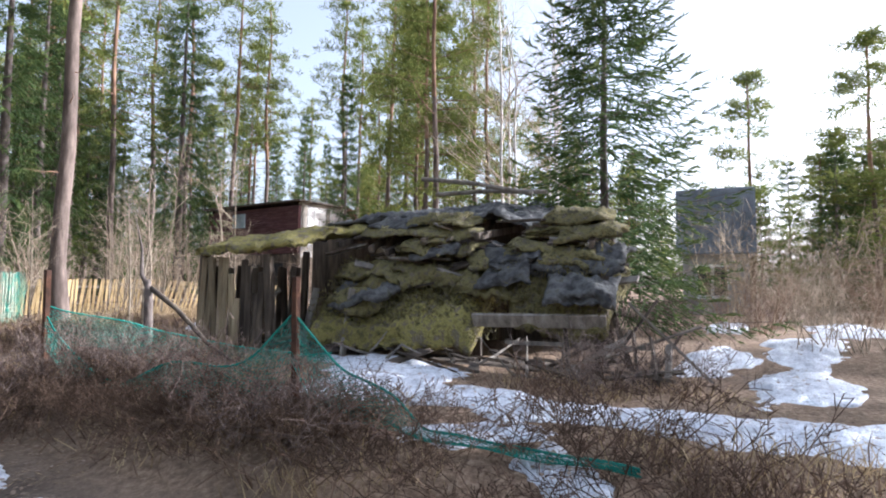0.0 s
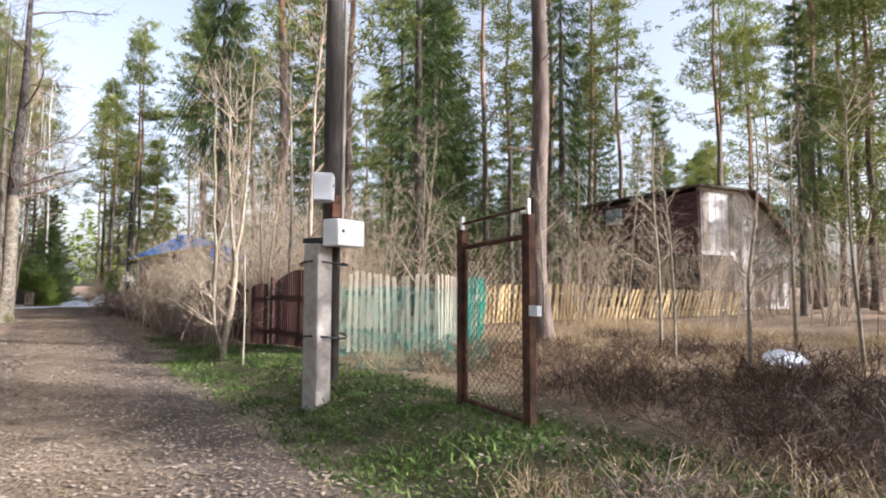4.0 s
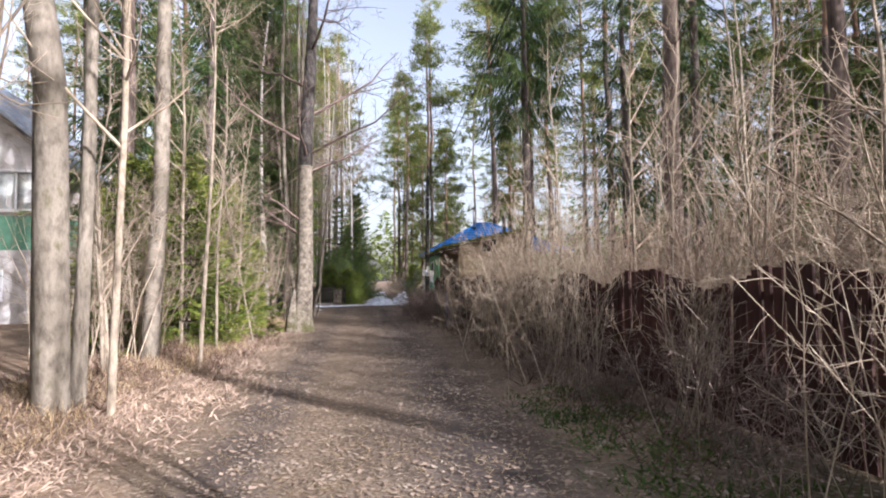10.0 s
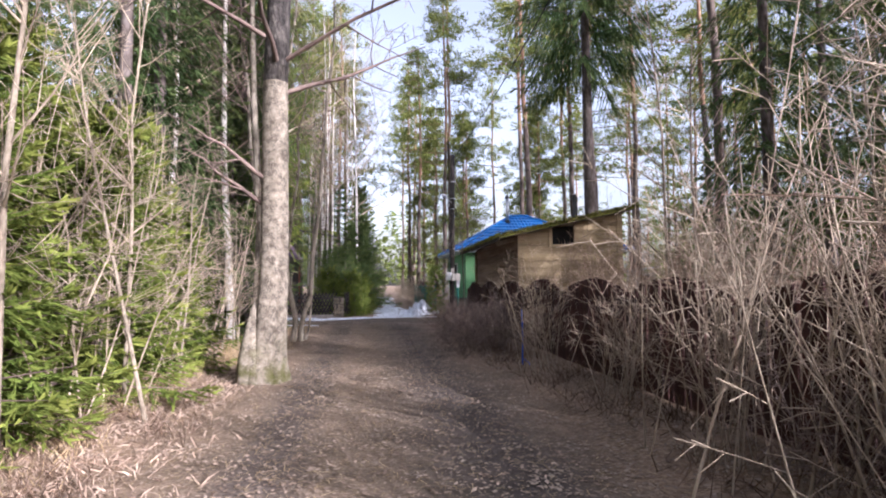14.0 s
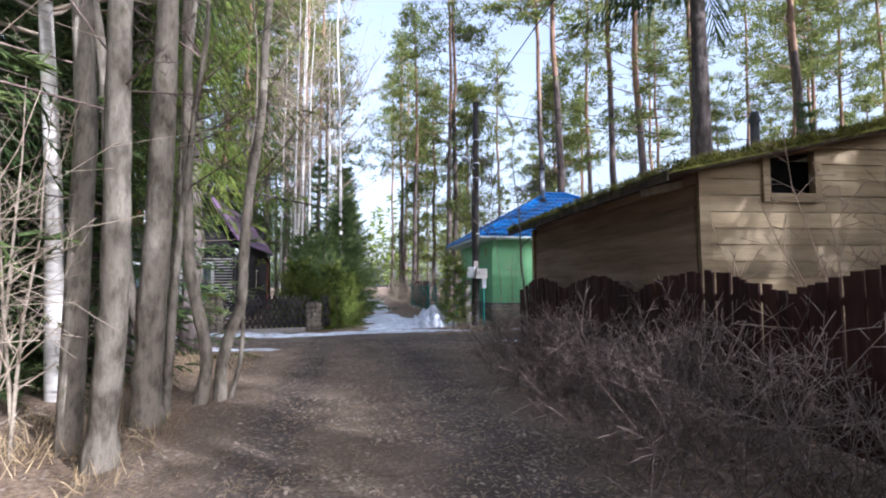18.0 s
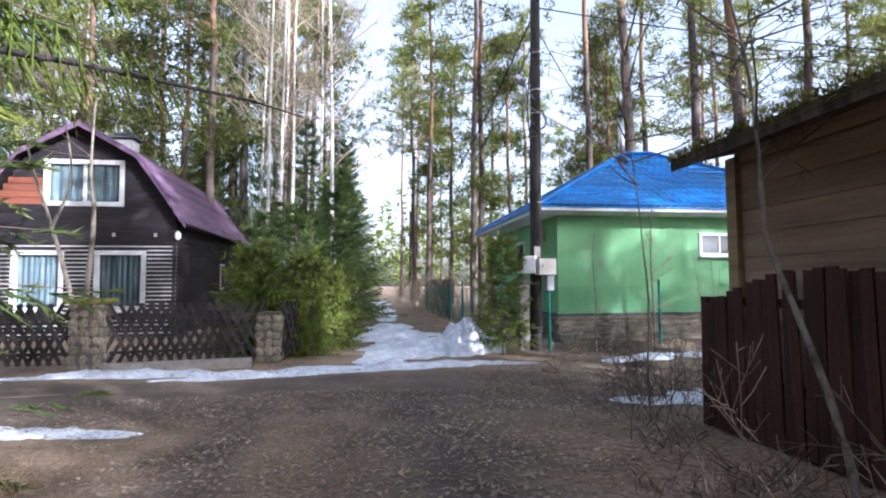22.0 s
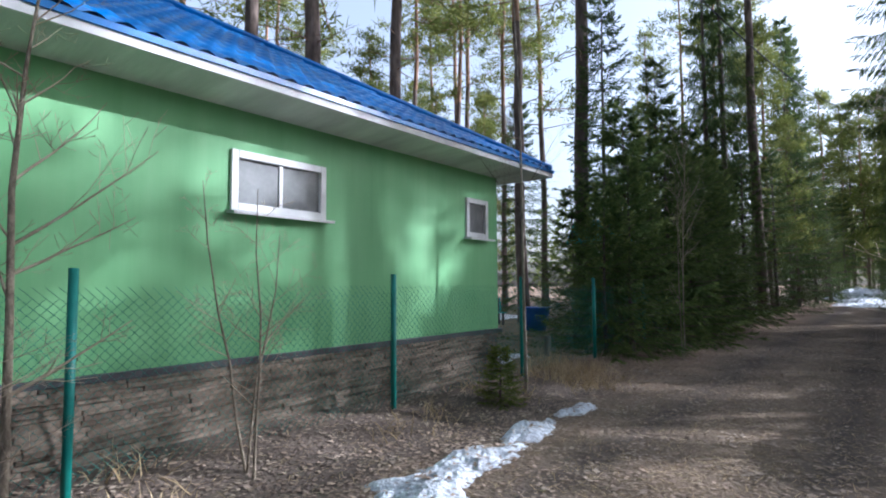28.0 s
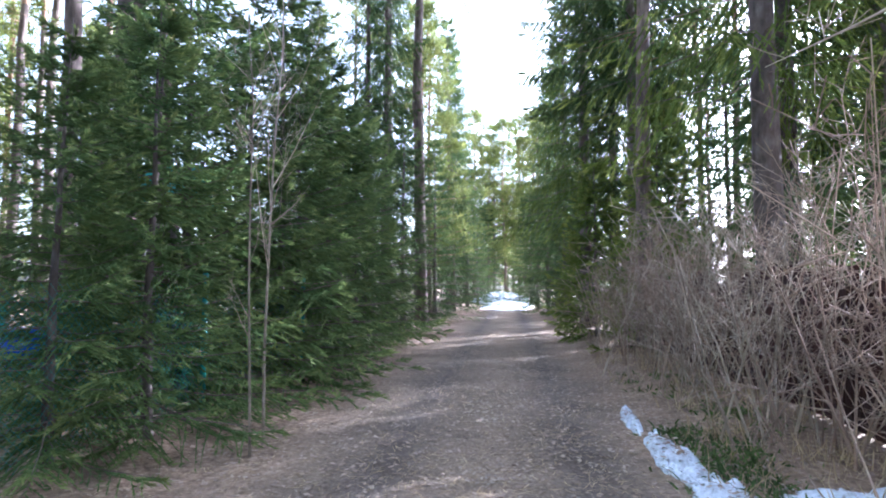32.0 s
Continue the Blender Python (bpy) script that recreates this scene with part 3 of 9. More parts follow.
HUT_SNOW = [(7.0, -5.6, 1.3, 0.45, -95, 0.06), (6.4, -6.5, 1.1, 0.55, -75, 0.06), (5.6, -6.7, 0.9, 0.75, -60, 0.06), (5.0, -6.7, 0.7, 0.35, -80, 0.05), (5.3, -7.9, 1.1, 0.38, -75, 0.05), (5.2, -9.3, 1.3, 0.42, -85, 0.05), (5.4, -10.8, 1.3, 0.6, -80, 0.05),
            (4.2, -8.4, 0.55, 0.3, -60, 0.04), (3.8, -9.1, 0.4, 0.25, 30, 0.04), (2.5, -5.1, 0.55, 0.22, -80, 0.03), (2.4, -6.4, 0.4, 0.2, -75, 0.03), (2.5, -3.0, 0.35, 0.2, 10, 0.03), (8.9, -9.9, 1.2, 0.5, 170, 0.05), (7.6, -10.8, 1.4, 0.45, 165, 0.05), (10.6, -11.3, 1.8, 0.6, 170, 0.05), (6.6, -12.0, 1.5, 0.6, 165, 0.06), (15.0, -12.5, 2.4, 0.8, 175, 0.06), (14.5, -10.2, 1.6, 0.5, 175, 0.06), (9.2, 0.2, 0.55, 0.25, 30, 0.05)]


def on_snow(x, y):
    """True over the snow before the hut, where no brush grows."""
    for cx, cy, rx, ry, rot, _ in HUT_SNOW:
        a = radians(rot)
        u, w = (x - cx) * math.cos(a) + (y - cy) * math.sin(a), -(x - cx) * math.sin(a) + (y - cy) * math.cos(a)
        if (u / (rx + 0.25)) ** 2 + (w / (ry + 0.25)) ** 2 < 1:
            return True
    return False


for k, (cx, cy, rx, ry, rot, h) in enumerate(HUT_SNOW):
    snow_patch("snow_patch", cx, cy, rx, ry, rot, h, k * 3.7, "thin melting snow patch on brown forest soil")
for k, (cx, cy, rx, ry, rot, h) in enumerate([
        (2.55, 40.9, 1.35, 2.5, -6, 0.06), (1.9, 38.0, 2.6, 0.42, 8, 0.03), (0.0, 37.55, 1.6, 0.26, 3, 0.03), (2.5, 43.9, 1.3, 2.0, 0, 0.05), (2.3, 46.5, 0.7, 2.6, -2, 0.05), (2.5, 53, 0.6, 3, 0, 0.05),
        (2.6, 61, 0.7, 3.5, 0, 0.05), (2.9, 73, 0.8, 5, 0, 0.05), (-2.4, 38.0, 2.2, 0.32, -3, 0.05), (-2.0, 34.5, 1.1, 0.25, -8, 0.03), (-5.5, 37.6, 2.0, 0.3, 3, 0.05)]):
    snow_patch("snow_patch", cx, cy, rx, ry, rot, h, 40 + k * 2.3, "hard-packed grey snow left on the forest lane", "dirty_snow")
snow_patch("snow_heap", 3.62, 40.2, 0.8, 1.0, 0, 0.52, 71, "lumpy heap of shovelled snow beside the lane", "snow", 2.4)
for k, (cx, cy, rx, ry, rot, h) in enumerate([
        (6.3, 34.9, 1.5, 0.65, 8, 0.05), (6.25, 38.12, 0.5, 0.2, 18, 0.03), (7.05, 38.55, 0.6, 0.34, 24, 0.035), (7.85, 38.6, 0.5, 0.32, -6, 0.035), (8.65, 38.52, 0.5, 0.28, -4, 0.035), (9.6, 38.5, 0.5, 0.32, 6, 0.035), (10.4, 38.56, 0.5, 0.22, 4, 0.03), (11.3, 38.66, 0.5, 0.2, 8, 0.03), (12.5, 38.8, 0.45, 0.15, 5, 0.03),
        (16.75, 35.62, 0.75, 0.2, 4, 0.05), (17.55, 35.68, 0.6, 0.15, 2, 0.05), (14.6, 34.95, 1.3, 0.5, -4, 0.05), (15.9, 35.1, 1.0, 0.55, 10, 0.05), (13.6, 35.3, 0.5, 0.2, -6, 0.05), (17.9, 35.72, 0.5, 0.1, -6, 0.035), (19.0, 35.76, 0.6, 0.07, -4, 0.03),
        (52, 37.2, 6, 1.4, 0, 0.35), (62, 37.5, 5, 2.4, 0, 0.8), (17.8, 44.8, 1.3, 0.7, 30, 0.3), (14.6, 41.6, 0.6, 0.9, 30, 0.05),
        (25.0, 48.0, 2.2, 0.8, 20, 0.1), (20.5, 46.6, 1.5, 0.5, 0, 0.1)]):
    snow_patch("snow_patch", cx, cy, rx, ry, rot, h, 90 + k * 1.9, "grainy old snow along the edge of the track", "snow" if k > 16 else "dirty_snow", 1.0 if k > 15 or k == 0 else 2.4)

# ---- trees ----
def tubes(paths, radii, sides):
    """Many tapered tubes at once: paths (n, s, 3), radii (n, s)."""
    n, s, _ = paths.shape
    d = np.gradient(paths, axis=1)
    d /= np.linalg.norm(d, axis=2, keepdims=True) + 1e-9
    ref = np.where(np.abs(d[..., 2:3]) > 0.9, np.array([1.0, 0, 0]), np.array([0, 0, 1.0]))
    a = np.cross(d, ref)
    a /= np.linalg.norm(a, axis=2, keepdims=True) + 1e-9
    b = np.cross(d, a)
    ang = np.arange(sides) * math.tau / sides
    ring = (a[:, :, None] * np.cos(ang)[None, None, :, None] + b[:, :, None] * np.sin(ang)[None, None, :, None]) * radii[:, :, None, None]
    v = (paths[:, :, None] + ring).reshape(-1, 3)
    i, j, k = np.meshgrid(np.arange(n), np.arange(s - 1), np.arange(sides), indexing="ij")
    q = (k + 1) % sides
    base = i * s * sides
    f = np.stack([base + j * sides + k, base + j * sides + q, base + (j + 1) * sides + q, base + (j + 1) * sides + k], -1).reshape(-1, 4)
    return v, f


def joined(pieces):
    vs, fs, o = [], [], 0
    for v, f in pieces:
        vs.append(v)
        fs.append(f + o)
        o += len(v)
    return np.concatenate(vs), np.concatenate(fs)


def fine_tubes(group, least):
    """Twigs as slim three-sided tubes of three joints; the thickest keep all six."""
    big = [g for g in group if g[1][0] > 0.012]
    thin = [g for g in group if g[1][0] <= 0.012]
    sets = []
    if big:
        sets.append(tubes(np.array([b[0] for b in big]), np.maximum(np.array([b[1] for b in big]), least), 4))
    if thin:
        keep = [0, 2, 5]
        sets.append(tubes(np.array([b[0][keep] for b in thin]), np.maximum(np.array([b[1][keep] for b in thin]), least), 3))
    return joined(sets)


def unit(v):
    return v / (np.linalg.norm(v, axis=-1, keepdims=True) + 1e-9)


def needles(points, ways, lengths, widths, rng):
    """Slim triangles, one at each point, along its way."""
    side = unit(np.cross(ways, rng.normal(size=ways.shape))) * widths[:, None] / 2
    tip = points + ways * lengths[:, None]
    v = np.stack([points - side, points + side, tip], 1).reshape(-1, 3)
    return v, np.arange(len(v)).reshape(-1, 3)


def trunk_path(rng, h, wob=0.12, s=14, lean=(0, 0)):
    z = np.linspace(0, h, s)
    t = z / h
    x = np.cumsum(rng.normal(0, wob / s ** 0.5, s)) * 0.5 + lean[0] * h * t
    y = np.cumsum(rng.normal(0, wob / s ** 0.5, s)) * 0.5 + lean[1] * h * t
    return np.stack([x - x[0], y - y[0], z - 0.25 * (t == 0)], 1)


def spruce_meshes(seed, h, reach, levels, per_level, twigs, tufts, tuft_len, low=0.04, r0=0.14, droop=0.35, mat="spruce", power=0.85, hang=0.25, jitter=0.2, stray=0.4, wide=0.24, brush=0.09):
    rng = np.random.default_rng(seed)
    tp = trunk_path(rng, h, 0.08)
    rad = np.maximum(r0 * (1 - np.linspace(0, 1, 14)) ** 0.9 * np.r_[1.35, np.ones(13)], 0.008)
    tv, tf = tubes(tp[None], rad[None], 8)
    nb = levels * per_level
    lev = np.repeat(np.arange(levels), per_level)
    u = (lev + rng.uniform(-jitter, jitter, nb)) / levels
    t = np.clip(low + (1 - low) * u, low, 0.985)
    az = np.tile(np.arange(per_level) * math.tau / per_level, levels) + lev * 2.4 + rng.normal(0, 0.28, nb)
    L = reach * (1.02 - t) ** power * rng.uniform(0.62, 1.12, nb) + 0.12
    root = np.stack([np.interp(t * h, tp[:, 2], tp[:, k]) for k in range(3)], 1)
    root[:, 2] = t * h
    out = np.stack([np.cos(az), np.sin(az), np.zeros(nb)], 1)
    s = np.linspace(0, 1, 6)
    up = (0.25 + 0.55 * t)[:, None]
    bend = -droop * (1 - t)[:, None] * 1.3 * s ** 1.3 + 0.22 * s ** 3 + up * 0.35 * s + rng.normal(0, 0.05, (nb, 1)) * s
    bp = root[:, None] + out[:, None] * (L[:, None] * s)[..., None]
    bp[..., 2] += L[:, None] * bend
    some = [0, 2, 5]
    bv, bf = tubes(bp[:, some], np.maximum(0.014 * (L / reach)[:, None] * (1.1 - s[some]), 0.003), 3)
    # side twigs, in flat sprays; the last ones carry the branch on
    q = 0.14 + 0.86 * (np.arange(twigs) + 0.5) / twigs
    i0 = np.clip((q * 5).astype(int), 0, 4)
    fr = q * 5 - i0
    p = bp[:, i0] * (1 - fr)[None, :, None] + bp[:, i0 + 1] * fr[None, :, None]
    d = unit(bp[:, i0 + 1] - bp[:, i0])
    side = unit(np.cross(d, np.array([0, 0, 1.0])))
    sgn = np.where(np.arange(twigs) % 2 == 0, 1.0, -1.0)[None, :, None]
    tw = unit(d * 0.8 + side * sgn * rng.uniform(0.55, 1.0, (nb, twigs, 1)) + np.array([0, 0, -hang]) + rng.normal(0, 0.1, (nb, twigs, 3)))
    tw[:, -2:] = unit(d[:, -2:] + rng.normal(0, 0.12, (nb, 2, 3)))
    tl = (L[:, None] * 0.42 * (1.1 - q)[None] + 0.09) * rng.uniform(0.7, 1.2, (nb, twigs))
    # needles stand out all round each twig
    w = (np.arange(tufts) + 0.3) / tufts
    pts = p[:, :, None] + tw[:, :, None] * (tl[..., None] * w)[..., None]
    pts[..., 2] -= (tl[..., None] * w ** 2 * 0.25)
    ways = unit(tw[:, :, None] + rng.normal(0, stray, pts.shape))
    n = nb * twigs * tufts
    nv, nf = needles(pts.reshape(-1, 3), ways.reshape(-1, 3), tuft_len * rng.uniform(0.6, 1.3, n), tuft_len * wide * rng.uniform(0.7, 1.3, n), rng)
    # paler towards the shoot ends: young growth plus painted light on outer needles
    young = np.clip((q[None, :, None] * 0.6 + 0.5 * w[None, None, :]) * rng.uniform(0.75, 1.1, (nb, 1, 1)) - 0.42, 0, 1) * 1.25
    grown = np.repeat(np.broadcast_to(young, (nb, twigs, tufts)).ravel(), 3)
    # the twig itself with its close needles, a slim brush
    u3 = np.array([0.0, 0.55, 1.0])
    core = p[:, :, None] + tw[:, :, None] * (tl[..., None] * u3)[..., None]
    core[..., 2] -= tl[..., None] * u3 ** 2 * 0.25
    cv, cf = tubes(core.reshape(-1, 3, 3), np.broadcast_to(tuft_len * brush * np.array([0.8, 1.0, 0.25]), (nb * twigs, 3)), 3)
    cf = np.concatenate([cf[:, [0, 1, 2]], cf[:, [0, 2, 3]]])
    cy = np.clip((q[None, :, None] * 0.6 + 0.5 * u3) - 0.5, 0, 1) * np.ones((nb, 1, 1))
    crown = arrays_mesh("crown", np.concatenate([nv, cv]), np.concatenate([nf, cf + len(nv)]), M[mat])
    shade = crown.attributes.new("young", "FLOAT", "POINT")
    shade.data.foreach_set("value", np.concatenate([grown, np.repeat(cy.ravel(), 3)]).astype(np.float32))
    return (arrays_mesh("trunk", tv, tf, M["spruce_bark"], True), arrays_mesh("branchwork", bv, bf, M["twig_dark"]), crown)


def pine_meshes(seed, h, base, reach, nbranch, clump_n, r0=0.17, clumps=3, needle=0.3):
    rng = np.random.default_rng(seed)
    tp = trunk_path(rng, h, 0.35, 16)
    rad = np.maximum(r0 * (1 - 0.72 * np.linspace(0, 1, 16)) * np.r_[1.3, np.ones(15)], 0.02)
    cut = 7
    lv, lf = tubes(tp[None, :cut + 1], rad[None, :cut + 1], 10)
    uv, uf = tubes(tp[None, cut:], rad[None, cut:], 8)
    t = base + (1 - base) * rng.uniform(0, 1, nbranch) ** 0.85
    az = rng.uniform(0, math.tau, nbranch)
    L = reach * (1.15 - ((t - base) / (1 - base)) ** 1.6) * rng.uniform(0.5, 1.1, nbranch)
    root = np.stack([np.interp(t * h, np.linspace(0, h, 16), tp[:, k]) for k in range(3)], 1)
    out = np.stack([np.cos(az), np.sin(az), np.zeros(nbranch)], 1)
    s = np.linspace(0, 1, 6)
    bp = root[:, None] + out[:, None] * (L[:, None] * s)[..., None] + rng.normal(0, 0.06, (nbranch, 6, 3)) * s[None, :, None]
    bp[..., 2] += L[:, None] * (0.32 * s ** 1.5 - 0.12 * s) * rng.uniform(-0.2, 1.6, (nbranch, 1))
    some = [0, 2, 3, 5]
    bv, bf = tubes(bp[:, some], np.maximum(0.03 * (L / reach)[:, None] * (1.1 - s[some]), 0.006), 3)
    # dead stubs below the crown
    nd = 9
    td = rng.uniform(base * 0.35, base, nd)
    ad = rng.uniform(0, math.tau, nd)
    rd = np.stack([np.interp(td * h, np.linspace(0, h, 16), tp[:, k]) for k in range(3)], 1)
    dl = rng.uniform(0.4, 1.6, nd)
    dp = rd[:, None] + np.stack([np.cos(ad), np.sin(ad), -0.1 * np.ones(nd)], 1)[:, None] * (dl[:, None] * s)[..., None] + rng.normal(0, 0.04, (nd, 6, 3)) * s[None, :, None]
    dv, df = tubes(dp[:, some], np.maximum(0.016 * (1.1 - s[some])[None] * np.ones((nd, 1)), 0.004), 3)
    bv, bf = joined([(bv, bf), (dv, df)])
    # needle clumps near the branch ends
    q = rng.uniform(0.3, 1.0, (nbranch, clumps)) ** 0.8
    q[:, 0] = 1.0
    i0 = np.clip((q * 5).astype(int), 0, 4)
    fr = (q * 5 - i0)[..., None]
    rows = np.arange(nbranch)[:, None]
    c = bp[rows, i0] * (1 - fr) + bp[rows, i0 + 1] * fr + rng.normal(0, 0.36, (nbranch, clumps, 3)) * np.r_[1, 1, 0.3]
    d = unit(bp[:, 5] - bp[:, 3])[:, None, None] * np.ones((nbranch, clumps, clump_n, 1))
    ways = unit(0.35 * d + rng.normal(0, 0.75, d.shape) + np.array([0, 0, 0.25]))
    pts = c[:, :, None] + rng.normal(0, 0.15, d.shape) * np.r_[1, 1, 0.7]
    n = nbranch * clumps * clump_n
    nv, nf = needles(pts.reshape(-1, 3), ways.reshape(-1, 3), needle * rng.uniform(0.6, 1.2, n), needle * 0.16 * rng.uniform(0.7, 1.4, n), rng)
    lower = arrays_mesh("trunk", lv, lf, M["pine_bark"], True)
    upper = arrays_mesh("upper_trunk", uv, uf, M["pine_bark_upper"], True)
    crown = arrays_mesh("crown", nv, nf, M["pine"])
    # paler by clump, and upward needles paler still as if lit from above
    young = np.clip(rng.normal(0.25, 0.28, (nbranch, clumps, 1)) + 0.25 * unit(ways)[..., 2], 0, 1)
    shade = crown.attributes.new("young", "FLOAT", "POINT")
    shade.data.foreach_set("value", np.repeat(np.broadcast_to(young, (nbranch, clumps, clump_n)).ravel(), 3).astype(np.float32))
    return lower, upper, arrays_mesh("branchwork", bv, bf, M["pine_bark_upper"]), crown


def bare_paths(rng, start, way, length, radius, level, out, fork=5, spread=0.6, lift=0.25, wob=0.09, low=0.3, ratio=(0.3, 0.55), thin=0.5):
    """A branch and, level by level, what grows from it; each is six points and six radii."""
    s = np.linspace(0, 1, 6)
    p = start + way * (length * s)[:, None] + np.cumsum(rng.normal(0, wob * length / 6, (6, 3)), 0) * s[:, None]
    p[:, 2] += lift * length * s ** 2 * (1 - abs(way[2]))
    out.append((p, radius * (1.0 - 0.78 * s)))
    if level <= 0:
        return
    for _ in range(fork):
        q = rng.uniform(low, 0.97)
        i = min(int(q * 5), 4)
        at = p[i] + (p[i + 1] - p[i]) * (q * 5 - i)
        d = unit(p[i + 1] - p[i])
        side = rng.normal(size=3)
        side = unit(side - d * (side @ d))
        w = unit(d * rng.uniform(0.25, 0.8) + side * rng.uniform(0.6, 1.1) * spread * 1.7 + np.array([0, 0, 0.12]))
        bare_paths(rng, at, w, length * rng.uniform(*ratio) * (1.2 - 0.6 * q), max(radius * (1 - 0.75 * q) * thin, 0.0), level - 1, out, max(fork // 2, 3), spread, lift, wob, 0.2)


def bare_meshes(seed, h, r0, mat, levels=3, fork=11, lean=(0, 0), stems=1, twig="twig", low=0.35, spread=0.55, wob=0.09, thin=0.5):
    rng = np.random.default_rng(seed)
    big, small = [], []
    for k in range(stems):
        branches = []
        way = unit(np.array([lean[0] + rng.normal(0, 0.1 if stems > 1 else 0.02), lean[1] + rng.normal(0, 0.1 if stems > 1 else 0.02), 1.0]))
        bare_paths(rng, np.array([rng.normal(0, 0.1) * (stems > 1), rng.normal(0, 0.1) * (stems > 1), -0.15]), way, h * rng.uniform(0.8, 1.05), r0 * rng.uniform(0.75, 1.0), levels, branches, fork, spread, 0.25, wob, low, (0.12, 0.32), thin)
        big.append(branches[0])
        small += branches[1:]
    bv, bf = tubes(np.array([b[0] for b in big]), np.maximum(np.array([b[1] for b in big]), 0.006), 9)
    sv, sf = fine_tubes(small, 0.0028)
    return arrays_mesh("trunk", bv, bf, M[mat], True), arrays_mesh("branchwork", sv, sf, M[twig])


def shrub_meshes(seed, h, width, stems, side, r=0.008, mat="twig", arch=0.3):
    rng = np.random.default_rng(seed)
    main, fine = [], []
    for k in range(stems):
        a = rng.uniform(0, math.tau)
        b = np.array([rng.normal(0, width * 0.3), rng.normal(0, width * 0.3), -0.05])
        w = unit(np.array([math.cos(a) * arch, math.sin(a) * arch, 1.0]) + rng.normal(0, 0.14, 3))
        out = []
        bare_paths(rng, b, w, h * rng.uniform(0.5, 1.1), r * rng.uniform(0.6, 1.2), 2, out, side, 0.5, -0.15 * arch, 0.12, 0.2, (0.2, 0.5))
        main.append(out[0])
        fine += out[1:]
    sets = []
    for name, group in (("stem_clump", main), ("twig_clump", fine)):
        v, f = fine_tubes(group, 0.0034)
        sets.append(arrays_mesh(name, v, f, M[mat]))
    return sets


def in_glade(x, y):
    """The gap among the trees before the pale green cottage."""
    return 11.0 < y < 26.5 and 1.2 - (y - 2.4) * 0.66 < x < 1.2 - (y - 5.6) * 0.46


class Kind:
    """A kind of plant: one set of shared meshes, put wherever it grows."""

    def __init__(self, name, meshes, label, category, group):
        self.name, self.meshes, self.label, self.category, self.group = name, meshes, label, category, group

    def put(self, x, y, scale=1.0, turn=0.0, fat=None, label="", dz=0.0, tilt=(0, 0)):
        if in_glade(x, y) and self.category != "alder":
            return None
        ob = new(self.name)
        fat = fat or scale
        ob.matrix_world = Matrix.LocRotScale((x, y, ground_z(x, y) + dz), Euler((radians(tilt[0]), radians(tilt[1]), radians(turn))), (fat, fat, scale))
        for me in self.meshes:
            ch = part(me.name.split(".")[0], me, None, ob)
            if me.name[:6] in ("branch", "crown", "stem_c", "twig_c"):
                tagged(ch, kind="stuff")
        return tagged(ob, label or self.label, self.category, self.group)


G_SPRUCE, G_PINE, G_BARE, G_BUSH = "spruces of the wood", "pines of the wood", "bare roadside trees", "leafless bushes by the track"
SPRUCE_NEAR = [Kind("spruce_tree", spruce_meshes(11 + k, 5.2, 1.95, 14, 6, 20, 12, 0.09, 0.03, 0.07, 0.3, "spruce_hedge", hang=0.22, power=0.85, jitter=0.4, stray=0.34), "dense dark green young spruce with low branches", "spruce", G_SPRUCE) for k in range(3)]
SPRUCE_TALL = [Kind("spruce_tree", spruce_meshes(31 + k, 19, 2.8, 22, 7, 14, 10, 0.165, 0.13 + 0.05 * k, 0.19, 0.6, hang=0.8, jitter=0.35, wide=0.2), "tall dark spruce with drooping boughs", "spruce", G_SPRUCE) for k in range(3)]
SPRUCE_MID = [Kind("spruce_tree", spruce_meshes(51 + k, 9.5, 2.1, 20, 8, 13, 9, 0.11, 0.05, 0.11, 0.4), "middle-sized green spruce of the wood", "spruce", G_SPRUCE) for k in range(2)]
SPRUCE_HUT = [Kind("spruce_tree", spruce_meshes(57, 9.7, 2.75, 27, 9, 15, 9, 0.13, 0.04, 0.11, 0.22, jitter=0.45, hang=0.3), "dense young spruce with upturned branch ends", "spruce", G_SPRUCE)]
SPRUCE_LIT = [Kind("spruce_tree", spruce_meshes(71 + k, 3.4, 1.15, 13, 6, 15, 9, 0.11, 0.03, 0.04, 0.25, "spruce_sunlit", jitter=0.4, stray=0.34), "small bright green sunlit spruce", "spruce", G_SPRUCE) for k in range(2)]
SPRUCE_BOUGH = [Kind("spruce_tree", spruce_meshes(95 + k, 17, 2.7, 19, 6, 20, 13, 0.13, 0.25, 0.2, 0.75, "spruce_sunlit", power=0.55, hang=1.2, stray=0.26, wide=0.17), "old spruce with bright hanging boughs", "spruce", G_SPRUCE) for k in range(2)]
SPRUCE_SMALL = [Kind("spruce_tree", spruce_meshes(86, 2.35, 0.78, 11, 6, 14, 10, 0.085, 0.12, 0.022, 0.2, "spruce_sunlit", power=0.5, jitter=0.3), "small open-branched bright green spruce", "spruce", G_SPRUCE)]
SPRUCE_LANE = [Kind("spruce_tree", spruce_meshes(76 + k, 3.2, 1.1, 11, 6, 12, 8, 0.16, 0.04, 0.05, 0.5, "spruce_sunlit", power=0.6, hang=0.9, jitter=0.45, stray=0.3), "bushy yellow-green spruce with drooping shoots", "spruce", G_SPRUCE) for k in range(2)]
PINE = [Kind("pine_tree", pine_meshes(101 + k, 21 + 1.5 * k, 0.38 + 0.07 * k, 2.9, 46, 17, 0.17, 6, 0.36), "tall straight pine with reddish upper trunk", "pine", G_PINE) for k in range(4)]
PINE_FULL = [Kind("pine_tree", pine_meshes(121 + k, 15, 0.14, 2.5, 70, 18, 0.14, 6, 0.34), "bushy yellow-green pine with low crown", "pine", G_PINE) for k in range(2)]
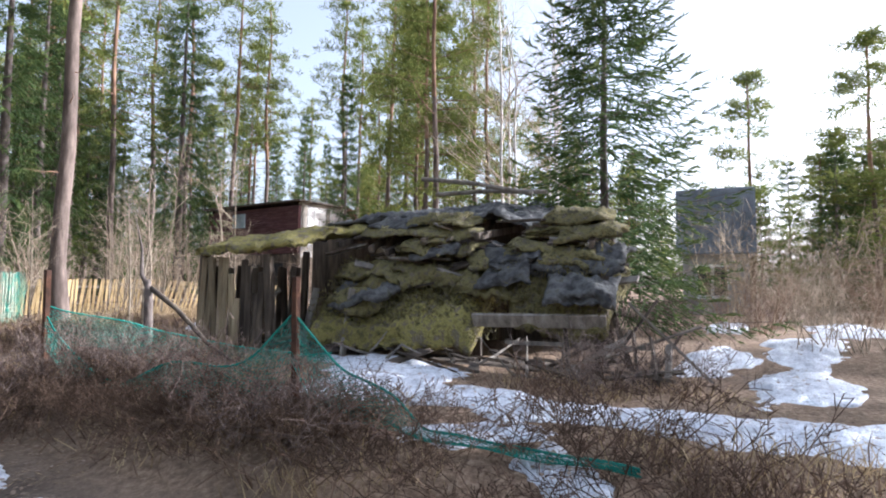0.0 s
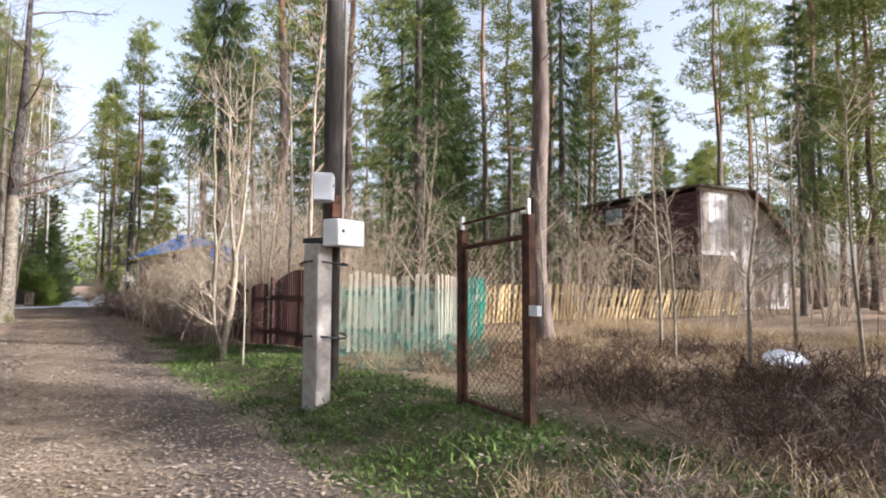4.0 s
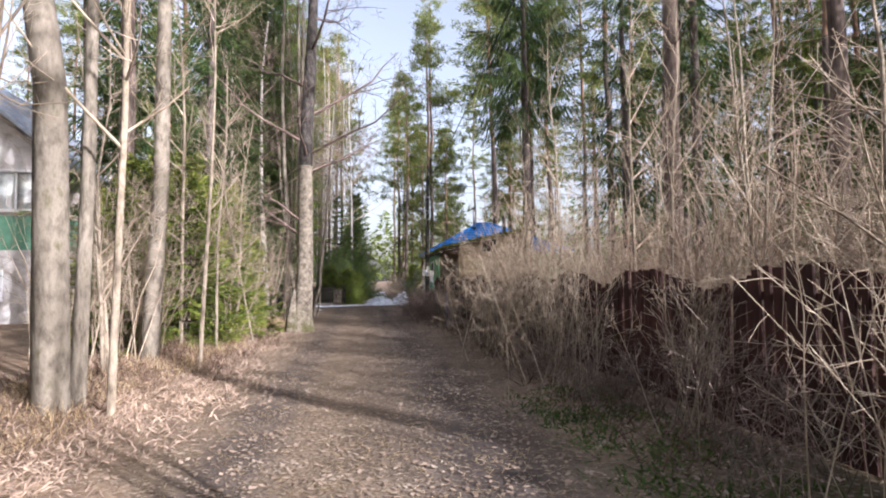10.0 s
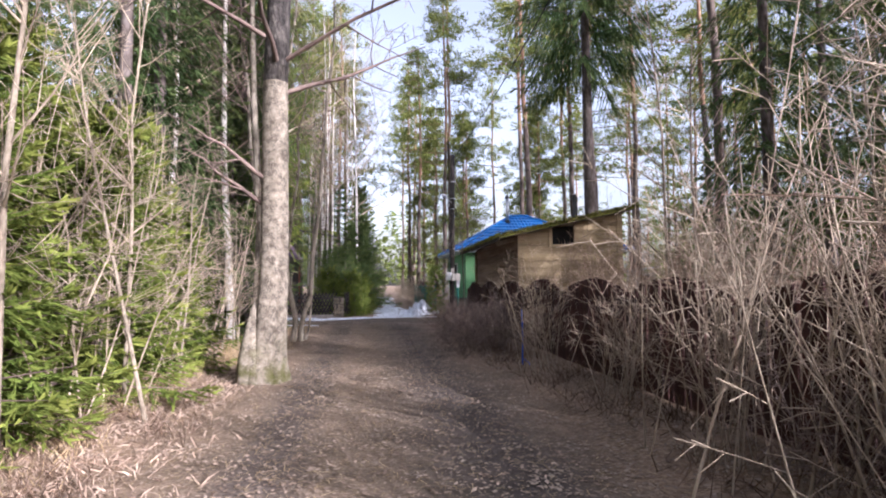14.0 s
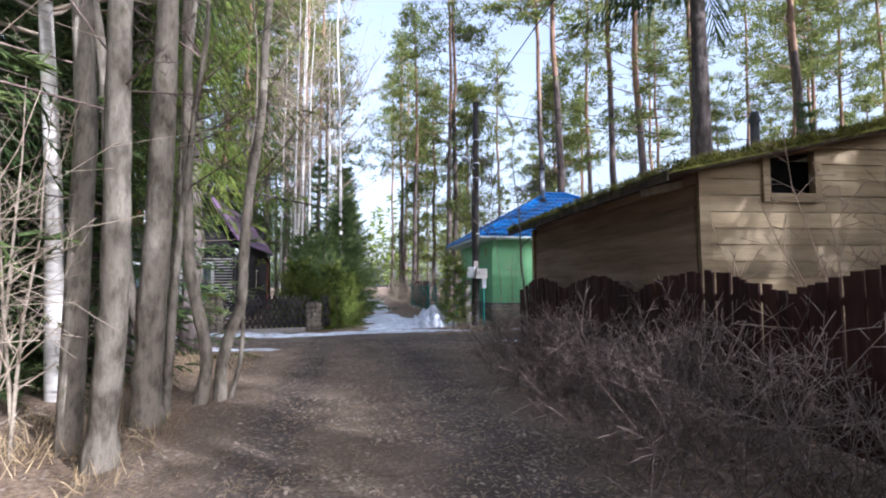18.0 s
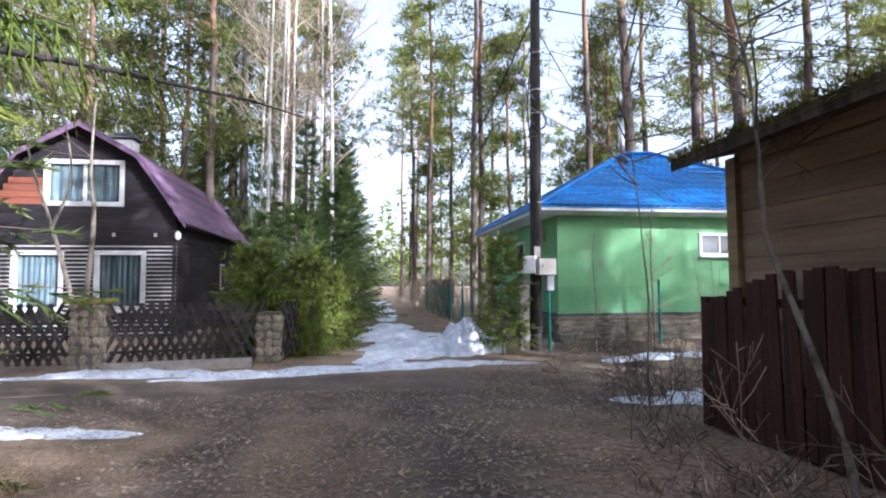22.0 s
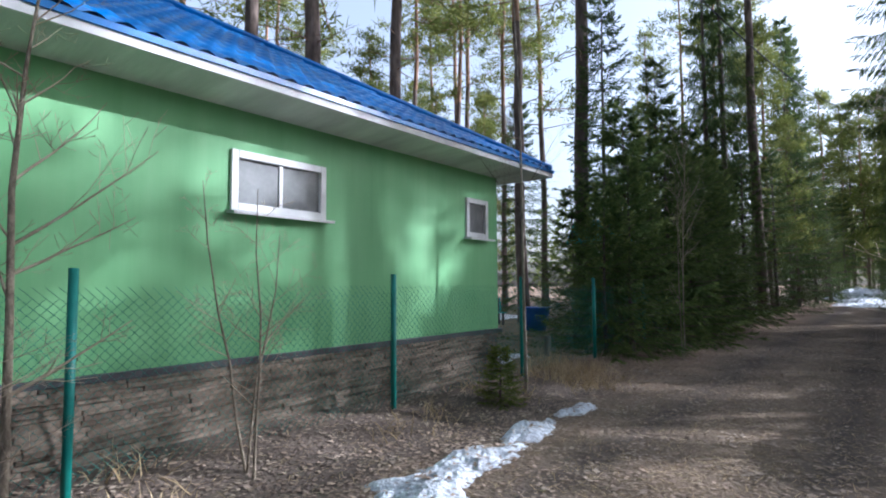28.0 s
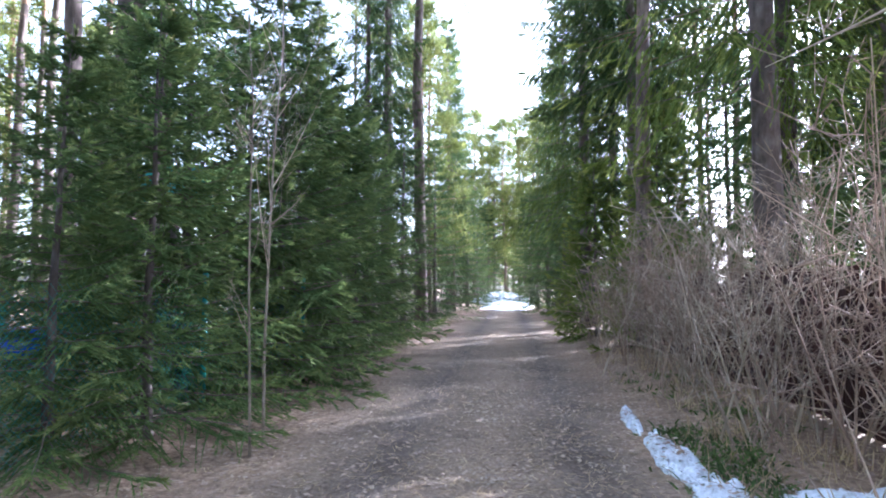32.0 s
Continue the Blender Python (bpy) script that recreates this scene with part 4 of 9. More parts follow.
SPRUCE_HIGH = [Kind("spruce_tree", spruce_meshes(91 + k, 24, 4.6, 17, 8, 26, 15, 0.22, 0.42, 0.27, 0.95, power=0.45, hang=1.3, stray=0.26, wide=0.17), "great old spruce with grey trunk and hanging boughs", "spruce", G_SPRUCE) for k in range(2)]
ASPEN = [Kind("aspen_tree", bare_meshes(301 + k, 17, 0.15, "grey_bark", 3, 17, low=0.33, wob=0.09, spread=0.5, twig="twig_dark", thin=0.2), "tall grey aspen with smooth bare trunk", "aspen", G_BARE) for k in range(3)]
BIRCH = [Kind("birch_tree", bare_meshes(141 + k, 13, 0.085, "birch_bark", 3, 16, low=0.35), "slender white-barked birch without leaves", "birch", G_BARE) for k in range(3)]
ALDER = [Kind("alder_tree", bare_meshes(161 + k, 9, 0.07, "alder_bark", 3, 15, low=0.25, wob=0.12), "thin grey bare alder trunk with many twigs", "alder", G_BARE) for k in range(4)]
ALDER_MANY = [Kind("alder_tree", bare_meshes(181 + k, 6.5, 0.045, "alder_bark", 3, 10, stems=3, low=0.2, wob=0.14), "clump of pale bare alder stems", "alder", G_BARE) for k in range(3)]
BUSH = [Kind("bush", shrub_meshes(201 + k, 2.6, 1.3, 26, 6, 0.012, "twig", 0.28), "dense leafless bush of pale dry twigs", "bush", G_BUSH) for k in range(3)]
BUSH_RED = [Kind("bush", shrub_meshes(221 + k, 2.3, 1.2, 26, 6, 0.011, "twig_red", 0.32), "leafless bush with reddish-brown twigs", "bush", G_BUSH) for k in range(3)]
BUSH_DARK = [Kind("bush", shrub_meshes(241 + k, 1.3, 1.5, 36, 7, 0.0075, "twig_mid", 0.8), "tangle of dark dry brambles", "bush", G_BUSH) for k in range(3)]
BRUSH = [Kind("brushwood", shrub_meshes(261 + k, 0.75, 1.5, 60, 5, 0.005, "fern_dry", 1.1), "low rust-brown dry fern and brush", "brushwood", "dry brush by the track") for k in range(3)]

THICKET = [Kind("bush", shrub_meshes(281 + k, 4.6, 1.5, 22, 8, 0.019, "twig", 0.22), "tall thicket of bare pale shoots", "bush", G_BUSH) for k in range(3)]

rnd = random.Random(5)


def wood(kinds, spots, lo=0.85, hi=1.15):
    for x, y in spots:
        s = rnd.uniform(lo, hi)
        rnd.choice(kinds).put(x, y, s, rnd.uniform(0, 360))


def forked_alder():
    """Two diverging smooth stems from one foot, each forked again."""
    ob = thing("alder_tree", (3.3, 6.42, ground_z(3.3, 6.42)), "forked bare alder with smooth pale bark", "alder", G_BARE)
    ob.scale = (0.72, 0.72, 0.95)
    rng = np.random.default_rng(77)
    stems = [([(0, 0, -0.15), (0.03, 0, 0.3), (0.12, -0.02, 0.7), (0.2, 0, 1.2), (0.24, 0.02, 1.7), (0.22, 0.03, 1.85)], (0.085, 0.075, 0.07, 0.066, 0.064, 0.06)),
             ([(0.22, 0.03, 1.82), (0.12, 0.0, 2.3), (0.08, 0, 2.9), (0.02, 0.05, 3.6), (0.05, 0.1, 4.4), (0, 0.1, 5.4)], (0.05, 0.042, 0.036, 0.03, 0.022, 0.012)),
             ([(0.22, 0.03, 1.82), (0.36, 0.05, 2.3), (0.42, 0.05, 2.9), (0.5, 0.1, 3.6), (0.52, 0.1, 4.4), (0.62, 0.1, 5.6)], (0.05, 0.042, 0.036, 0.03, 0.022, 0.012)),
             ([(0, 0, 0.1), (-0.1, 0.02, 0.35), (-0.2, 0.04, 0.6), (-0.24, 0.05, 1.0), (-0.22, 0.05, 1.5), (-0.2, 0.05, 2.0)], (0.06, 0.05, 0.046, 0.044, 0.042, 0.04)),
             ([(-0.2, 0.05, 1.98), (-0.28, 0.05, 2.5), (-0.26, 0.05, 3.1), (-0.3, 0.1, 3.8), (-0.28, 0.1, 4.6), (-0.34, 0.1, 5.4)], (0.034, 0.03, 0.026, 0.022, 0.016, 0.008)),
             ([(-0.2, 0.05, 1.98), (-0.05, 0.0, 2.4), (0.06, 0, 2.9), (0.14, 0.0, 3.6), (0.18, 0.0, 4.3), (0.2, 0.1, 5.0)], (0.03, 0.026, 0.022, 0.018, 0.012, 0.006))]
    twigs = []
    for path, radii in stems:
        v, f = tubes(np.array([path], dtype=float), np.array([radii]), 9)
        part("stem", arrays_mesh("stem", v, f, M["alder_bark"], True), None, ob)
        for k in range(10):
            j = rng.integers(1, 5)
            way = unit(np.array([rng.normal(0, 0.7), rng.normal(0, 0.7), rng.uniform(0.2, 0.9)]))
            bare_paths(rng, np.array(path[j]), way, rng.uniform(0.6, 1.6), 0.009, 2, twigs, 5, 0.55, 0.1, 0.12)
    v, f = fine_tubes(twigs, 0.0028)
    tagged(part("branchwork", arrays_mesh("branchwork", v, f, M["twig"]), None, ob), kind="stuff")


# trees whose places are known
PINE[0].put(8.5, 4.1, 1.0, 20, 1.1, "tall pine with a smooth greyish trunk behind the rusty gate")
PINE[1].put(34.0, 14.5, 1.05, 60)
PINE[2].put(28.5, 7.4, 0.95, 130)
PINE[0].put(22.5, 1.2, 0.95, 130)
PINE_FULL[0].put(31.0, 6.5, 1.2, 30)
PINE_FULL[1].put(27.5, 5.0, 1.1, 30)
PINE_FULL[1].put(24.5, 2.6, 1.15, 200)
PINE_FULL[0].put(26.5, 0.2, 1.1, 100)
for x, y, q in [(24.0, -1.6, 1.2), (22.5, -2.2, 1.1), (26.0, -3.5, 1.25), (21.5, -3.0, 1.0), (23.0, -4.4, 1.1), (28.0, -2.4, 1.2)]:
    rnd.choice(BIRCH).put(x, y, q, rnd.uniform(0, 360), 1.1)
for x, y, q in [(19.5, -1.8, 0.9), (21.0, -0.6, 0.8), (18.5, -3.6, 0.8), (20.5, -5.0, 0.7)]:
    rnd.choice(THICKET).put(x, y, q, rnd.uniform(0, 360), 1.1)
SPRUCE_HUT[0].put(11.8, -8.06, 1.0, 40, 1.0, label="young spruce growing beside the ruined hut")
SPRUCE_MID[1].put(36.0, 17.0, 0.9, 10)
SPRUCE_TALL[0].put(36.5, 20.4, 0.8, 10)
SPRUCE_TALL[1].put(32.4, 4.6, 0.9, 80)
SPRUCE_TALL[2].put(33.5, 9.0, 0.95, 30)
PINE[0].put(30.4, 2.6, 1.0, 30)
SPRUCE_TALL[1].put(20.5, 4.6, 0.55, 10)

# unseen trees added south of the view to shade the ground before the hut
for k, (x, y, q) in enumerate([(9.0, -16.0, 0.8), (12.5, -18.0, 0.9), (7.0, -15.0, 0.7), (15.5, -20.5, 0.9), (10.5, -21.0, 1.0), (19.0, -22.5, 1.0), (5.0, -17.5, 0.9)]):
    (SPRUCE_TALL + PINE_FULL)[k % 5].put(x, y, q, k * 67)
for k, (x, y, q) in enumerate([(28.0, -14.5, 0.55), (30.5, -15.0, 0.6), (26.5, -15.5, 0.55), (33.0, -16.5, 0.65), (29.0, -17.5, 0.6), (25.0, -17.0, 0.6), (36.0, -18.0, 0.7), (34.0, -9.0, 0.55), (38, -12, 0.7), (31, -19.5, 0.65)]):
    (SPRUCE_MID + PINE_FULL[:1])[k % 3].put(x, y, q * 1.3, k * 67, q * 1.6)

for k, (x, y, q) in enumerate([(30.5, -14.3, 0.75), (32.5, -17.0, 0.85), (31.0, -16.2, 0.7), (41.0, -14.2, 1.0), (42.8, -16.9, 1.1), (43.5, -18.8, 1.0), (37.0, -16.4, 0.95), (40.5, -12.6, 0.8), (34.5, -19.5, 1.0)]):
    (PINE_FULL + SPRUCE_MID)[k % 4].put(x, y, q * (0.62 if k % 4 < 2 else 0.95), k * 41, q)
for k, (x, y) in enumerate([(12.5, 3.0), (14.0, 5.5), (15.5, 2.0), (17.5, 4.5), (13.0, -0.5), (16.5, -1.0), (19.0, 1.5), (21.0, 6.0), (11.5, 6.0), (18.0, 8.5), (22.5, 9.5), (14.5, 8.8)]):
    (THICKET + BUSH_RED)[k % 6].put(x, y, 0.55 + 0.08 * (k % 5), k * 55)
for k, (x, y) in enumerate([(13.0, -13.0), (15.5, -11.2), (17.5, -13.5), (12.0, -9.2), (14.2, -8.0), (17.0, -8.6), (19.5, -12.8), (21.0, -15.0), (10.5, -11.8), (23.0, -12.0), (16.0, -15.5), (13.5, -10.8), (18.2, -10.9)]):
    (BUSH_RED + BUSH_DARK + BUSH)[k % 9].put(x, y, 0.5 + 0.1 * (k % 4), k * 55, 0.9)

# left side of the main track
BIRCH[0].put(-2.2, 8.8, 1.0, 10, 1.15, "white-barked birch trunk lit by the sun")
ALDER_MANY[2].put(-2.5, 9.6, 0.95, 10, 0.7)
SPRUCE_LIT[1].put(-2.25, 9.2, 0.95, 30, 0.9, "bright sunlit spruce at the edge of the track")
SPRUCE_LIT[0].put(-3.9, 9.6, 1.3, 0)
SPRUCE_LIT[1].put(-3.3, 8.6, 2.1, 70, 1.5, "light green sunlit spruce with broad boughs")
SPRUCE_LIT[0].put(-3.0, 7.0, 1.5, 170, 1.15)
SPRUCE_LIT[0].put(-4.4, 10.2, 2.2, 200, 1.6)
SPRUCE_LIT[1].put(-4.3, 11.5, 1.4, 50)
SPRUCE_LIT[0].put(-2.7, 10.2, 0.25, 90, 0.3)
SPRUCE_MID[0].put(-5.6, 7.2, 0.75, 160)
ALDER_MANY[0].put(-1.98, 10.6, 1.0, 0, 0.7)
ASPEN[0].put(-2.06, 12.7, 1.0, 0, 1.3, "stout grey aspen, one of two close trunks")
ASPEN[1].put(-1.93, 12.95, 0.95, 70, 0.7, "grey aspen, one of two close trunks")
ALDER[2].put(-1.5, 12.72, 1.05, 40, 0.8)
ALDER[1].put(-1.93, 11.4, 1.1, 90, 0.65)
ASPEN[2].put(-2.38, 16.3, 0.95, 90, 1.3, "pale aspen trunk lit by the sun")
ALDER[0].put(-1.5, 16.0, 0.95, 10, 0.7)
ALDER_MANY[1].put(-2.3, 14.6, 0.8, 100)
ALDER[1].put(-1.7, 17.9, 0.8, 90, 0.55)
ALDER[3].put(-2.45, 18.2, 1.0, 200, 0.65)
PINE[1].put(-3.9, 19.4, 0.95, 200, 1.1)
PINE[2].put(-4.9, 15.5, 1.0, 300, 1.1)
ALDER[0].put(-1.35, 19.8, 0.6, 180, 0.45, tilt=(0, 8))
ALDER[2].put(-1.9, 20.6, 0.7, 20, 0.5, tilt=(6, 0))
SPRUCE_LIT[1].put(-4.0, 20.5, 1.15, 80)
SPRUCE_LIT[0].put(-3.3, 22.3, 1.1, 80)
SPRUCE_LIT[1].put(-3.4, 17.4, 0.9, 10)
SPRUCE_LIT[0].put(-3.7, 15.2, 1.0, 200)
for x, y, q in [(-2.7, 20.8, 1.0), (-3.2, 21.6, 1.1), (-2.5, 18.9, 0.7), (-3.6, 19.3, 1.2), (-3.0, 23.4, 0.9)]:
    SPRUCE_LIT[int(x * 10) % 2].put(x, y, q, x * 200)
for k, (x, y, q) in enumerate([(-2.5, 18.6, 1.05), (-2.35, 20.9, 1.1), (-2.8, 22.6, 1.2), (-3.1, 20.0, 1.3), (-2.2, 23.4, 0.8)]):
    SPRUCE_LIT[k % 2].put(x, y, q, 47 * k, q * 1.1)
SPRUCE_MID[1].put(-5.5, 23.0, 0.8, 20)
SPRUCE_TALL[0].put(-3.6, 24.6, 0.85, 20, 0.9)
SPRUCE_TALL[2].put(-4.8, 21.4, 0.8, 20, 0.9)
SPRUCE_TALL[1].put(-6.6, 17.6, 0.95, 20)
SPRUCE_TALL[0].put(-7.0, 12.2, 0.95, 120)
ALDER_MANY[2].put(-2.2, 21.3, 0.6, 30)
ALDER_MANY[0].put(-1.9, 22.4, 0.5, 80)
for x, y, q in [(-2.7, 13.4, 0.6), (-3.0, 16.2, 0.7), (-2.4, 20.0, 0.75), (-3.2, 18.6, 0.8), (-2.6, 22.0, 0.6), (-2.3, 24.6, 0.7), (-3.6, 12.2, 0.8)]:
    rnd.choice(THICKET).put(x, y, q, rnd.uniform(0, 360), 0.8)


def great_birch():
    """The old leaning birch at the track's edge, with a rough split base."""
    ob = thing("birch_tree", (-0.47, 22.2, ground_z(-0.47, 22.2)), "old thick birch with cracked pale bark and dark limbs", "birch", G_BARE)
    rng = np.random.default_rng(7)
    z = np.array([-0.2, 0.05, 0.25, 0.5, 0.9, 1.4, 2.0, 2.7, 3.4, 4.0, 4.6, 5.4, 6.4, 7.6, 9.0, 11.0, 13.0, 15.0])
    p = np.stack([-0.05 + 0.03 * z + 0.04 * np.sin(z * 0.9), 0.03 * np.sin(z * 0.6), z], 1)
    r = 1.14 * np.array([0.34, 0.29, 0.245, 0.215, 0.195, 0.185, 0.18, 0.178, 0.175, 0.17, 0.165, 0.16, 0.15, 0.135, 0.115, 0.085, 0.05, 0.02])
    cut = 10

    def bole(name, path, radii, mat):
        fine = np.linspace(0, len(path) - 1, len(path) * 5)
        path = np.stack([np.interp(fine, np.arange(len(path)), path[:, k]) for k in range(3)], 1)
        radii = np.interp(fine, np.arange(len(radii)), radii)
        v, f = tubes(path[None], radii[None], 30)
        c = np.repeat(path, 30, 0)
        off = v - c
        ang = np.arctan2(off[:, 1], off[:, 0])
        swell = 1 + 0.05 * np.sin(ang * 5 + v[:, 2] * 0.7) * np.exp(-np.maximum(v[:, 2], 0) * 0.7) * 2 + 0.03 * np.sin(ang * 3 + v[:, 2] * 1.3) + np.array([0.05 * noise.noise((a * 3, b * 3, q * 2)) + 0.025 * noise.noise((a * 14, b * 14, q * 9)) for a, b, q in v])
        v = c + off * swell[:, None]
        part(name, arrays_mesh(name, v, f, M[mat], True), None, ob)

    bole("trunk", p[:cut + 1], r[:cut + 1], "old_birch")
    bole("upper_trunk", p[cut:], r[cut:], "birch_black")
    bole("split_stem", np.array([[-0.24, -0.1, -0.2], [-0.27, -0.1, 0.2], [-0.27, -0.08, 0.5], [-0.25, -0.06, 0.8], [-0.22, -0.05, 1.05], [-0.2, -0.04, 1.22]]), np.array([0.24, 0.2, 0.155, 0.11, 0.07, 0.015]), "old_birch")
    out = []
    for zz, az, ln in ((4.4, 30, 3.4), (4.9, -20, 3.6), (5.2, 190, 3.0), (6.0, 20, 3.4), (6.8, 140, 3.0), (7.8, -60, 3.0), (8.8, 60, 2.8), (10, 220, 2.6), (11.5, 10, 2.2), (4.8, -100, 2.4), (2.6, 185, 1.6), (3.0, 200, 1.5)):
        way = unit(np.array([math.cos(radians(az)), math.sin(radians(az)), 0.55]))
        bare_paths(rng, np.array([0.03 * zz - 0.05, 0, zz]), way, ln, 0.045, 3, out, 6, 0.75, 0.1, 0.3)
    v, f = tubes(np.array([o[0] for o in out]), np.maximum(np.array([o[1] for o in out]), 0.004), 4)
    part("branchwork", arrays_mesh("branchwork", v, f, M["twig_dark"]), None, ob)


great_birch()


def bent_alder(x, y, stems, label, seed):
    """A roadside alder whose grey stems bend and fork near the foot; each stem is a path, a foot radius and its further rise."""
    ob = thing("alder_tree", (x, y, ground_z(x, y)), label, "alder", G_BARE)
    rng = np.random.default_rng(seed)
    twigs = []
    for path, r, rise in stems:
        p = np.array(path, dtype=float)
        way = unit((p[-1] - p[-3]) * np.array([0.6, 0.6, 1.0]))
        more = p[-1] + way * np.linspace(0.14, 1, 7)[:, None] * rise + np.cumsum(rng.normal(0, 0.05, (7, 3)), 0)
        p = np.vstack([p, more])
        q = np.linspace(0, 1, len(p) * 4)
        k = np.linspace(0, 1, len(p))
        fine = np.stack([np.interp(q, k, p[:, i]) for i in range(3)], 1)
        for _ in range(2):
            fine[1:-1] = (fine[:-2] + 2 * fine[1:-1] + fine[2:]) / 4
        h = (fine[:, 2] - fine[0, 2]) / (fine[-1, 2] - fine[0, 2])
        rad = r * np.clip(1 - 0.85 * h, 0.05, 1) * np.where(h < 0.03, 1.18, 1.0) * (1 + rng.normal(0, 0.03, len(h)))
        v, f = tubes(fine[None], rad[None], 12)
        v += rng.normal(0, r * 0.035, v.shape)
        part("stem", arrays_mesh("stem", v, f, M["grey_bark"], True), None, ob)
        for _ in range(13):
            i = rng.integers(len(fine) // 3, len(fine) - 1)
            bare_paths(rng, fine[i], unit(np.array([rng.normal(0, 0.8), rng.normal(0, 0.8), rng.uniform(0.1, 0.8)])), rng.uniform(0.6, 2.2), 0.012, 2, twigs, 6, 0.55, 0.1, 0.14)
    v, f = fine_tubes(twigs, 0.0028)
    tagged(part("branchwork", arrays_mesh("branchwork", v, f, M["twig_dark"]), None, ob), kind="stuff")


bent_alder(-1.07, 26.05, [([(-0.02, 0.02, -0.15), (0.03, -0.02, 0.5), (0.08, -0.06, 1.05), (0.11, -0.1, 1.6), (0.12, -0.15, 2.45), (0.12, -0.2, 3.15)], 0.115, 10)], "grey bare alder trunk in a row by the track", 1)
bent_alder(-1.18, 27.4, [([(0, 0, -0.15), (0, -0.03, 0.45), (0.04, -0.07, 1.0), (0.08, -0.11, 1.64), (0.12, -0.16, 2.4), (0.18, -0.26, 3.8)], 0.148, 9),
                          ([(0.0, -0.03, 0.8), (-0.05, -0.05, 1.02), (-0.14, -0.06, 1.22), (-0.27, -0.07, 1.8), (-0.34, -0.09, 2.2), (-0.4, -0.12, 2.85)], 0.075, 6)], "grey alder trunk forking low beside the track", 2)
bent_alder(-1.15, 27.85, [([(0, 0, -0.1), (0.05, -0.05, 0.63), (0.11, -0.11, 1.4), (0.18, -0.16, 2.25), (0.24, -0.2, 2.65), (0.33, -0.26, 3.5)], 0.05, 4)], "slim alder stem with torn bark by the track", 3)
bent_alder(-0.9, 28.4, [([(-0.03, 0, -0.12), (0.07, -0.04, 0.44), (0.03, -0.06, 0.8), (-0.09, -0.08, 1.33), (-0.16, -0.1, 1.8), (-0.18, -0.14, 2.6), (-0.17, -0.18, 3.4)], 0.078, 8)], "bent grey alder leaning away from its neighbour", 4)
bent_alder(-0.72, 28.55, [([(0.0, 0, -0.12), (0.0, -0.03, 0.4), (0.1, -0.06, 0.78), (0.26, -0.1, 1.15), (0.28, -0.14, 1.83), (0.34, -0.2, 2.6), (0.5, -0.28, 3.5)], 0.074, 7),
                           ([(0.06, 0.1, -0.1), (0.2, 0.1, 0.35), (0.24, 0.12, 0.8), (0.22, 0.12, 1.4), (0.26, 0.1, 2.2), (0.3, 0.1, 3.2)], 0.03, 3)], "bent grey alder leaning out over the track", 5)
for k, (x, y, r, tilt) in enumerate([(-1.5, 26.5, 0.75, (0, 2)), (-1.65, 28.9, 0.55, (0, 0)), (-1.8, 29.9, 0.5, (2, 0))]):
    ASPEN[k % 3].put(x, y, 0.85 + 0.04 * k, 67 * k, r, "grey bare alder trunk in a row by the track", tilt=tilt)
ALDER_MANY[1].put(-1.85, 26.2, 0.5, 30)
BIRCH[2].put(-2.4, 28.2, 1.0, 30, 1.3)
bough_tree = SPRUCE_BOUGH[0].put(-2.45, 33.8, 1.0, 60, 1.0, "old spruce with a mossy trunk and bright hanging boughs")
limb = part("dead_limb", Mesher().tube([(-2.4, 33.75, 3.6), (-1.65, 33.5, 3.42), (-0.98, 33.5, 3.33), (-0.29, 33.5, 3.2), (0.44, 33.45, 3.05), (0.9, 33.4, 2.9)], [0.04, 0.034, 0.028, 0.02, 0.012, 0.004], 7), M["birch_black"], bough_tree)
limb.matrix_parent_inverse = bough_tree.matrix_world.inverted()
SPRUCE_BOUGH[1].put(-3.9, 32.6, 0.9, 200, 0.95)
SPRUCE_BOUGH[1].put(-2.9, 30.8, 0.72, 140, 0.95)
SPRUCE_HIGH[1].put(-4.6, 32.2, 0.75, 30, 0.85)
SPRUCE_TALL[2].put(-3.3, 30.6, 0.75, 200, 0.8)
SPRUCE_MID[0].put(-3.6, 28.6, 0.9, 60)
SPRUCE_MID[1].put(-4.6, 30.0, 0.95, 60)
SPRUCE_TALL[1].put(-3.6, 26.4, 0.9, 60)
SPRUCE_MID[0].put(-3.8, 33.3, 1.25, 20, 1.35)
SPRUCE_TALL[0].put(-4.6, 31.2, 0.8, 120, 1.0)
SPRUCE_MID[1].put(-2.7, 29.4, 0.7, 20, 0.8)
# spruce added towards the sun only to shade the ground before the dark house
SPRUCE_TALL[2].put(10.9, 21.3, 0.9, 10, 1.0)
SPRUCE_HIGH[0].put(-2.6, 30.4, 0.62, 30, 0.62)
bent_alder(-4.05, 40.3, [([(0.1, 0, -0.1), (0.1, 0, 0.9), (0.2, 0, 2.2), (0.22, 0.02, 3.0), (0.12, 0, 3.6), (0.17, 0, 5.2)], 0.07, 0.8), ([(0.0, 0, -0.1), (-0.1, 0, 1.15), (-0.5, 0, 2.45), (-0.72, 0.05, 3.1), (-0.9, 0, 3.6), (-1.25, 0.1, 4.9)], 0.055, 0.6),
                            ([(-0.55, 0, 2.55), (-0.35, 0.05, 3.1), (-0.2, 0, 3.6), (-0.3, 0, 4.4), (-0.5, 0.05, 5.0)], 0.035, 0.6)], "bare pale apple tree before the dark house", 6)
bent_alder(4.0, 31.0, [([(0.0, 0, -0.1), (0.06, 0.15, 0.4), (0.15, 0.5, 0.95), (0.19, 0.72, 1.3), (0.2, 0.9, 1.6), (0.19, 0.93, 2.5)], 0.026, 2.4)], "thin bare sapling leaning over the brown fence", 7)
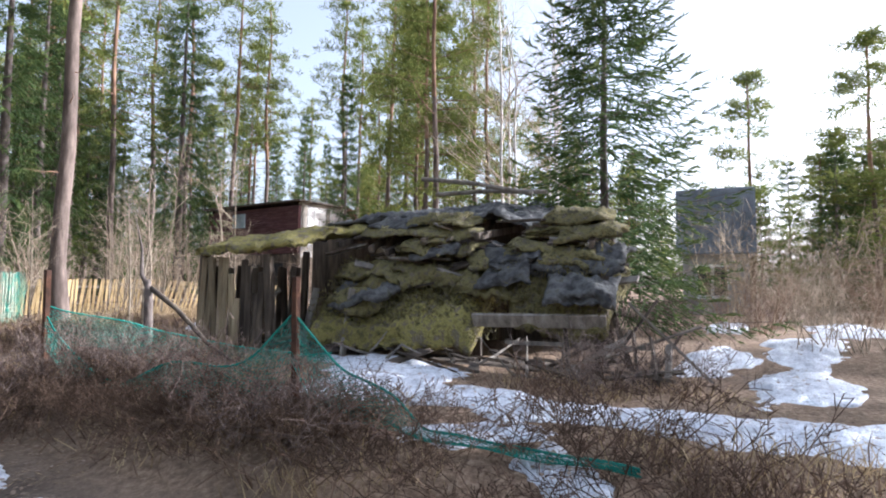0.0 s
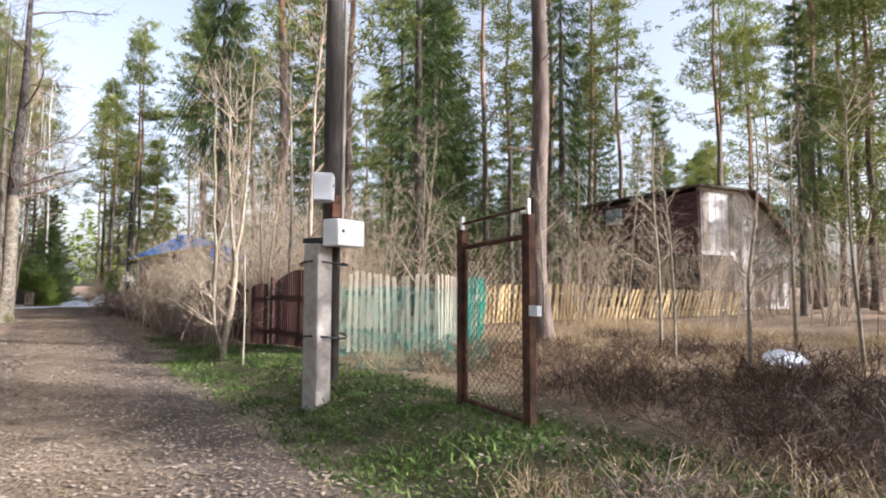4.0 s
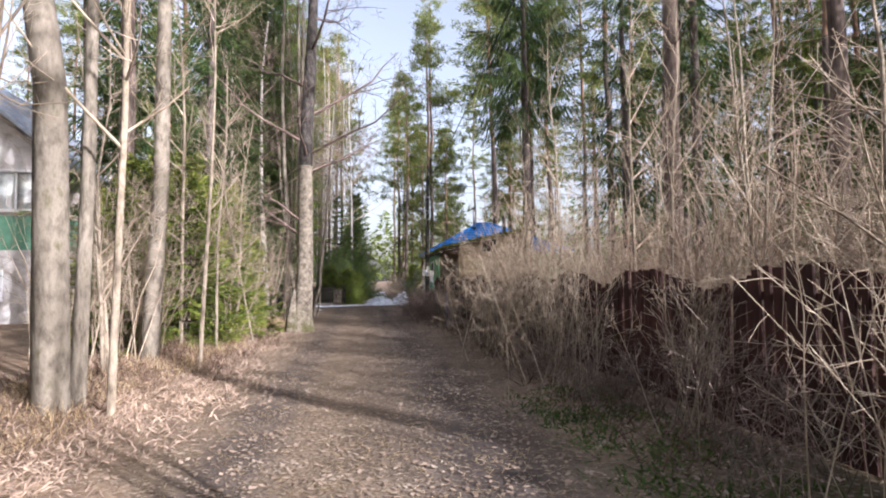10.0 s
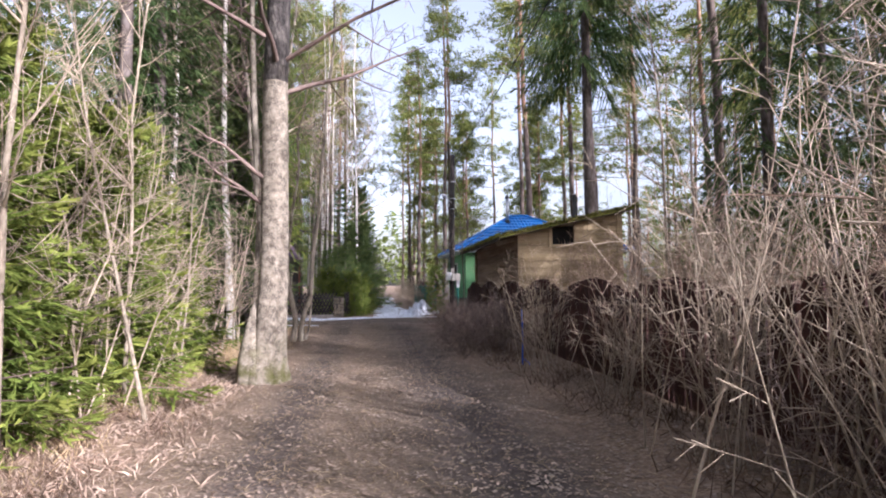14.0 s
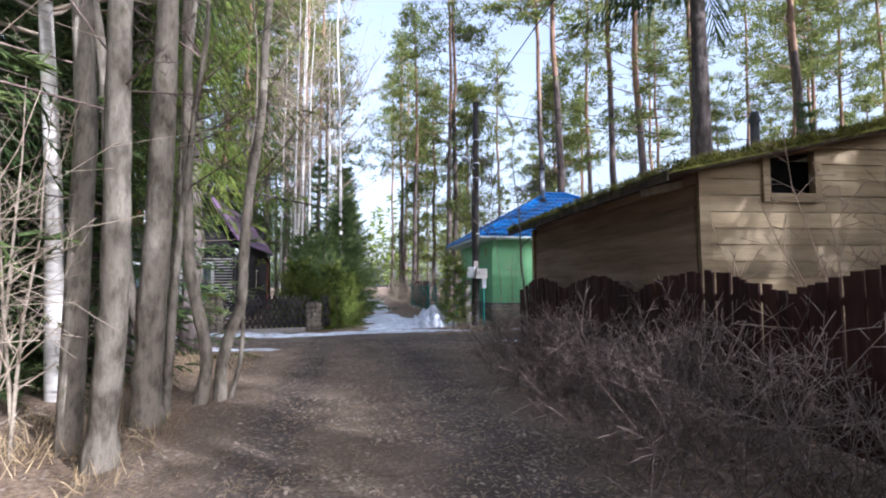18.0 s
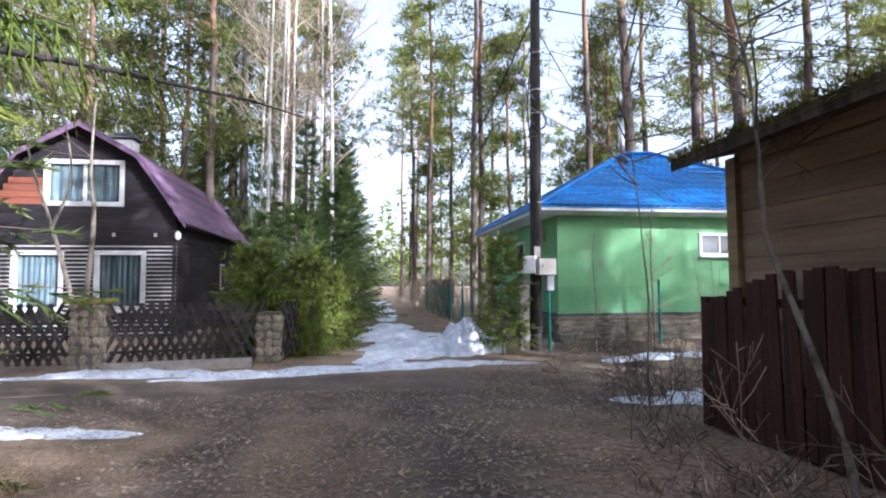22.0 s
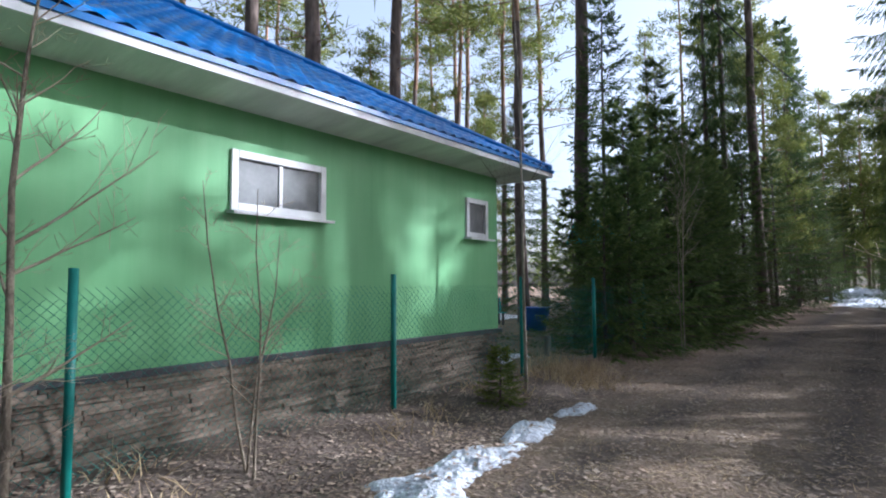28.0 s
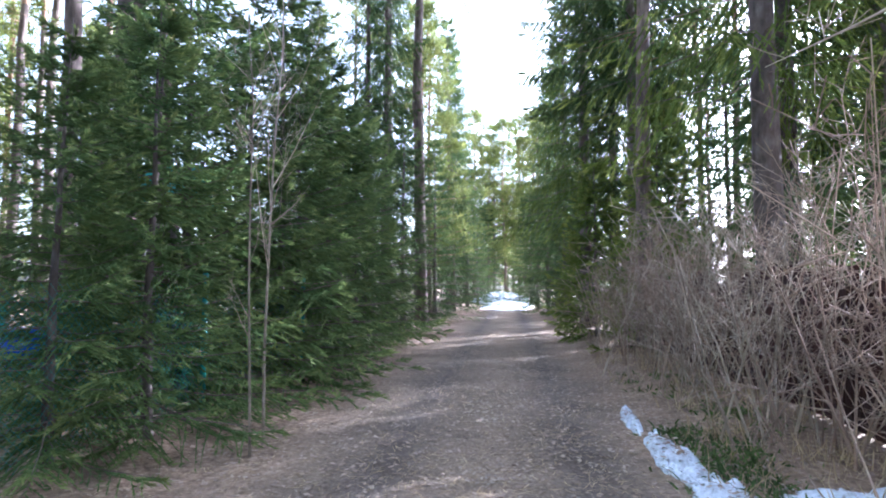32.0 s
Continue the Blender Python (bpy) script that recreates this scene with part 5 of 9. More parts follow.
bent_alder(4.25, 33.62, [([(0.0, 0, -0.1), (-0.04, 0.0, 0.5), (0.02, 0.02, 1.2), (-0.05, 0, 1.8), (-0.12, 0, 2.6)], 0.012, 1.4)], "thin bare sapling at the end of the brown fence", 8)
BUSH_DARK[1].put(4.5, 33.9, 0.9, 40, 0.6)

# right side of the main track
forked_alder()
ALDER[3].put(3.9, 4.15, 0.85, 300, 0.58, "slim bare sapling by the brown gate")
ALDER[0].put(4.9, 7.9, 0.8, 0, 0.7)
ALDER_MANY[2].put(4.9, 9.6, 0.85, 0)
ALDER_MANY[1].put(5.6, 12.0, 0.8, 0)
PINE[2].put(8.2, 18.1, 1.0, 40, 1.35, "stout pine trunk behind the brown fence")
PINE[0].put(9.6, 15.0, 1.0, 40)
SPRUCE_HIGH[0].put(9.47, 33.6, 1.0, 80, 1.0, "great grey-trunked spruce whose dark boughs hang over the shed")
# spruces added towards the sun to shade the left verge and dark house
for k, (x, y) in enumerate([(15.0, 17.6), (19.6, 14.0), (16.8, 19.6), (11.6, 13.4)]):
    SPRUCE_TALL[k % 3].put(x, y, 0.95, k * 67, 1.15)
SPRUCE_TALL[2].put(15.0, 28.6, 0.95, 77)
PINE[3].put(12.0, 29.5, 1.0, 170)
SPRUCE_TALL[1].put(11.0, 26.0, 1.0, 170)

# lane and houses
for k, (x, y, s) in enumerate([(-0.05, 41.4, 0.6), (-0.4, 42.3, 0.68), (0.15, 43.6, 0.66), (-0.85, 41.2, 0.55), (-1.0, 43.0, 0.66), (0.5, 47.5, 0.9), (0.4, 50.5, 1.2), (0.6, 53.0, 1.2), (-0.45, 40.4, 0.42), (0.35, 45.6, 0.7)]):
    SPRUCE_NEAR[k % 3].put(x, y, s, k * 70, s * 1.15, "thick young spruce at the edge of the snowy lane")
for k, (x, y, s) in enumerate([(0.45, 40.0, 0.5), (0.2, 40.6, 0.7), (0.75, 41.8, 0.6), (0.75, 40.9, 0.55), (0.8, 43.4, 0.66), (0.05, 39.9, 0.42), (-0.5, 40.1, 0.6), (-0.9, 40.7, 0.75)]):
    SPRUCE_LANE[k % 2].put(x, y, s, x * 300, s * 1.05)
SPRUCE_SMALL[0].put(4.2, 39.25, 1.0, 20, 0.78, "small bright spruce beside the utility pole")
for k, (x, y, s) in enumerate([(0.4, 55.0, 1.0), (0.3, 58, 1.1), (0.6, 62, 1.2), (0.5, 68, 1.3), (-0.8, 52.0, 1.0)]):
    SPRUCE_MID[k % 2].put(x, y, s * 0.9, k * 50)
for x, y, f in [(0.6, 48.6, 1.2), (-1.2, 50.5, 1.1), (-0.6, 54.5, 1.3), (-1.8, 47.5, 1.0), (-2.2, 52.5, 1.2), (0.2, 57.0, 1.2), (-2.8, 57.0, 1.1), (-1.6, 49.0, 1.0), (-3.2, 54.5, 1.1)]:
    rnd.choice(BIRCH).put(x, y, rnd.uniform(1.2, 1.5), rnd.uniform(0, 360), f)
for k, (x, y, s) in enumerate([(-6.0, 53.0, 1.15), (-9.5, 52.5, 1.2), (-12.5, 51.0, 1.1), (-4.0, 55.5, 1.2), (-8.0, 57.0, 1.3), (-11.5, 56.5, 1.3), (-14.5, 47.0, 1.1), (-13.8, 43.5, 1.0)]):
    (PINE_FULL + SPRUCE_TALL)[k % 5 % 4].put(x, y, s, k * 61, s * 1.1)
for k, (x, y) in enumerate([(-2.6, 59.5), (-5.2, 58.5), (-1.4, 61.0), (-3.8, 63), (-1.9, 55.8), (-4.6, 51.6), (-7.2, 60.5), (-10, 61), (-0.9, 65), (-2.5, 68)]):
    PINE[k % 4].put(x, y, 1.05, k * 77, 1.1)
PINE[0].put(6.8, 54.3, 1.15, 10, 1.0)
PINE[1].put(7.3, 54.8, 1.15, 200, 1.0)
PINE[2].put(11.3, 47.6, 1.05, 0, 1.35)
PINE[3].put(14.4, 48.0, 1.05, 90, 1.2)
PINE[0].put(15.4, 47.2, 1.05, 190, 1.5)
PINE[1].put(23.3, 45.7, 1.0, 80, 1.2)
PINE[2].put(19.9, 42.0, 1.0, 20, 1.2)
PINE[3].put(18.0, 46.5, 1.0, 20, 1.2)
PINE[1].put(28.0, 68.0, 1.1, 20, 1.2)
PINE[3].put(13.0, 55.0, 1.1, 120, 1.2)
PINE[0].put(17.0, 57.0, 1.1, 220, 1.2)
PINE_FULL[0].put(9.5, 62.0, 1.1, 80)
PINE_FULL[1].put(7.5, 66.0, 1.2, 80)
PINE_FULL[1].put(15.5, 60.0, 1.1, 80)
for k, (x, y) in enumerate([(5.6, 62), (5.4, 70), (6.4, 78), (5.8, 88), (7.0, 72)]):
    (PINE + PINE_FULL)[k % 6].put(x, y, 1.05, k * 77, 1.1)
for k in range(8):
    BUSH[k % 3].put(4.75, 50.5 + k * 3.2, 0.75, k * 50, 0.7)

# side track
for k, (x, y, s) in enumerate([(16.7, 40.15, 0.62), (17.5, 39.95, 0.7), (18.3, 40.5, 0.8), (19.0, 40.6, 1.05), (20.0, 40.3, 0.95), (18.9, 41.8, 0.7), (20.8, 40.2, 1.15), (21.8, 40.4, 1.0), (23.2, 40.3, 1.1), (24.6, 40.5, 1.0), (26.2, 40.6, 1.1), (27.8, 40.6, 1.0)]):
    SPRUCE_NEAR[k % 3].put(x, y, s, 40 + k * 77, s * 0.95, "dense dark green spruce hedging the dirt track")
SPRUCE_MID[1].put(19.4, 41.2, 0.95, 33, 0.72, "tall slender spruce rising above the hedge")
ALDER[2].put(17.75, 39.05, 0.55, 20, 0.26, "thin grey sapling in front of the spruces")
ALDER[0].put(17.4, 39.0, 0.4, 120, 0.22)
SPRUCE_LIT[0].put(12.15, 39.55, 0.2, 30, 0.3, "knee-high green spruce seedling by the wire fence")
ASPEN[1].put(12.98, 39.69, 0.45, 60, 0.2, "slim bare sapling at the green wire fence")
ALDER[3].put(7.5, 39.4, 0.42, 0, 0.4, "broken-topped bare sapling at the green house")
ALDER[1].put(7.38, 39.3, 0.2, 200, 0.3)
ALDER[0].put(6.2, 39.4, 0.28, 0, 0.35)
ALDER_MANY[0].put(9.0, 39.6, 0.3, 0)
for k, (x, y, s) in enumerate([(30.5, 41.5, 1.0), (31.2, 41.0, 1.05), (34.0, 41.5, 1.1)]):
    SPRUCE_TALL[k % 3].put(x, y, s, k * 99, s * 0.7)
PINE[3].put(31.8, 39.9, 1.1, 0, 1.2)
PINE[2].put(24.9, 34.2, 0.9, 0, 1.0, "pine trunk rising from the bushes by the track")
for k, (x, y, s) in enumerate([(23.6, 32.0, 0.95), (28.8, 33.4, 1.0), (33.5, 33.2, 1.0), (38.0, 33.5, 0.95), (43, 34, 1.0)]):
    SPRUCE_TALL[k % 3].put(x, y, s, k * 131, s * 1.1)
for k, (x, y, q) in enumerate([(22.2, 31.2, 0.7), (27.4, 31.6, 0.8), (31.0, 32.6, 0.8), (35.5, 33.6, 0.8), (39.5, 33.8, 0.9), (36.5, 34.7, 0.6), (42, 35.0, 0.7), (48, 35.2, 0.8), (55, 35.4, 0.9), (62, 35.6, 1.0), (30.0, 40.2, 0.7), (36, 40.0, 0.8), (43, 39.9, 0.8), (50, 39.7, 0.9), (58, 39.5, 1.0), (66, 38.9, 1.0)]):
    SPRUCE_MID[k % 2].put(x, y, q, k * 77, q * 1.1)
SPRUCE_BOUGH[0].put(21.6, 33.2, 1.0, 10, 1.15)
SPRUCE_HIGH[1].put(27.2, 33.9, 0.64, 10, 0.82)
for k, (x, y) in enumerate([(29.0, 28.8), (36.5, 30.5)]):
    SPRUCE_MID[k % 2].put(x, y, 0.85 + 0.05 * (k % 4), k * 53, 1.1)
SPRUCE_LIT[1].put(25.0, 33.9, 1.6, 50, 1.2)
SPRUCE_BOUGH[1].put(23.4, 30.6, 0.95, 70, 1.05, "old spruce whose boughs hang over the brown fence")
SPRUCE_BOUGH[0].put(30.6, 34.6, 0.9, 140, 1.15, "old spruce whose boughs reach over the dirt track")
SPRUCE_MID[1].put(27.0, 28.4, 0.95, 20, 1.1)
SPRUCE_MID[0].put(33.0, 28.0, 1.0, 120, 1.1)
SPRUCE_LIT[0].put(27.5, 34.8, 1.35, 70, 1.1)
SPRUCE_LIT[1].put(33.0, 34.6, 0.9, 10)
for k, (x, y) in enumerate([(48, 34), (52, 33.5), (57, 34), (63, 34.5), (69, 35.5), (46, 40.5), (50, 40.8), (55, 41), (60, 41.5), (66, 41), (72, 38.5), (74, 36.5), (76, 40), (38, 40.8), (41.5, 41)]):
    (SPRUCE_TALL + PINE_FULL)[k % 5].put(x, y, 0.9 + 0.05 * (k % 4), k * 97)
for k, (x, y) in enumerate([(69, 34.6), (70, 36.0), (71, 37.4), (72.5, 38.9), (68, 40.4), (66, 33.6)]):
    PINE_FULL[k % 2].put(x, y, 1.25, k * 61)
for k in range(14):
    (SPRUCE_MID + PINE_FULL)[k % 4].put(79 + 3 * (k % 3), 27 + k * 1.7, 0.9, k * 71)
for k, (x, y, q) in enumerate([(22.0, 27.0, 0.9), (25.5, 24.0, 1.0), (28.5, 20.0, 1.0), (19.5, 26.0, 0.9), (24.0, 19.0, 1.0), (33, 21, 1.0)]):
    PINE[k % 4].put(x, y, q, k * 83, q * 1.15)


def leaning_alder():
    """A bare stem leaning far out over the track's edge."""
    ob = thing("alder_tree", (14.75, 33.75, ground_z(14.75, 33.75)), "bare grey stem leaning out over the snow", "alder", G_BARE)
    rng = np.random.default_rng(91)
    path = np.array([(0, 0, -0.1), (0.2, 0.25, 0.6), (0.45, 0.6, 1.3), (0.85, 1.0, 2.1), (1.4, 1.7, 3.2), (1.75, 2.1, 3.6)])
    v, f = tubes(path[None], np.array([[0.034, 0.03, 0.026, 0.022, 0.014, 0.006]]), 8)
    part("stem", arrays_mesh("stem", v, f, M["grey_bark"], True), None, ob)
    twigs = []
    for k in range(16):
        q = rng.uniform(1, 4.9)
        i = int(q)
        bare_paths(rng, path[i] + (path[i + 1] - path[i]) * (q - i), unit(np.array([0.5, 0.6, 0.5]) + rng.normal(0, 0.7, 3)), rng.uniform(0.4, 1.3), 0.012, 2, twigs, 5, 0.6, 0.1, 0.12)
    v, f = fine_tubes(twigs, 0.003)
    tagged(part("branchwork", arrays_mesh("branchwork", v, f, M["twig"]), None, ob), kind="stuff")


leaning_alder()
for k in range(12):
    x = 14.2 + k * 1.0
    rnd.choice(BUSH_RED + BUSH[:2]).put(x, 34.5 + rnd.uniform(-0.35, 0.25), rnd.uniform(0.75, 1.15) if k > 2 else 0.6, rnd.uniform(0, 360), rnd.uniform(0.8, 1.0))
ALDER_MANY[1].put(14.8, 33.9, 0.7, 10, tilt=(0, -14), label="leaning bare stems over the snow")

# bushes along the brown fence
for k in range(16):
    y = 8.6 + k * 1.1
    rnd.choice(BUSH + BUSH_RED).put(4.95 + rnd.uniform(-0.1, 0.9), y, rnd.uniform(0.85, 1.3), rnd.uniform(0, 360), rnd.uniform(0.9, 1.15))
for k in range(15):
    y = 8.4 + k * 0.6 if k < 8 else 13.5 + (k - 8) * 1.5
    rnd.choice(THICKET).put(5.6 + rnd.uniform(-0.4, 2.6), y, rnd.uniform(0.6, 0.82) if k < 8 else rnd.uniform(0.42, 0.58), rnd.uniform(0, 360))
for x, y in [(5.2, 13.2), (5.6, 15.0), (5.0, 16.8), (6.2, 18.4), (5.3, 20.2), (5.9, 22.0), (6.8, 14.2), (7.2, 17.0)]:
    rnd.choice(ALDER).put(x, y, rnd.uniform(0.5, 0.85), rnd.uniform(0, 360), rnd.uniform(0.35, 0.55))
for k in range(7):
    y = 8.6 + k * 2.2
    rnd.choice(BUSH if k < 9 else BUSH_RED).put(3.75 + rnd.uniform(-0.15, 0.2), y, rnd.uniform(0.6, 0.9), rnd.uniform(0, 360), rnd.uniform(0.5, 0.7))
for k in range(3):
    rnd.choice(BUSH).put(3.85 + rnd.uniform(-0.2, 0.3), 14.5 + k * 1.1, rnd.uniform(0.85, 1.05), rnd.uniform(0, 360), rnd.uniform(0.75, 0.9))
for k in range(4):
    y = 9.6 + k * 2.2
    rnd.choice(BUSH_DARK).put(3.7 + rnd.uniform(-0.2, 0.2), y, rnd.uniform(0.6, 0.95), rnd.uniform(0, 360), rnd.uniform(0.55, 0.75))
for k in range(10):
    y = 24.2 + k * 0.6
    BUSH_DARK[k % 3].put((3.65 if y < 29.5 else 4.0) + rnd.uniform(-0.4, 0.3), y, rnd.uniform(0.8, 1.1), k * 50, rnd.uniform(0.75, 0.95))
for x, y in [(-2.6, 12.6), (-2.9, 16.8), (-2.6, 20.6), (-2.4, 24.8), (-3.2, 13.7), (-3.6, 17.4)]:
    rnd.choice(BUSH).put(x, y, rnd.uniform(0.7, 1.0), rnd.uniform(0, 360))
# brush round the ruined hut and behind the gate
for x, y in [(3.7, -6.6), (4.3, -5.0), (3.5, -8.2), (4.4, -3.2), (4.9, -1.6), (3.3, -9.8), (5.6, -2.6), (5.2, -4.0), (3.6, -5.4), (4.5, -9.2), (3.9, -7.6), (4.6, -6.2), (5.9, 0.6), (6.9, 1.6), (7.6, -0.6), (6.4, -0.9), (6.0, 2.2), (5.4, -0.4)]:
    if not on_snow(x, y):
        rnd.choice(BRUSH).put(x, y, rnd.uniform(0.6, 0.95), rnd.uniform(0, 360), rnd.uniform(0.7, 1.0))
for x, y in [(3.6, -7.2), (4.6, -4.4), (3.5, -9.0), (5.1, -2.9), (6.3, -8.9), (7.2, -9.4), (4.0, -6.0)]:
    if not on_snow(x, y):
        rnd.choice(BUSH_DARK).put(x, y, rnd.uniform(0.5, 0.7), rnd.uniform(0, 360), 0.7)
for k in range(20):
    x, y = rnd.uniform(2.9, 4.1), rnd.uniform(-9.6, -2.2)
    if not on_snow(x, y):
        (BRUSH + BUSH_DARK[:1])[k % 4].put(x, y, rnd.uniform(0.45, 0.7), rnd.uniform(0, 360), rnd.uniform(0.6, 0.9))
for x, y in [(7.5, -0.2), (8.2, 1.2), (9.5, 2.3), (7.0, 2.6), (10.5, 0.6), (9.0, -0.8), (11.5, 4.5)]:
    rnd.choice(ALDER).put(x, y, rnd.uniform(0.35, 0.6), rnd.uniform(0, 360), rnd.uniform(0.3, 0.5))
for x, y in [(7.6, 7.2), (9.0, 8.0), (10.5, 8.6), (12.0, 9.6), (13.5, 10.0), (8.2, 9.4), (15.5, 12.0), (11.0, 11.0), (6.8, 8.6), (14.0, 7.5)]:
    rnd.choice(BUSH + ALDER_MANY).put(x, y, rnd.uniform(0.7, 1.3) if rnd.random() < 0.6 else 0.6, rnd.uniform(0, 360))
for x, y in [(13.5, -10.6), (16.0, -12.0), (18.5, -13.5), (15.0, -14.0)]:
    rnd.choice(ALDER_MANY + BUSH).put(x, y, rnd.uniform(0.8, 1.1), rnd.uniform(0, 360))


# the wood behind
def clear(x, y):
    """True where no house, track or open yard stands."""
    if -2.8 < x < 4.6 and y < 112 or 35 - 2 < y < 39.6 and x > -3:
        return False
    for x0, y0, x1, y1 in ((5, 25, 10, 35), (4, 39, 24, 49), (-12, 37.5, 0.4, 58), (5, -14, 21, 4), (19, 9, 34, 17), (-20, 20, -7.5, 31), (-60, 35, -2, 41)):
        if x0 < x < x1 and y0 < y < y1:
            return False
    return True


def scatter(n, x0, y0, x1, y1, kinds, gap, lo=0.85, hi=1.15, also=None):
    spots, tries = [], 0
    while len(spots) < n and tries < n * 40:
        tries += 1
        x, y = rnd.uniform(x0, x1), rnd.uniform(y0, y1)
        if clear(x, y) and (also is None or also(x, y)) and all((x - a) ** 2 + (y - b) ** 2 > gap * gap for a, b in spots):
            spots.append((x, y))
    wood(kinds, spots, lo, hi)


MIX = PINE + SPRUCE_TALL[:2] + PINE_FULL
scatter(9, 19, 6, 45, 30, PINE, 4.6)
scatter(36, -34, 4, -5.5, 36, MIX + SPRUCE_TALL, 3.0)
scatter(9, -9, 12, -3.4, 34, BIRCH + PINE, 2.0)
scatter(28, -30, 44, -2, 95, MIX, 3.6)
scatter(14, 7, 51, 50, 100, PINE + PINE_FULL, 4.2)
scatter(14, 24, 43, 60, 60, PINE + SPRUCE_MID, 3.8)
scatter(8, 40, 8, 70, 26, PINE + PINE_FULL, 5.0)
scatter(10, 1, 100, 4.4, 112, PINE_FULL, 1.0)
scatter(7, 25, 49.5, 38, 61, PINE + PINE_FULL, 2.6)
scatter(14, 55, -4, 85, 14, PINE_FULL, 4.0)
scatter(12, 40, -45, 85, -8, PINE_FULL + SPRUCE_MID, 6.0, 0.6, 0.9)


def far_woods():
    """Trees beyond counting, round the whole horizon."""
    rng = np.random.default_rng(3)
    bits = []
    for k in range(620):
        a = rng.uniform(0, math.tau)
        r = rng.uniform(95, 190)
        x, y = 5 + r * math.cos(a), 25 + r * math.sin(a)
        h = rng.uniform(11, 20) * (0.6 if 5.2 < a < 6.1 else 1.0)
        n = 90
        t = rng.uniform(0.12, 1, n)
        w = (1.08 - t) * h * 0.17
        az = rng.uniform(0, math.tau, n)
        q = rng.uniform(0.15, 1, n) ** 0.6
        p = np.stack([x + np.cos(az) * w * q, y + np.sin(az) * w * q, t * h], 1)
        way = unit(np.stack([np.cos(az), np.sin(az), rng.uniform(-0.5, 0.5, n)], 1))
        bits.append(needles(p, way, rng.uniform(0.7, 1.6, n), rng.uniform(0.4, 0.9, n), rng))
    v, f = joined(bits)
    tagged(new("far_woods", arrays_mesh("far_woods", v, f, M["pine"])), "distant conifer wood round the horizon", "wood", kind="stuff")


far_woods()

# ---- buildings ----
def window(name, parent, x0, x1, z0, z1, y, depth=0.1, frame_w=0.07, mullion=True, curtain=None, sill=True, mat="white_trim", proud=0.03, screen=False):
    """A framed window in a wall that faces -y at y, backed by a dark sheet for the room's shade."""
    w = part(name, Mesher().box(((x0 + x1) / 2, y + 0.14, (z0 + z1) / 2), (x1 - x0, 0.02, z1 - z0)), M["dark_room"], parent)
    fr = Mesher()
    cx, cz = (x0 + x1) / 2, (z0 + z1) / 2
    for s in (-1, 1):
        fr.box((cx + s * ((x1 - x0) / 2 - frame_w / 2), y - proud + depth / 2, cz), (frame_w, depth, z1 - z0))
        fr.box((cx, y - proud + depth / 2 + 0.002, cz + s * ((z1 - z0) / 2 - frame_w / 2)), (x1 - x0 - 2 * frame_w, depth, frame_w))
    if mullion:
        fr.box((cx, y - proud + depth / 2 + 0.01, cz), (frame_w * 0.6, depth * 0.7, z1 - z0 - 2 * frame_w))
    part("window_frame", fr, M[mat], w, bevel=0.006)
    if mullion:
        for s in (-1, 1):
            pw = (x1 - x0) / 2 - frame_w * 1.3
            p = part("pane", Mesher().box((cx + s * (pw / 2 + frame_w * 0.3), y + 0.03, cz), (pw, 0.006, z1 - z0 - 2 * frame_w)), M["glass"], w)
            p.visible_shadow = False
    else:
        p = part("pane", Mesher().box((cx, y + 0.03, cz), (x1 - x0 - 2 * frame_w, 0.006, z1 - z0 - 2 * frame_w)), M["glass"], w)
        p.visible_shadow = False
    # opaque grey sheet added before the glass, against white sky glare
    if screen:
        part("insect_screen", Mesher().box((cx, y + 0.012, cz), (x1 - x0 - 2 * frame_w, 0.003, z1 - z0 - 2 * frame_w)), M["screen"], w, "grey insect screen")
    if sill:
        part("window_sill", Mesher().box((cx, y - 0.06, z0 - 0.02), (x1 - x0 + 0.06, 0.14, 0.025), (6, 0, 0)), M[mat], w)
    if curtain:
        c = Mesher()
        n = 40
        top = [(x0 + 0.06 + (x1 - x0 - 0.12) * i / n, y + 0.085 + 0.018 * math.sin(i * 1.35), z1 - 0.06) for i in range(n + 1)]
        bot = [(a, b, z0 + 0.06) for a, b, _ in top]
        c.add(top + bot, [(i, i + 1, n + 2 + i, n + 1 + i) for i in range(n)])
        part("curtain", c, M[curtain], w)
    return w


def wall_with_holes(mb, x0, x1, z0, z1, y0, y1, holes):
    """One connected wall slab between y0 and y1 with rectangular openings through it."""
    xs = sorted({x0, x1, *[h[0] for h in holes], *[h[1] for h in holes]})
    zs = sorted({z0, z1, *[h[2] for h in holes], *[h[3] for h in holes]})
    nx, nz = len(xs), len(zs)
    solid = lambda i, j: 0 <= i < nx - 1 and 0 <= j < nz - 1 and not any(h[0] <= xs[i] and h[1] >= xs[i + 1] and h[2] <= zs[j] and h[3] >= zs[j + 1] for h in holes)
    verts = [(x, y, z) for y in (y0, y1) for z in zs for x in xs]
    at = lambda i, j, k: k * nx * nz + j * nx + i
    faces = []
    for i in range(nx - 1):
        for j in range(nz - 1):
            if not solid(i, j):
                continue
            faces += [(at(i, j, 0), at(i + 1, j, 0), at(i + 1, j + 1, 0), at(i, j + 1, 0)), (at(i, j, 1), at(i, j + 1, 1), at(i + 1, j + 1, 1), at(i + 1, j, 1))]
            for di, dj, p, q in ((-1, 0, (i, j), (i, j + 1)), (1, 0, (i + 1, j), (i + 1, j + 1)), (0, -1, (i, j), (i + 1, j)), (0, 1, (i, j + 1), (i + 1, j + 1))):
                if not solid(i + di, j + dj):
                    faces.append((at(*p, 0), at(*q, 0), at(*q, 1), at(*p, 1)))
    return mb.add(verts, faces)


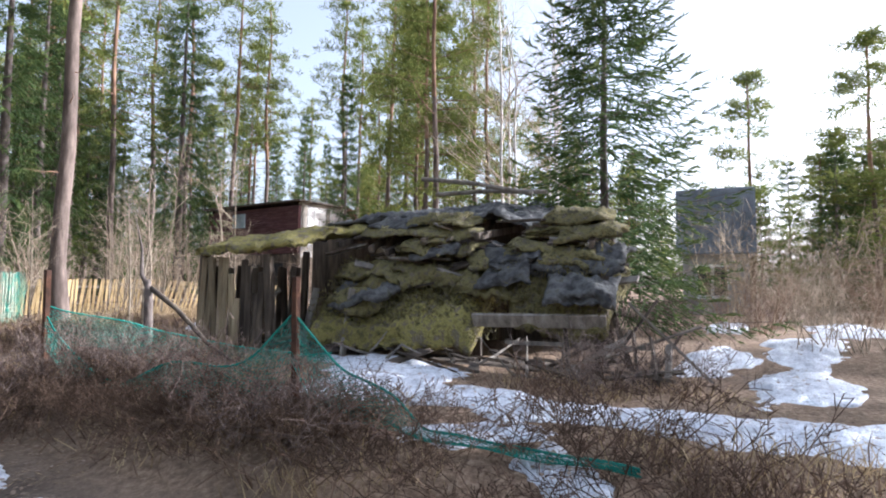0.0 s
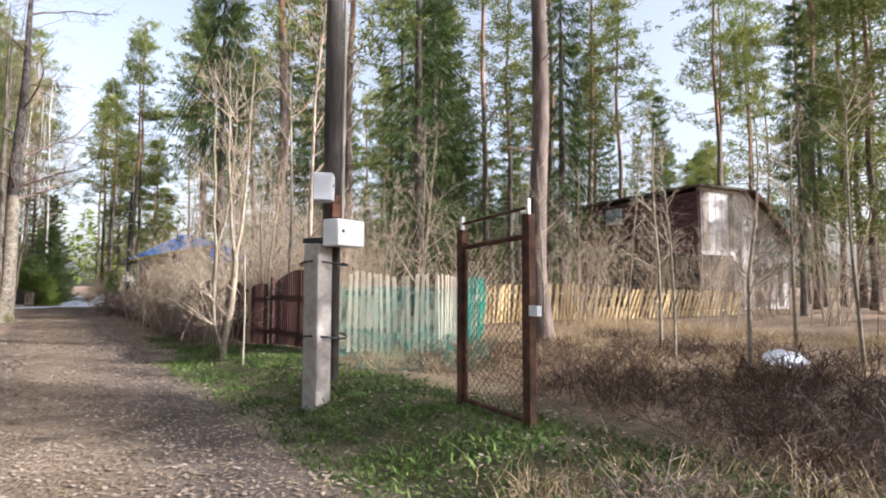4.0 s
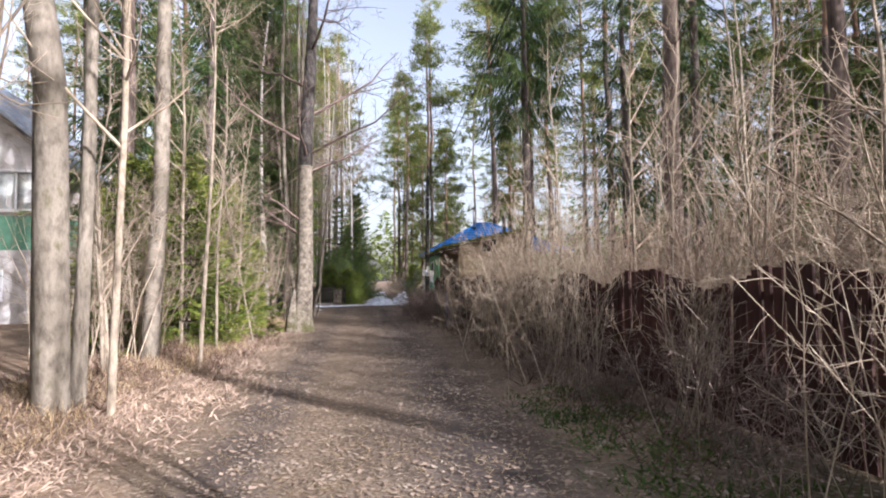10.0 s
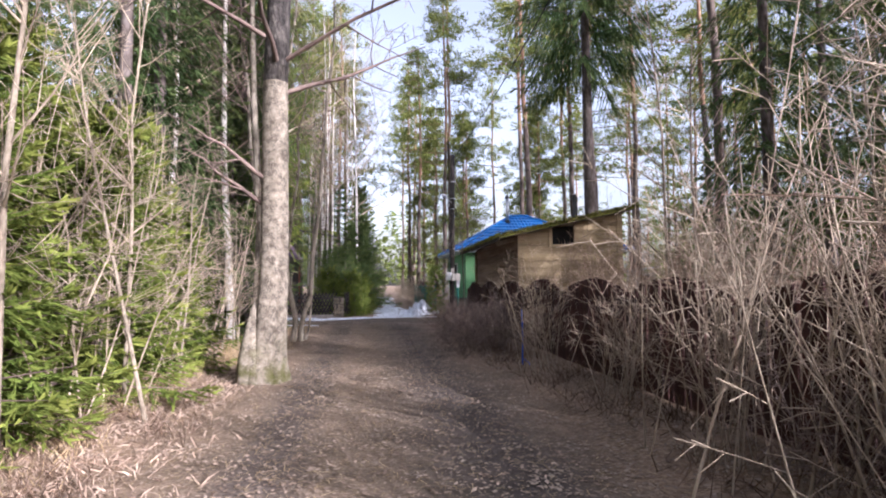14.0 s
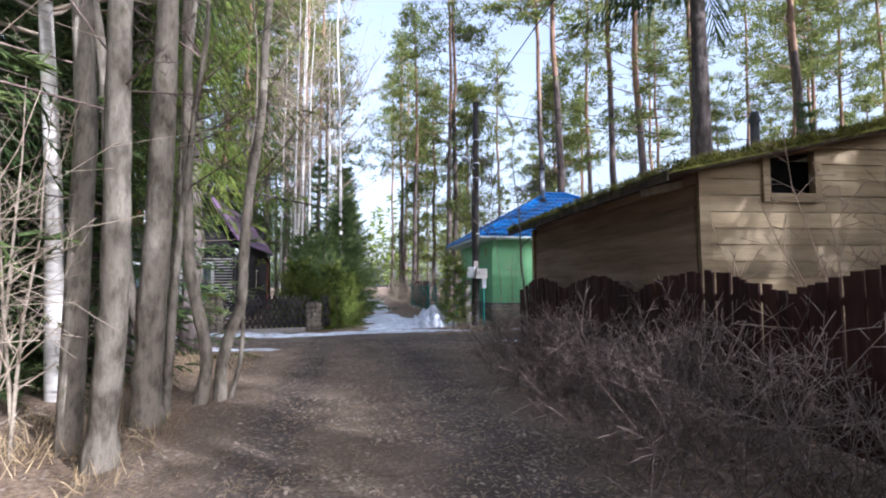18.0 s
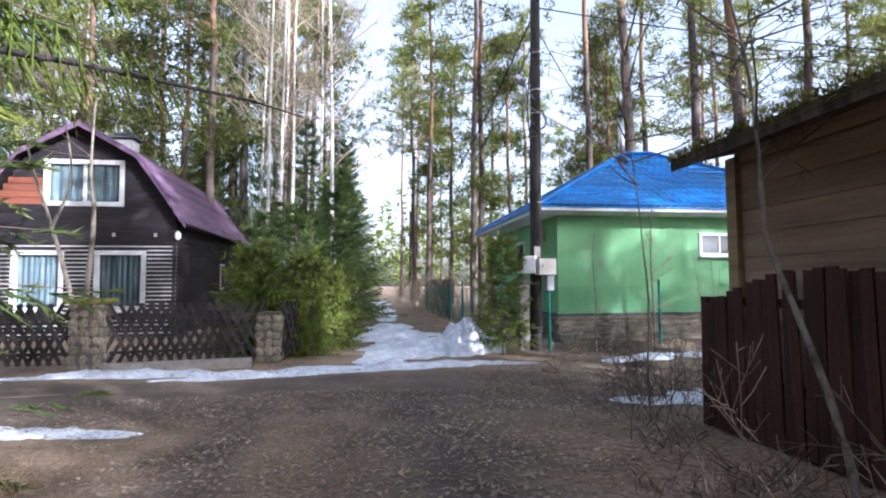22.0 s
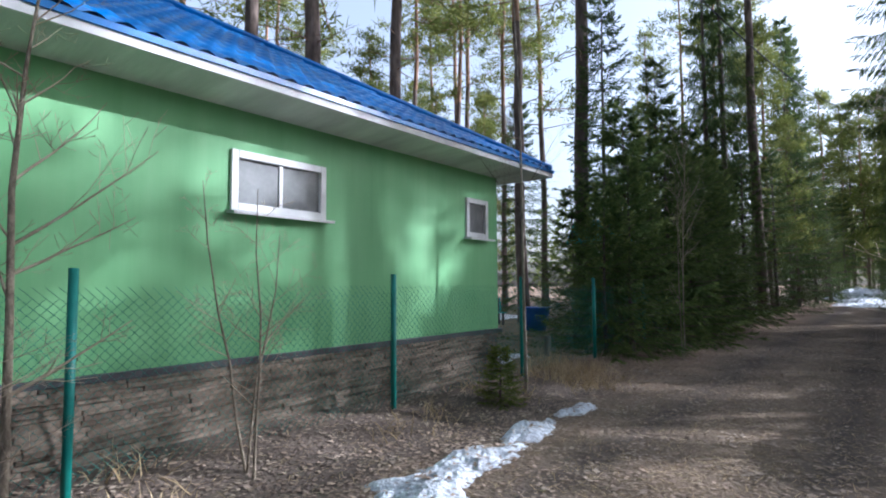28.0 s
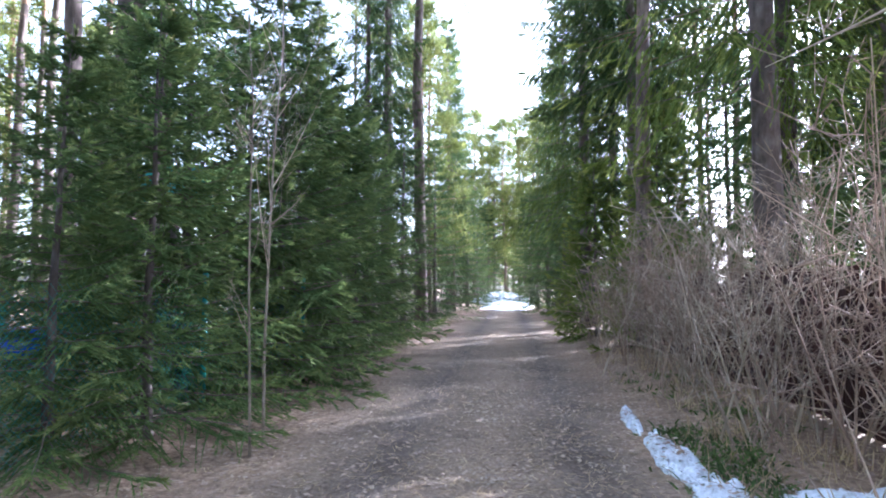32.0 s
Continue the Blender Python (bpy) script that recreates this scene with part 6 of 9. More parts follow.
def tile_face(name, a, b, c, d, parent, mat, cols_per_m=5.2, step=0.36, lift=0.028):
    """A pressed-metal tiled roof face: eave a-b, top d-c; waves across and a step at each course."""
    a, b, c, d = (Vector(p) for p in (a, b, c, d))
    nrm = (b - a).cross(d - a).normalized()
    if nrm.z < 0:
        nrm.negate()
    slope = ((d + c) / 2 - (a + b) / 2).length
    courses = max(int(slope / step), 1)
    sub = (0.0, 0.35, 0.7, 0.97)
    rows = [(k + s) / courses for k in range(courses) for s in sub] + [1.0]
    width = (b - a).length
    verts, counts = [], int(width * cols_per_m * 5)
    for t in rows:
        l, r = a.lerp(d, t), b.lerp(c, t)
        ph = (t * courses) % 1.0 if t < 1 else 1.0
        for i in range(counts + 1):
            u = i / counts
            p = l.lerp(r, u)
            x = (p - a).dot((b - a).normalized())
            verts.append(p + nrm * (lift * (1 - ph) + 0.016 * math.sin(x * cols_per_m * math.tau) + 0.01))
    n = counts + 1
    idx = np.arange((len(rows) - 1) * counts)
    q = (idx // counts) * n + idx % counts
    me = arrays_mesh(name, np.array([tuple(v) for v in verts]), np.stack([q, q + 1, q + n + 1, q + n], 1), M[mat], False)
    return part(name, me, None, parent)


def green_house():
    X0, X1, Y0, Y1, ZP, ZT = 5.84, 13.68, 40.56, 46.3, 0.73, 2.99
    h = thing("house", (0, 0, 0), "bright green panel house with blue tiled roof and stone plinth", "house")
    wins = [(9.34, 10.41, 2.06, 2.61), (12.88, 13.41, 2.05, 2.6)]
    part("wall", wall_with_holes(Mesher(), X0, X1, ZP, ZT, Y0, Y0 + 0.2, wins), M["green_wall"], h, "bright green painted front wall")
    part("wall", Mesher().box((X0 + 0.1, (Y0 + 0.2 + Y1) / 2, (ZP + ZT) / 2), (0.2, Y1 - Y0 - 0.2, ZT - ZP)), M["green_wall"], h)
    part("wall", Mesher().box((X1 - 0.1, (Y0 + 0.2 + Y1) / 2, (ZP + ZT) / 2), (0.2, Y1 - Y0 - 0.2, ZT - ZP)), M["green_wall"], h)
    part("wall", Mesher().box(((X0 + X1) / 2, Y1 - 0.1, (ZP + ZT) / 2), (X1 - X0 - 0.4, 0.2, ZT - ZP)), M["green_wall"], h)
    part("plinth", Mesher().box(((X0 + X1) / 2, (Y0 + Y1) / 2, ZP / 2 - 0.15), (X1 - X0 - 0.02, Y1 - Y0 - 0.02, ZP + 0.24)), M["mortar"], h)
    part("ledge", Mesher().box(((X0 + X1) / 2, Y0 - 0.012, ZP - 0.01), (X1 - X0 + 0.1, 0.07, 0.06)), M["dark_trim"], h, bevel=0.008)
    part("ledge", Mesher().box((X0 - 0.012, (Y0 + Y1) / 2 + 0.03, ZP - 0.01), (0.07, Y1 - Y0, 0.06)), M["dark_trim"], h, bevel=0.008)
    window("window", h, *wins[0], Y0, screen=True)
    window("window", h, *wins[1], Y0, mullion=False, screen=True)
    part("vent_board", Mesher().box((X0 - 0.012, Y0 + 0.85, 2.6), (0.04, 0.1, 0.34)), M["shed_wood"], h)
    side = Mesher().box((X0 - 0.012, 43.4, 2.15), (0.05, 0.7, 0.85))
    part("side_window", side, M["white_trim"], h)
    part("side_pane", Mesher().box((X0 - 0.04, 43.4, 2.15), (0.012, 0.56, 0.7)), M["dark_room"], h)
    # hipped roof
    e = 0.55
    E0, E1, F0, F1, ZE = X0 - e, X1 + 0.68, Y0 - e, Y1 + e, 3.13
    ra, rb = (8.95, 43.4, 5.15), (9.7, 43.4, 5.15)
    tile_face("roof", (E0, F0, ZE), (E1, F0, ZE), rb, ra, h, "blue_roof")
    tile_face("roof", (E0, F1, ZE), (E0, F0, ZE), ra, ra, h, "blue_roof")
    tile_face("roof", (E1, F0, ZE), (E1, F1, ZE), rb, rb, h, "blue_roof")
    tile_face("roof", (E1, F1, ZE), (E0, F1, ZE), ra, rb, h, "blue_roof")
    for p, q in (((E0, F0, ZE), ra), ((E1, F0, ZE), rb), (ra, rb), ((E0, F1, ZE), ra)):
        part("ridge_cap", Mesher().tube([Vector(p) + Vector((0, 0, 0.03)), Vector(q) + Vector((0, 0, 0.05))], 0.06, 8), M["blue_roof"], h)
    # soffit sloping up to the wall, and a white fascia under the tiles
    part("soffit", Mesher().add([(E0, F0, ZE - 0.1), (E1, F0, ZE - 0.1), (X1 + 0.02, Y0 - 0.003, ZT - 0.01), (X0 - 0.003, Y0 - 0.003, ZT - 0.01)], [(0, 1, 2, 3)])
         .add([(E0, F1, ZE - 0.1), (E0, F0, ZE - 0.1), (X0 - 0.003, Y0 - 0.003, ZT - 0.01), (X0 - 0.003, Y1, ZT - 0.01)], [(0, 1, 2, 3)])
         .add([(E1, F0, ZE - 0.1), (E1, F1, ZE - 0.1), (X1 + 0.003, Y1, ZT - 0.01), (X1 + 0.003, Y0, ZT - 0.01)], [(0, 1, 2, 3)]), M["soffit"], h)
    for c, size in ((((E0 + E1) / 2, F0 - 0.012, ZE - 0.075), (E1 - E0 + 0.05, 0.024, 0.07)), ((E0 - 0.012, (F0 + F1) / 2, ZE - 0.075), (0.024, F1 - F0, 0.07)), ((E1 + 0.012, (F0 + F1) / 2, ZE - 0.075), (0.024, F1 - F0, 0.07))):
        part("fascia", Mesher().box(c, size), M["white_trim"], h)
    dk = Mesher().box(((E0 + E1) / 2, F0 - 0.02, ZE - 0.018), (E1 - E0 + 0.07, 0.05, 0.05)).box((E0 - 0.02, (F0 + F1) / 2, ZE - 0.018), (0.05, F1 - F0, 0.05))
    part("roof_edge", dk, M["blue_roof"], h)
    ch = part("chimney", Mesher().tube([(8.55, 42.75, 4.6), (8.55, 42.75, 6.05)], 0.085, 14), M["steel"], h, "shiny steel stove pipe", True)
    part("chimney_cap", Mesher().tube([(8.55, 42.75, 6.03), (8.55, 42.75, 6.08), (8.55, 42.75, 6.13), (8.55, 42.75, 6.22)], [0.11, 0.13, 0.10, 0.06], 12), M["dark_trim"], ch)
    part("flashing", Mesher().tube([(8.55, 42.72, 4.62), (8.55, 42.75, 4.85)], [0.22, 0.11], 12), M["black"], ch)
    # ledge stones of the plinth, one by one
    shapes = []
    for k in range(9):
        w = 0.26 + 0.05 * k
        mb = Mesher().box((0, 0, 0), (w, 0.05, 0.033), (0, 0, 0), 0.98)
        mb.v = [(x + rnd.uniform(-0.006, 0.006), y + (rnd.uniform(-0.014, 0.012) if y < 0 else 0), z + rnd.uniform(-0.005, 0.005)) for x, y, z in mb.v]
        shapes.append((w, mb.data("stone", M["stone"])))
    for r in range(16):
        z = 0.115 + r * 0.0375
        x = X0 - rnd.uniform(0, 0.1)
        while x < X1 - 0.05:
            w, me = rnd.choice(shapes)
            if x + w > X1 + 0.03:
                break
            s = part("stone", me, None, h)
            s.location = (x + w / 2, Y0 - 0.012 + rnd.uniform(-0.012, 0.008), z)
            x += w + 0.004
        y = Y0 + 0.15
        while y < Y0 + 2.6 and r % 2 == 0:
            w, me = rnd.choice(shapes)
            s = part("stone", me, None, h)
            s.location, s.rotation_euler[2] = (X0 - 0.012, y, z), -math.pi / 2
            s.scale = (1, 1, 2.1)
            y += w + 0.004


green_house()


def shed():
    """Board shed with a lean-to roof under moss."""
    h = thing("shed", (0, 0, 0), "brown board shed with a mossy lean-to roof", "shed")
    X0, X1, Y0, Y1 = 4.78, 7.42, 26.95, 33.2

    def top(x):
        return 2.66 + (x - X0) * 0.215

    # south gable boards
    b = 0.19
    hole = (5.6, 6.2, 2.42, 2.92)
    for k in range(17):
        z = 0.12 + k * b
        zt = z + b - 0.012
        xa = X0 + 0.09
        if z > top(X0) - 0.05:
            xa = X0 + (z - 2.66) / 0.215 + 0.1
        if xa > X1 - 0.25:
            break
        segs = [(xa, X1 - 0.09)]
        if z < hole[3] and zt > hole[2]:
            segs = [(xa, hole[0]), (hole[1], X1 - 0.09)]
        for p, q in segs:
            if q - p > 0.05:
                part("board", Mesher().prism([(p, z), (q, z), (q, min(zt, top(q))), (p, min(zt, top(p)))], 1, Y0 - 0.012 + rnd.uniform(-0.003, 0.003), Y0 + 0.02), M["shed_wood"], h)
    part("gable_backing", Mesher().prism([(X0, 0), (X1, 0), (X1, hole[2]), (X0, hole[2])], 1, Y0 + 0.025, Y0 + 0.06)
         .prism([(X0, hole[2]), (hole[0], hole[2]), (hole[0], top(hole[0])), (X0, top(X0))], 1, Y0 + 0.025, Y0 + 0.06)
         .prism([(hole[1], hole[2]), (X1, hole[2]), (X1, top(X1)), (hole[1], top(hole[1]))], 1, Y0 + 0.025, Y0 + 0.06)
         .prism([(hole[0], hole[3]), (hole[1], hole[3]), (hole[1], top(hole[1])), (hole[0], top(hole[0]))], 1, Y0 + 0.025, Y0 + 0.06), M["shed_wood"], h)
    part("corner_board", Mesher().box((X0 + 0.02, Y0 - 0.012, 1.34), (0.14, 0.06, 2.68)), M["shed_wood"], h)
    part("corner_board", Mesher().box((X1 - 0.03, Y0 - 0.012, 1.6), (0.14, 0.06, 3.2)), M["shed_wood"], h)
    fr = Mesher()
    for x in (hole[0] - 0.03, hole[1] + 0.03):
        fr.box((x, Y0 - 0.02, (hole[2] + hole[3]) / 2), (0.09, 0.07, hole[3] - hole[2] + 0.2))
    for z in (hole[2] - 0.05, hole[3] + 0.05):
        fr.box(((hole[0] + hole[1]) / 2, Y0 - 0.021, z), (hole[1] - hole[0] - 0.04, 0.07, 0.1))
    part("window_frame", fr, M["shed_wood"], h)
    # dark sheet behind the opening, in place of the shade inside
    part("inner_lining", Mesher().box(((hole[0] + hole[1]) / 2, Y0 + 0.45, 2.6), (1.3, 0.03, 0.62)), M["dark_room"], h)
    # west wall, long boards
    for k in range(12):
        z = 0.12 + k * 0.218
        part("board", Mesher().box((X0 - 0.01 + rnd.uniform(-0.004, 0.004), (Y0 + Y1) / 2 + 0.03, z + 0.106), (0.03, Y1 - Y0 - 0.1, 0.212 if k < 11 else 0.17)), M["shed_side"], h)
    part("wall", Mesher().box((X0 + 0.04, (Y0 + 0.06 + Y1) / 2, 1.3), (0.05, Y1 - Y0 - 0.07, 2.6)), M["shed_wood"], h)
    part("wall", Mesher().box((X1 - 0.03, (Y0 + 0.06 + Y1) / 2, 1.58), (0.05, Y1 - Y0 - 0.07, 3.15)), M["shed_wood"], h)
    part("wall", Mesher().prism([(X0, 0), (X1, 0), (X1, top(X1)), (X0, top(X0))], 1, Y1 - 0.03, Y1 + 0.02), M["shed_wood"], h)
    part("floor", Mesher().box(((X0 + X1) / 2, (Y0 + Y1) / 2, 0.08), (X1 - X0 - 0.15, Y1 - Y0 - 0.2, 0.06)), M["old_plank"], h)
    part("corner_post", Mesher().box((X0 - 0.01, Y1 - 0.02, 1.3), (0.14, 0.14, 2.6)), M["shed_wood"], h)
    part("rafter_end", Mesher().box((4.5, 27.3, 2.52), (0.5, 0.1, 0.09), (0, -12, 0)), M["pale_wood"], h)
    # roof deck and moss
    a, c = X0 - 0.58, X1 + 0.35
    o = [(a, top(a)), (c, top(c)), (c, top(c) + 0.07), (a, top(a) + 0.07)]
    part("roof", Mesher().prism(o, 1, Y0 - 0.35, Y1 + 0.12), M["old_plank"], h)
    part("fascia", Mesher().box((a - 0.012, (Y0 + Y1 - 0.23) / 2, top(a) + 0.01), (0.02, Y1 - Y0 + 0.45, 0.12)), M["old_plank"], h)
    nx, ny = 26, 90
    verts = []
    for j in range(ny + 1):
        for i in range(nx + 1):
            x = a - 0.03 + (c - a + 0.06) * i / nx
            y = Y0 - 0.4 + (Y1 - Y0 + 0.56) * j / ny
            edge = min(i, nx - i, 2) / 2 * min(j, ny - j, 2) / 2
            verts.append((x, y + 0.05 * noise.noise((x * 3, y * 3, 1)) * (edge < 1), top(x) + 0.06 + (0.05 + 0.05 * noise.noise((x * 3, y * 3, 5)) + 0.03 * noise.noise((x * 11, y * 11, 2))) * edge - 0.04 * (edge == 0)))
    idx = np.arange(nx * ny)
    q = (idx // nx) * (nx + 1) + idx % nx
    part("moss", arrays_mesh("moss", np.array(verts), np.stack([q, q + 1, q + nx + 2, q + nx + 1], 1), M["moss"], True), None, h, "thick green moss on the roof")
    rng = np.random.default_rng(9)
    n = 9000
    side = rng.integers(0, 3, n)
    x = np.where(side == 0, a - 0.02, rng.uniform(a, c, n))
    y = np.where(side == 1, Y0 - 0.4, rng.uniform(Y0 - 0.4, Y1 + 0.14, n))
    p = np.stack([x, y, 2.66 + (x - X0) * 0.215 + 0.075 + rng.uniform(-0.03, 0.05, n)], 1)
    v, f = needles(p, unit(rng.normal(0, 0.6, (n, 3)) + np.array([0, 0, 0.7])), rng.uniform(0.03, 0.09, n), rng.uniform(0.008, 0.02, n), rng)
    part("moss_fringe", arrays_mesh("moss_fringe", v, f, M["moss"]), None, h)
    part("stove_pipe", Mesher().tube([(6.9, 28.8, 2.9), (6.9, 28.8, 3.85)], 0.07, 12).tube([(6.9, 28.8, 3.85), (6.86, 28.75, 4.0)], [0.1, 0.05], 10), M["dark_trim"], h, "dark tin stove pipe")
    h.matrix_world = pose(X0, Y0, 0, 0, 0, -1.6) @ pose(-X0, -Y0, 0)


shed()


def dark_house():
    h = thing("house", (0, 0, 0), "dark stained wooden house with purple gambrel roof and white windows", "house")
    Y0, Y1, XR, XL, XC = 45.3, 54.3, -3.78, -8.85, -6.32
    lower = [(-8.08, -6.74, 0.72, 2.42), (-5.96, -4.6, 0.72, 2.42)]
    upper = (-7.32, -5.22, 3.66, 4.98)

    def roof_z(x):
        d = abs(x - XC)
        return 3.35 + (2.72 - d) / (2.72 - 1.5) * 1.75 if d > 1.5 else 5.1 + (1.5 - d) / 1.5 * 0.85

    # front: light slats below, dark boards above
    wb = Mesher()
    wall_with_holes(wb, XL, XR, 0.0, 2.62, Y0, Y0 + 0.16, lower)
    part("wall", wb, M["house_dark"], h)
    n = 22
    for k in range(n):
        z = 0.1 + k * 0.116
        segs = [(XL, XR)]
        for a, b, c, d in lower:
            if z > c - 0.06 and z < d + 0.06:
                segs = [s for (p, q) in segs for s in ((p, min(q, a - 0.02)), (max(p, b + 0.02), q)) if s[1] - s[0] > 0.03]
        for p, q in segs:
            part("slat", Mesher().box(((p + q) / 2, Y0 - 0.014, z), (q - p, 0.028, 0.034)), M["slat_light"], h)
    pts_l = [(XL, 2.62), (upper[0], 2.62), (upper[0], roof_z(upper[0]) - 0.05), (XC - 1.5, 5.02), (XL + 0.05, 3.3)]
    pts_r = [(upper[1], 2.62), (XR, 2.62), (XR - 0.05, 3.3), (XC + 1.5, 5.02), (upper[1], roof_z(upper[1]) - 0.05)]
    for pts in (pts_l, pts_r, [(upper[0], 2.62), (upper[1], 2.62), (upper[1], upper[2]), (upper[0], upper[2])],
                [(upper[0], upper[3]), (upper[1], upper[3]), (upper[1], roof_z(upper[1]) - 0.05), (XC, 5.9), (upper[0], roof_z(upper[0]) - 0.05)]):
        part("gable_panel", Mesher().prism(pts, 1, Y0 - 0.03, Y0 + 0.13), M["house_dark"], h)
    for k in range(11):
        z = 2.75 + k * 0.19
        if z < 4.9:
            half = 2.5 if z < 3.3 else 2.5 - (z - 3.3) * 0.62
            segs = [(XC - half, XC + half)]
            if upper[2] - 0.05 < z < upper[3] + 0.05:
                segs = [(XC - half, upper[0] - 0.02), (upper[1] + 0.02, XC + half)]
            for p, q in segs:
                part("board", Mesher().box(((p + q) / 2, Y0 - 0.036, z + 0.09), (q - p, 0.012, 0.175)), M["red_board"] if (q < -7.0 and 2.9 < z < 4.3) else M["house_dark"], h)
    for a, b, c, d in lower:
        window("window", h, a, b, c, d, Y0, 0.12, 0.13, False, "curtain", mat="aged_white")
    window("window", h, *upper, Y0 - 0.03, 0.12, 0.13, True, "curtain", False, mat="aged_white")
    part("wall", Mesher().box((XR - 0.08, (Y0 + 0.16 + Y1) / 2, 1.65), (0.16, Y1 - Y0 - 0.16, 3.3)), M["house_dark"], h)
    part("wall", Mesher().box((XL + 0.08, (Y0 + 0.16 + Y1) / 2, 1.65), (0.16, Y1 - Y0 - 0.16, 3.3)), M["house_dark"], h)
    part("wall", Mesher().box((XC, Y1 - 0.08, 2.4), (XR - XL - 0.34, 0.16, 4.8)), M["house_dark"], h)
    for k in range(17):
        part("board", Mesher().box((XR + 0.004, (Y0 + Y1) / 2, 0.12 + k * 0.19), (0.014, Y1 - Y0, 0.178)), M["house_dark"], h)
    part("corner_board", Mesher().box((XR - 0.06, Y0 - 0.035, 1.6), (0.1, 0.03, 3.2)), M["house_dark"], h)
    part("side_window", Mesher().box((XR + 0.02, 50.6, 1.75), (0.05, 0.6, 0.95)), M["pale_wood"], h)
    part("side_pane", Mesher().box((XR + 0.05, 50.6, 1.75), (0.012, 0.46, 0.8)), M["dark_room"], h)
    part("red_post", Mesher().box((XR + 0.05, Y1 - 0.1, 1.5), (0.08, 0.12, 3.0)), M["red_board"], h)
    # gambrel roof, ribbed
    prof = [(XC + 2.86, 3.16), (XC + 1.52, 5.12), (XC, 5.98), (XC - 1.52, 5.12), (XC - 2.86, 3.16)]
    for (xa, za), (xb, zb) in zip(prof, prof[1:]):
        tile_face("roof", (xa, Y0 - 0.38, za), (xa, Y1 + 0.3, za), (xb, Y1 + 0.3, zb), (xb, Y0 - 0.38, zb), h, "purple_roof", 4.0, 0.4, 0.02)
    dn = [(x, z - 0.06) for x, z in prof]
    part("roof_deck", Mesher().prism([(x, z - 0.01) for x, z in prof] + dn[::-1], 1, Y0 - 0.36, Y1 + 0.28), M["house_dark"], h)
    for (xa, za), (xb, zb) in zip(prof, prof[1:]):
        part("barge_board", Mesher().prism([(xa, za + 0.03), (xb, zb + 0.03), (xb, zb - 0.13), (xa, za - 0.13)], 1, Y0 - 0.42, Y0 - 0.385), M["purple_roof"], h)
    part("chimney", Mesher().box((-6.5, 48.6, 5.85), (0.6, 0.6, 1.0)), M["block_wall"], h, "grey rendered chimney")
    part("chimney_cap", Mesher().box((-6.5, 48.6, 6.42), (0.85, 0.85, 0.06)).box((-6.5, 48.6, 6.55), (0.6, 0.6, 0.05)), M["dark_trim"], h)
    lamp = part("wall_lamp", Mesher().tube([(XR + 0.05, Y0 - 0.12, 2.72), (XR + 0.05, Y0 - 0.12, 2.78), (XR + 0.05, Y0 - 0.12, 2.9), (XR + 0.05, Y0 - 0.12, 2.98)], [0.03, 0.08, 0.085, 0.03], 12), M["white_trim"], h, "white globe wall lamp")
    part("lamp_arm", Mesher().box((XR - 0.03, Y0 - 0.08, 2.99), (0.12, 0.1, 0.04)), M["dark_trim"], lamp)
    for x in (-4.35, -5.45):
        part("wall_hook", Mesher().box((x, Y0 - 0.07, 2.86), (0.07, 0.05, 0.1)), M["slat_light"], h)
    # lower porch wing
    part("porch_wall", Mesher().box((-10.3, 46.4, 1.4), (2.8, 1.8, 2.8)), M["red_board"], h)
    tile_face("porch_roof", (-11.9, 45.1, 3.1), (-8.9, 45.1, 3.1), (-8.9, 47.6, 4.7), (-11.9, 47.6, 4.7), h, "purple_roof", 4.0, 0.4, 0.02)
    part("porch_gable", Mesher().prism([(45.2, 2.8), (47.5, 2.8), (47.5, 4.62), (45.2, 3.08)], 0, -11.8, -8.92), M["red_board"], h)


dark_house()


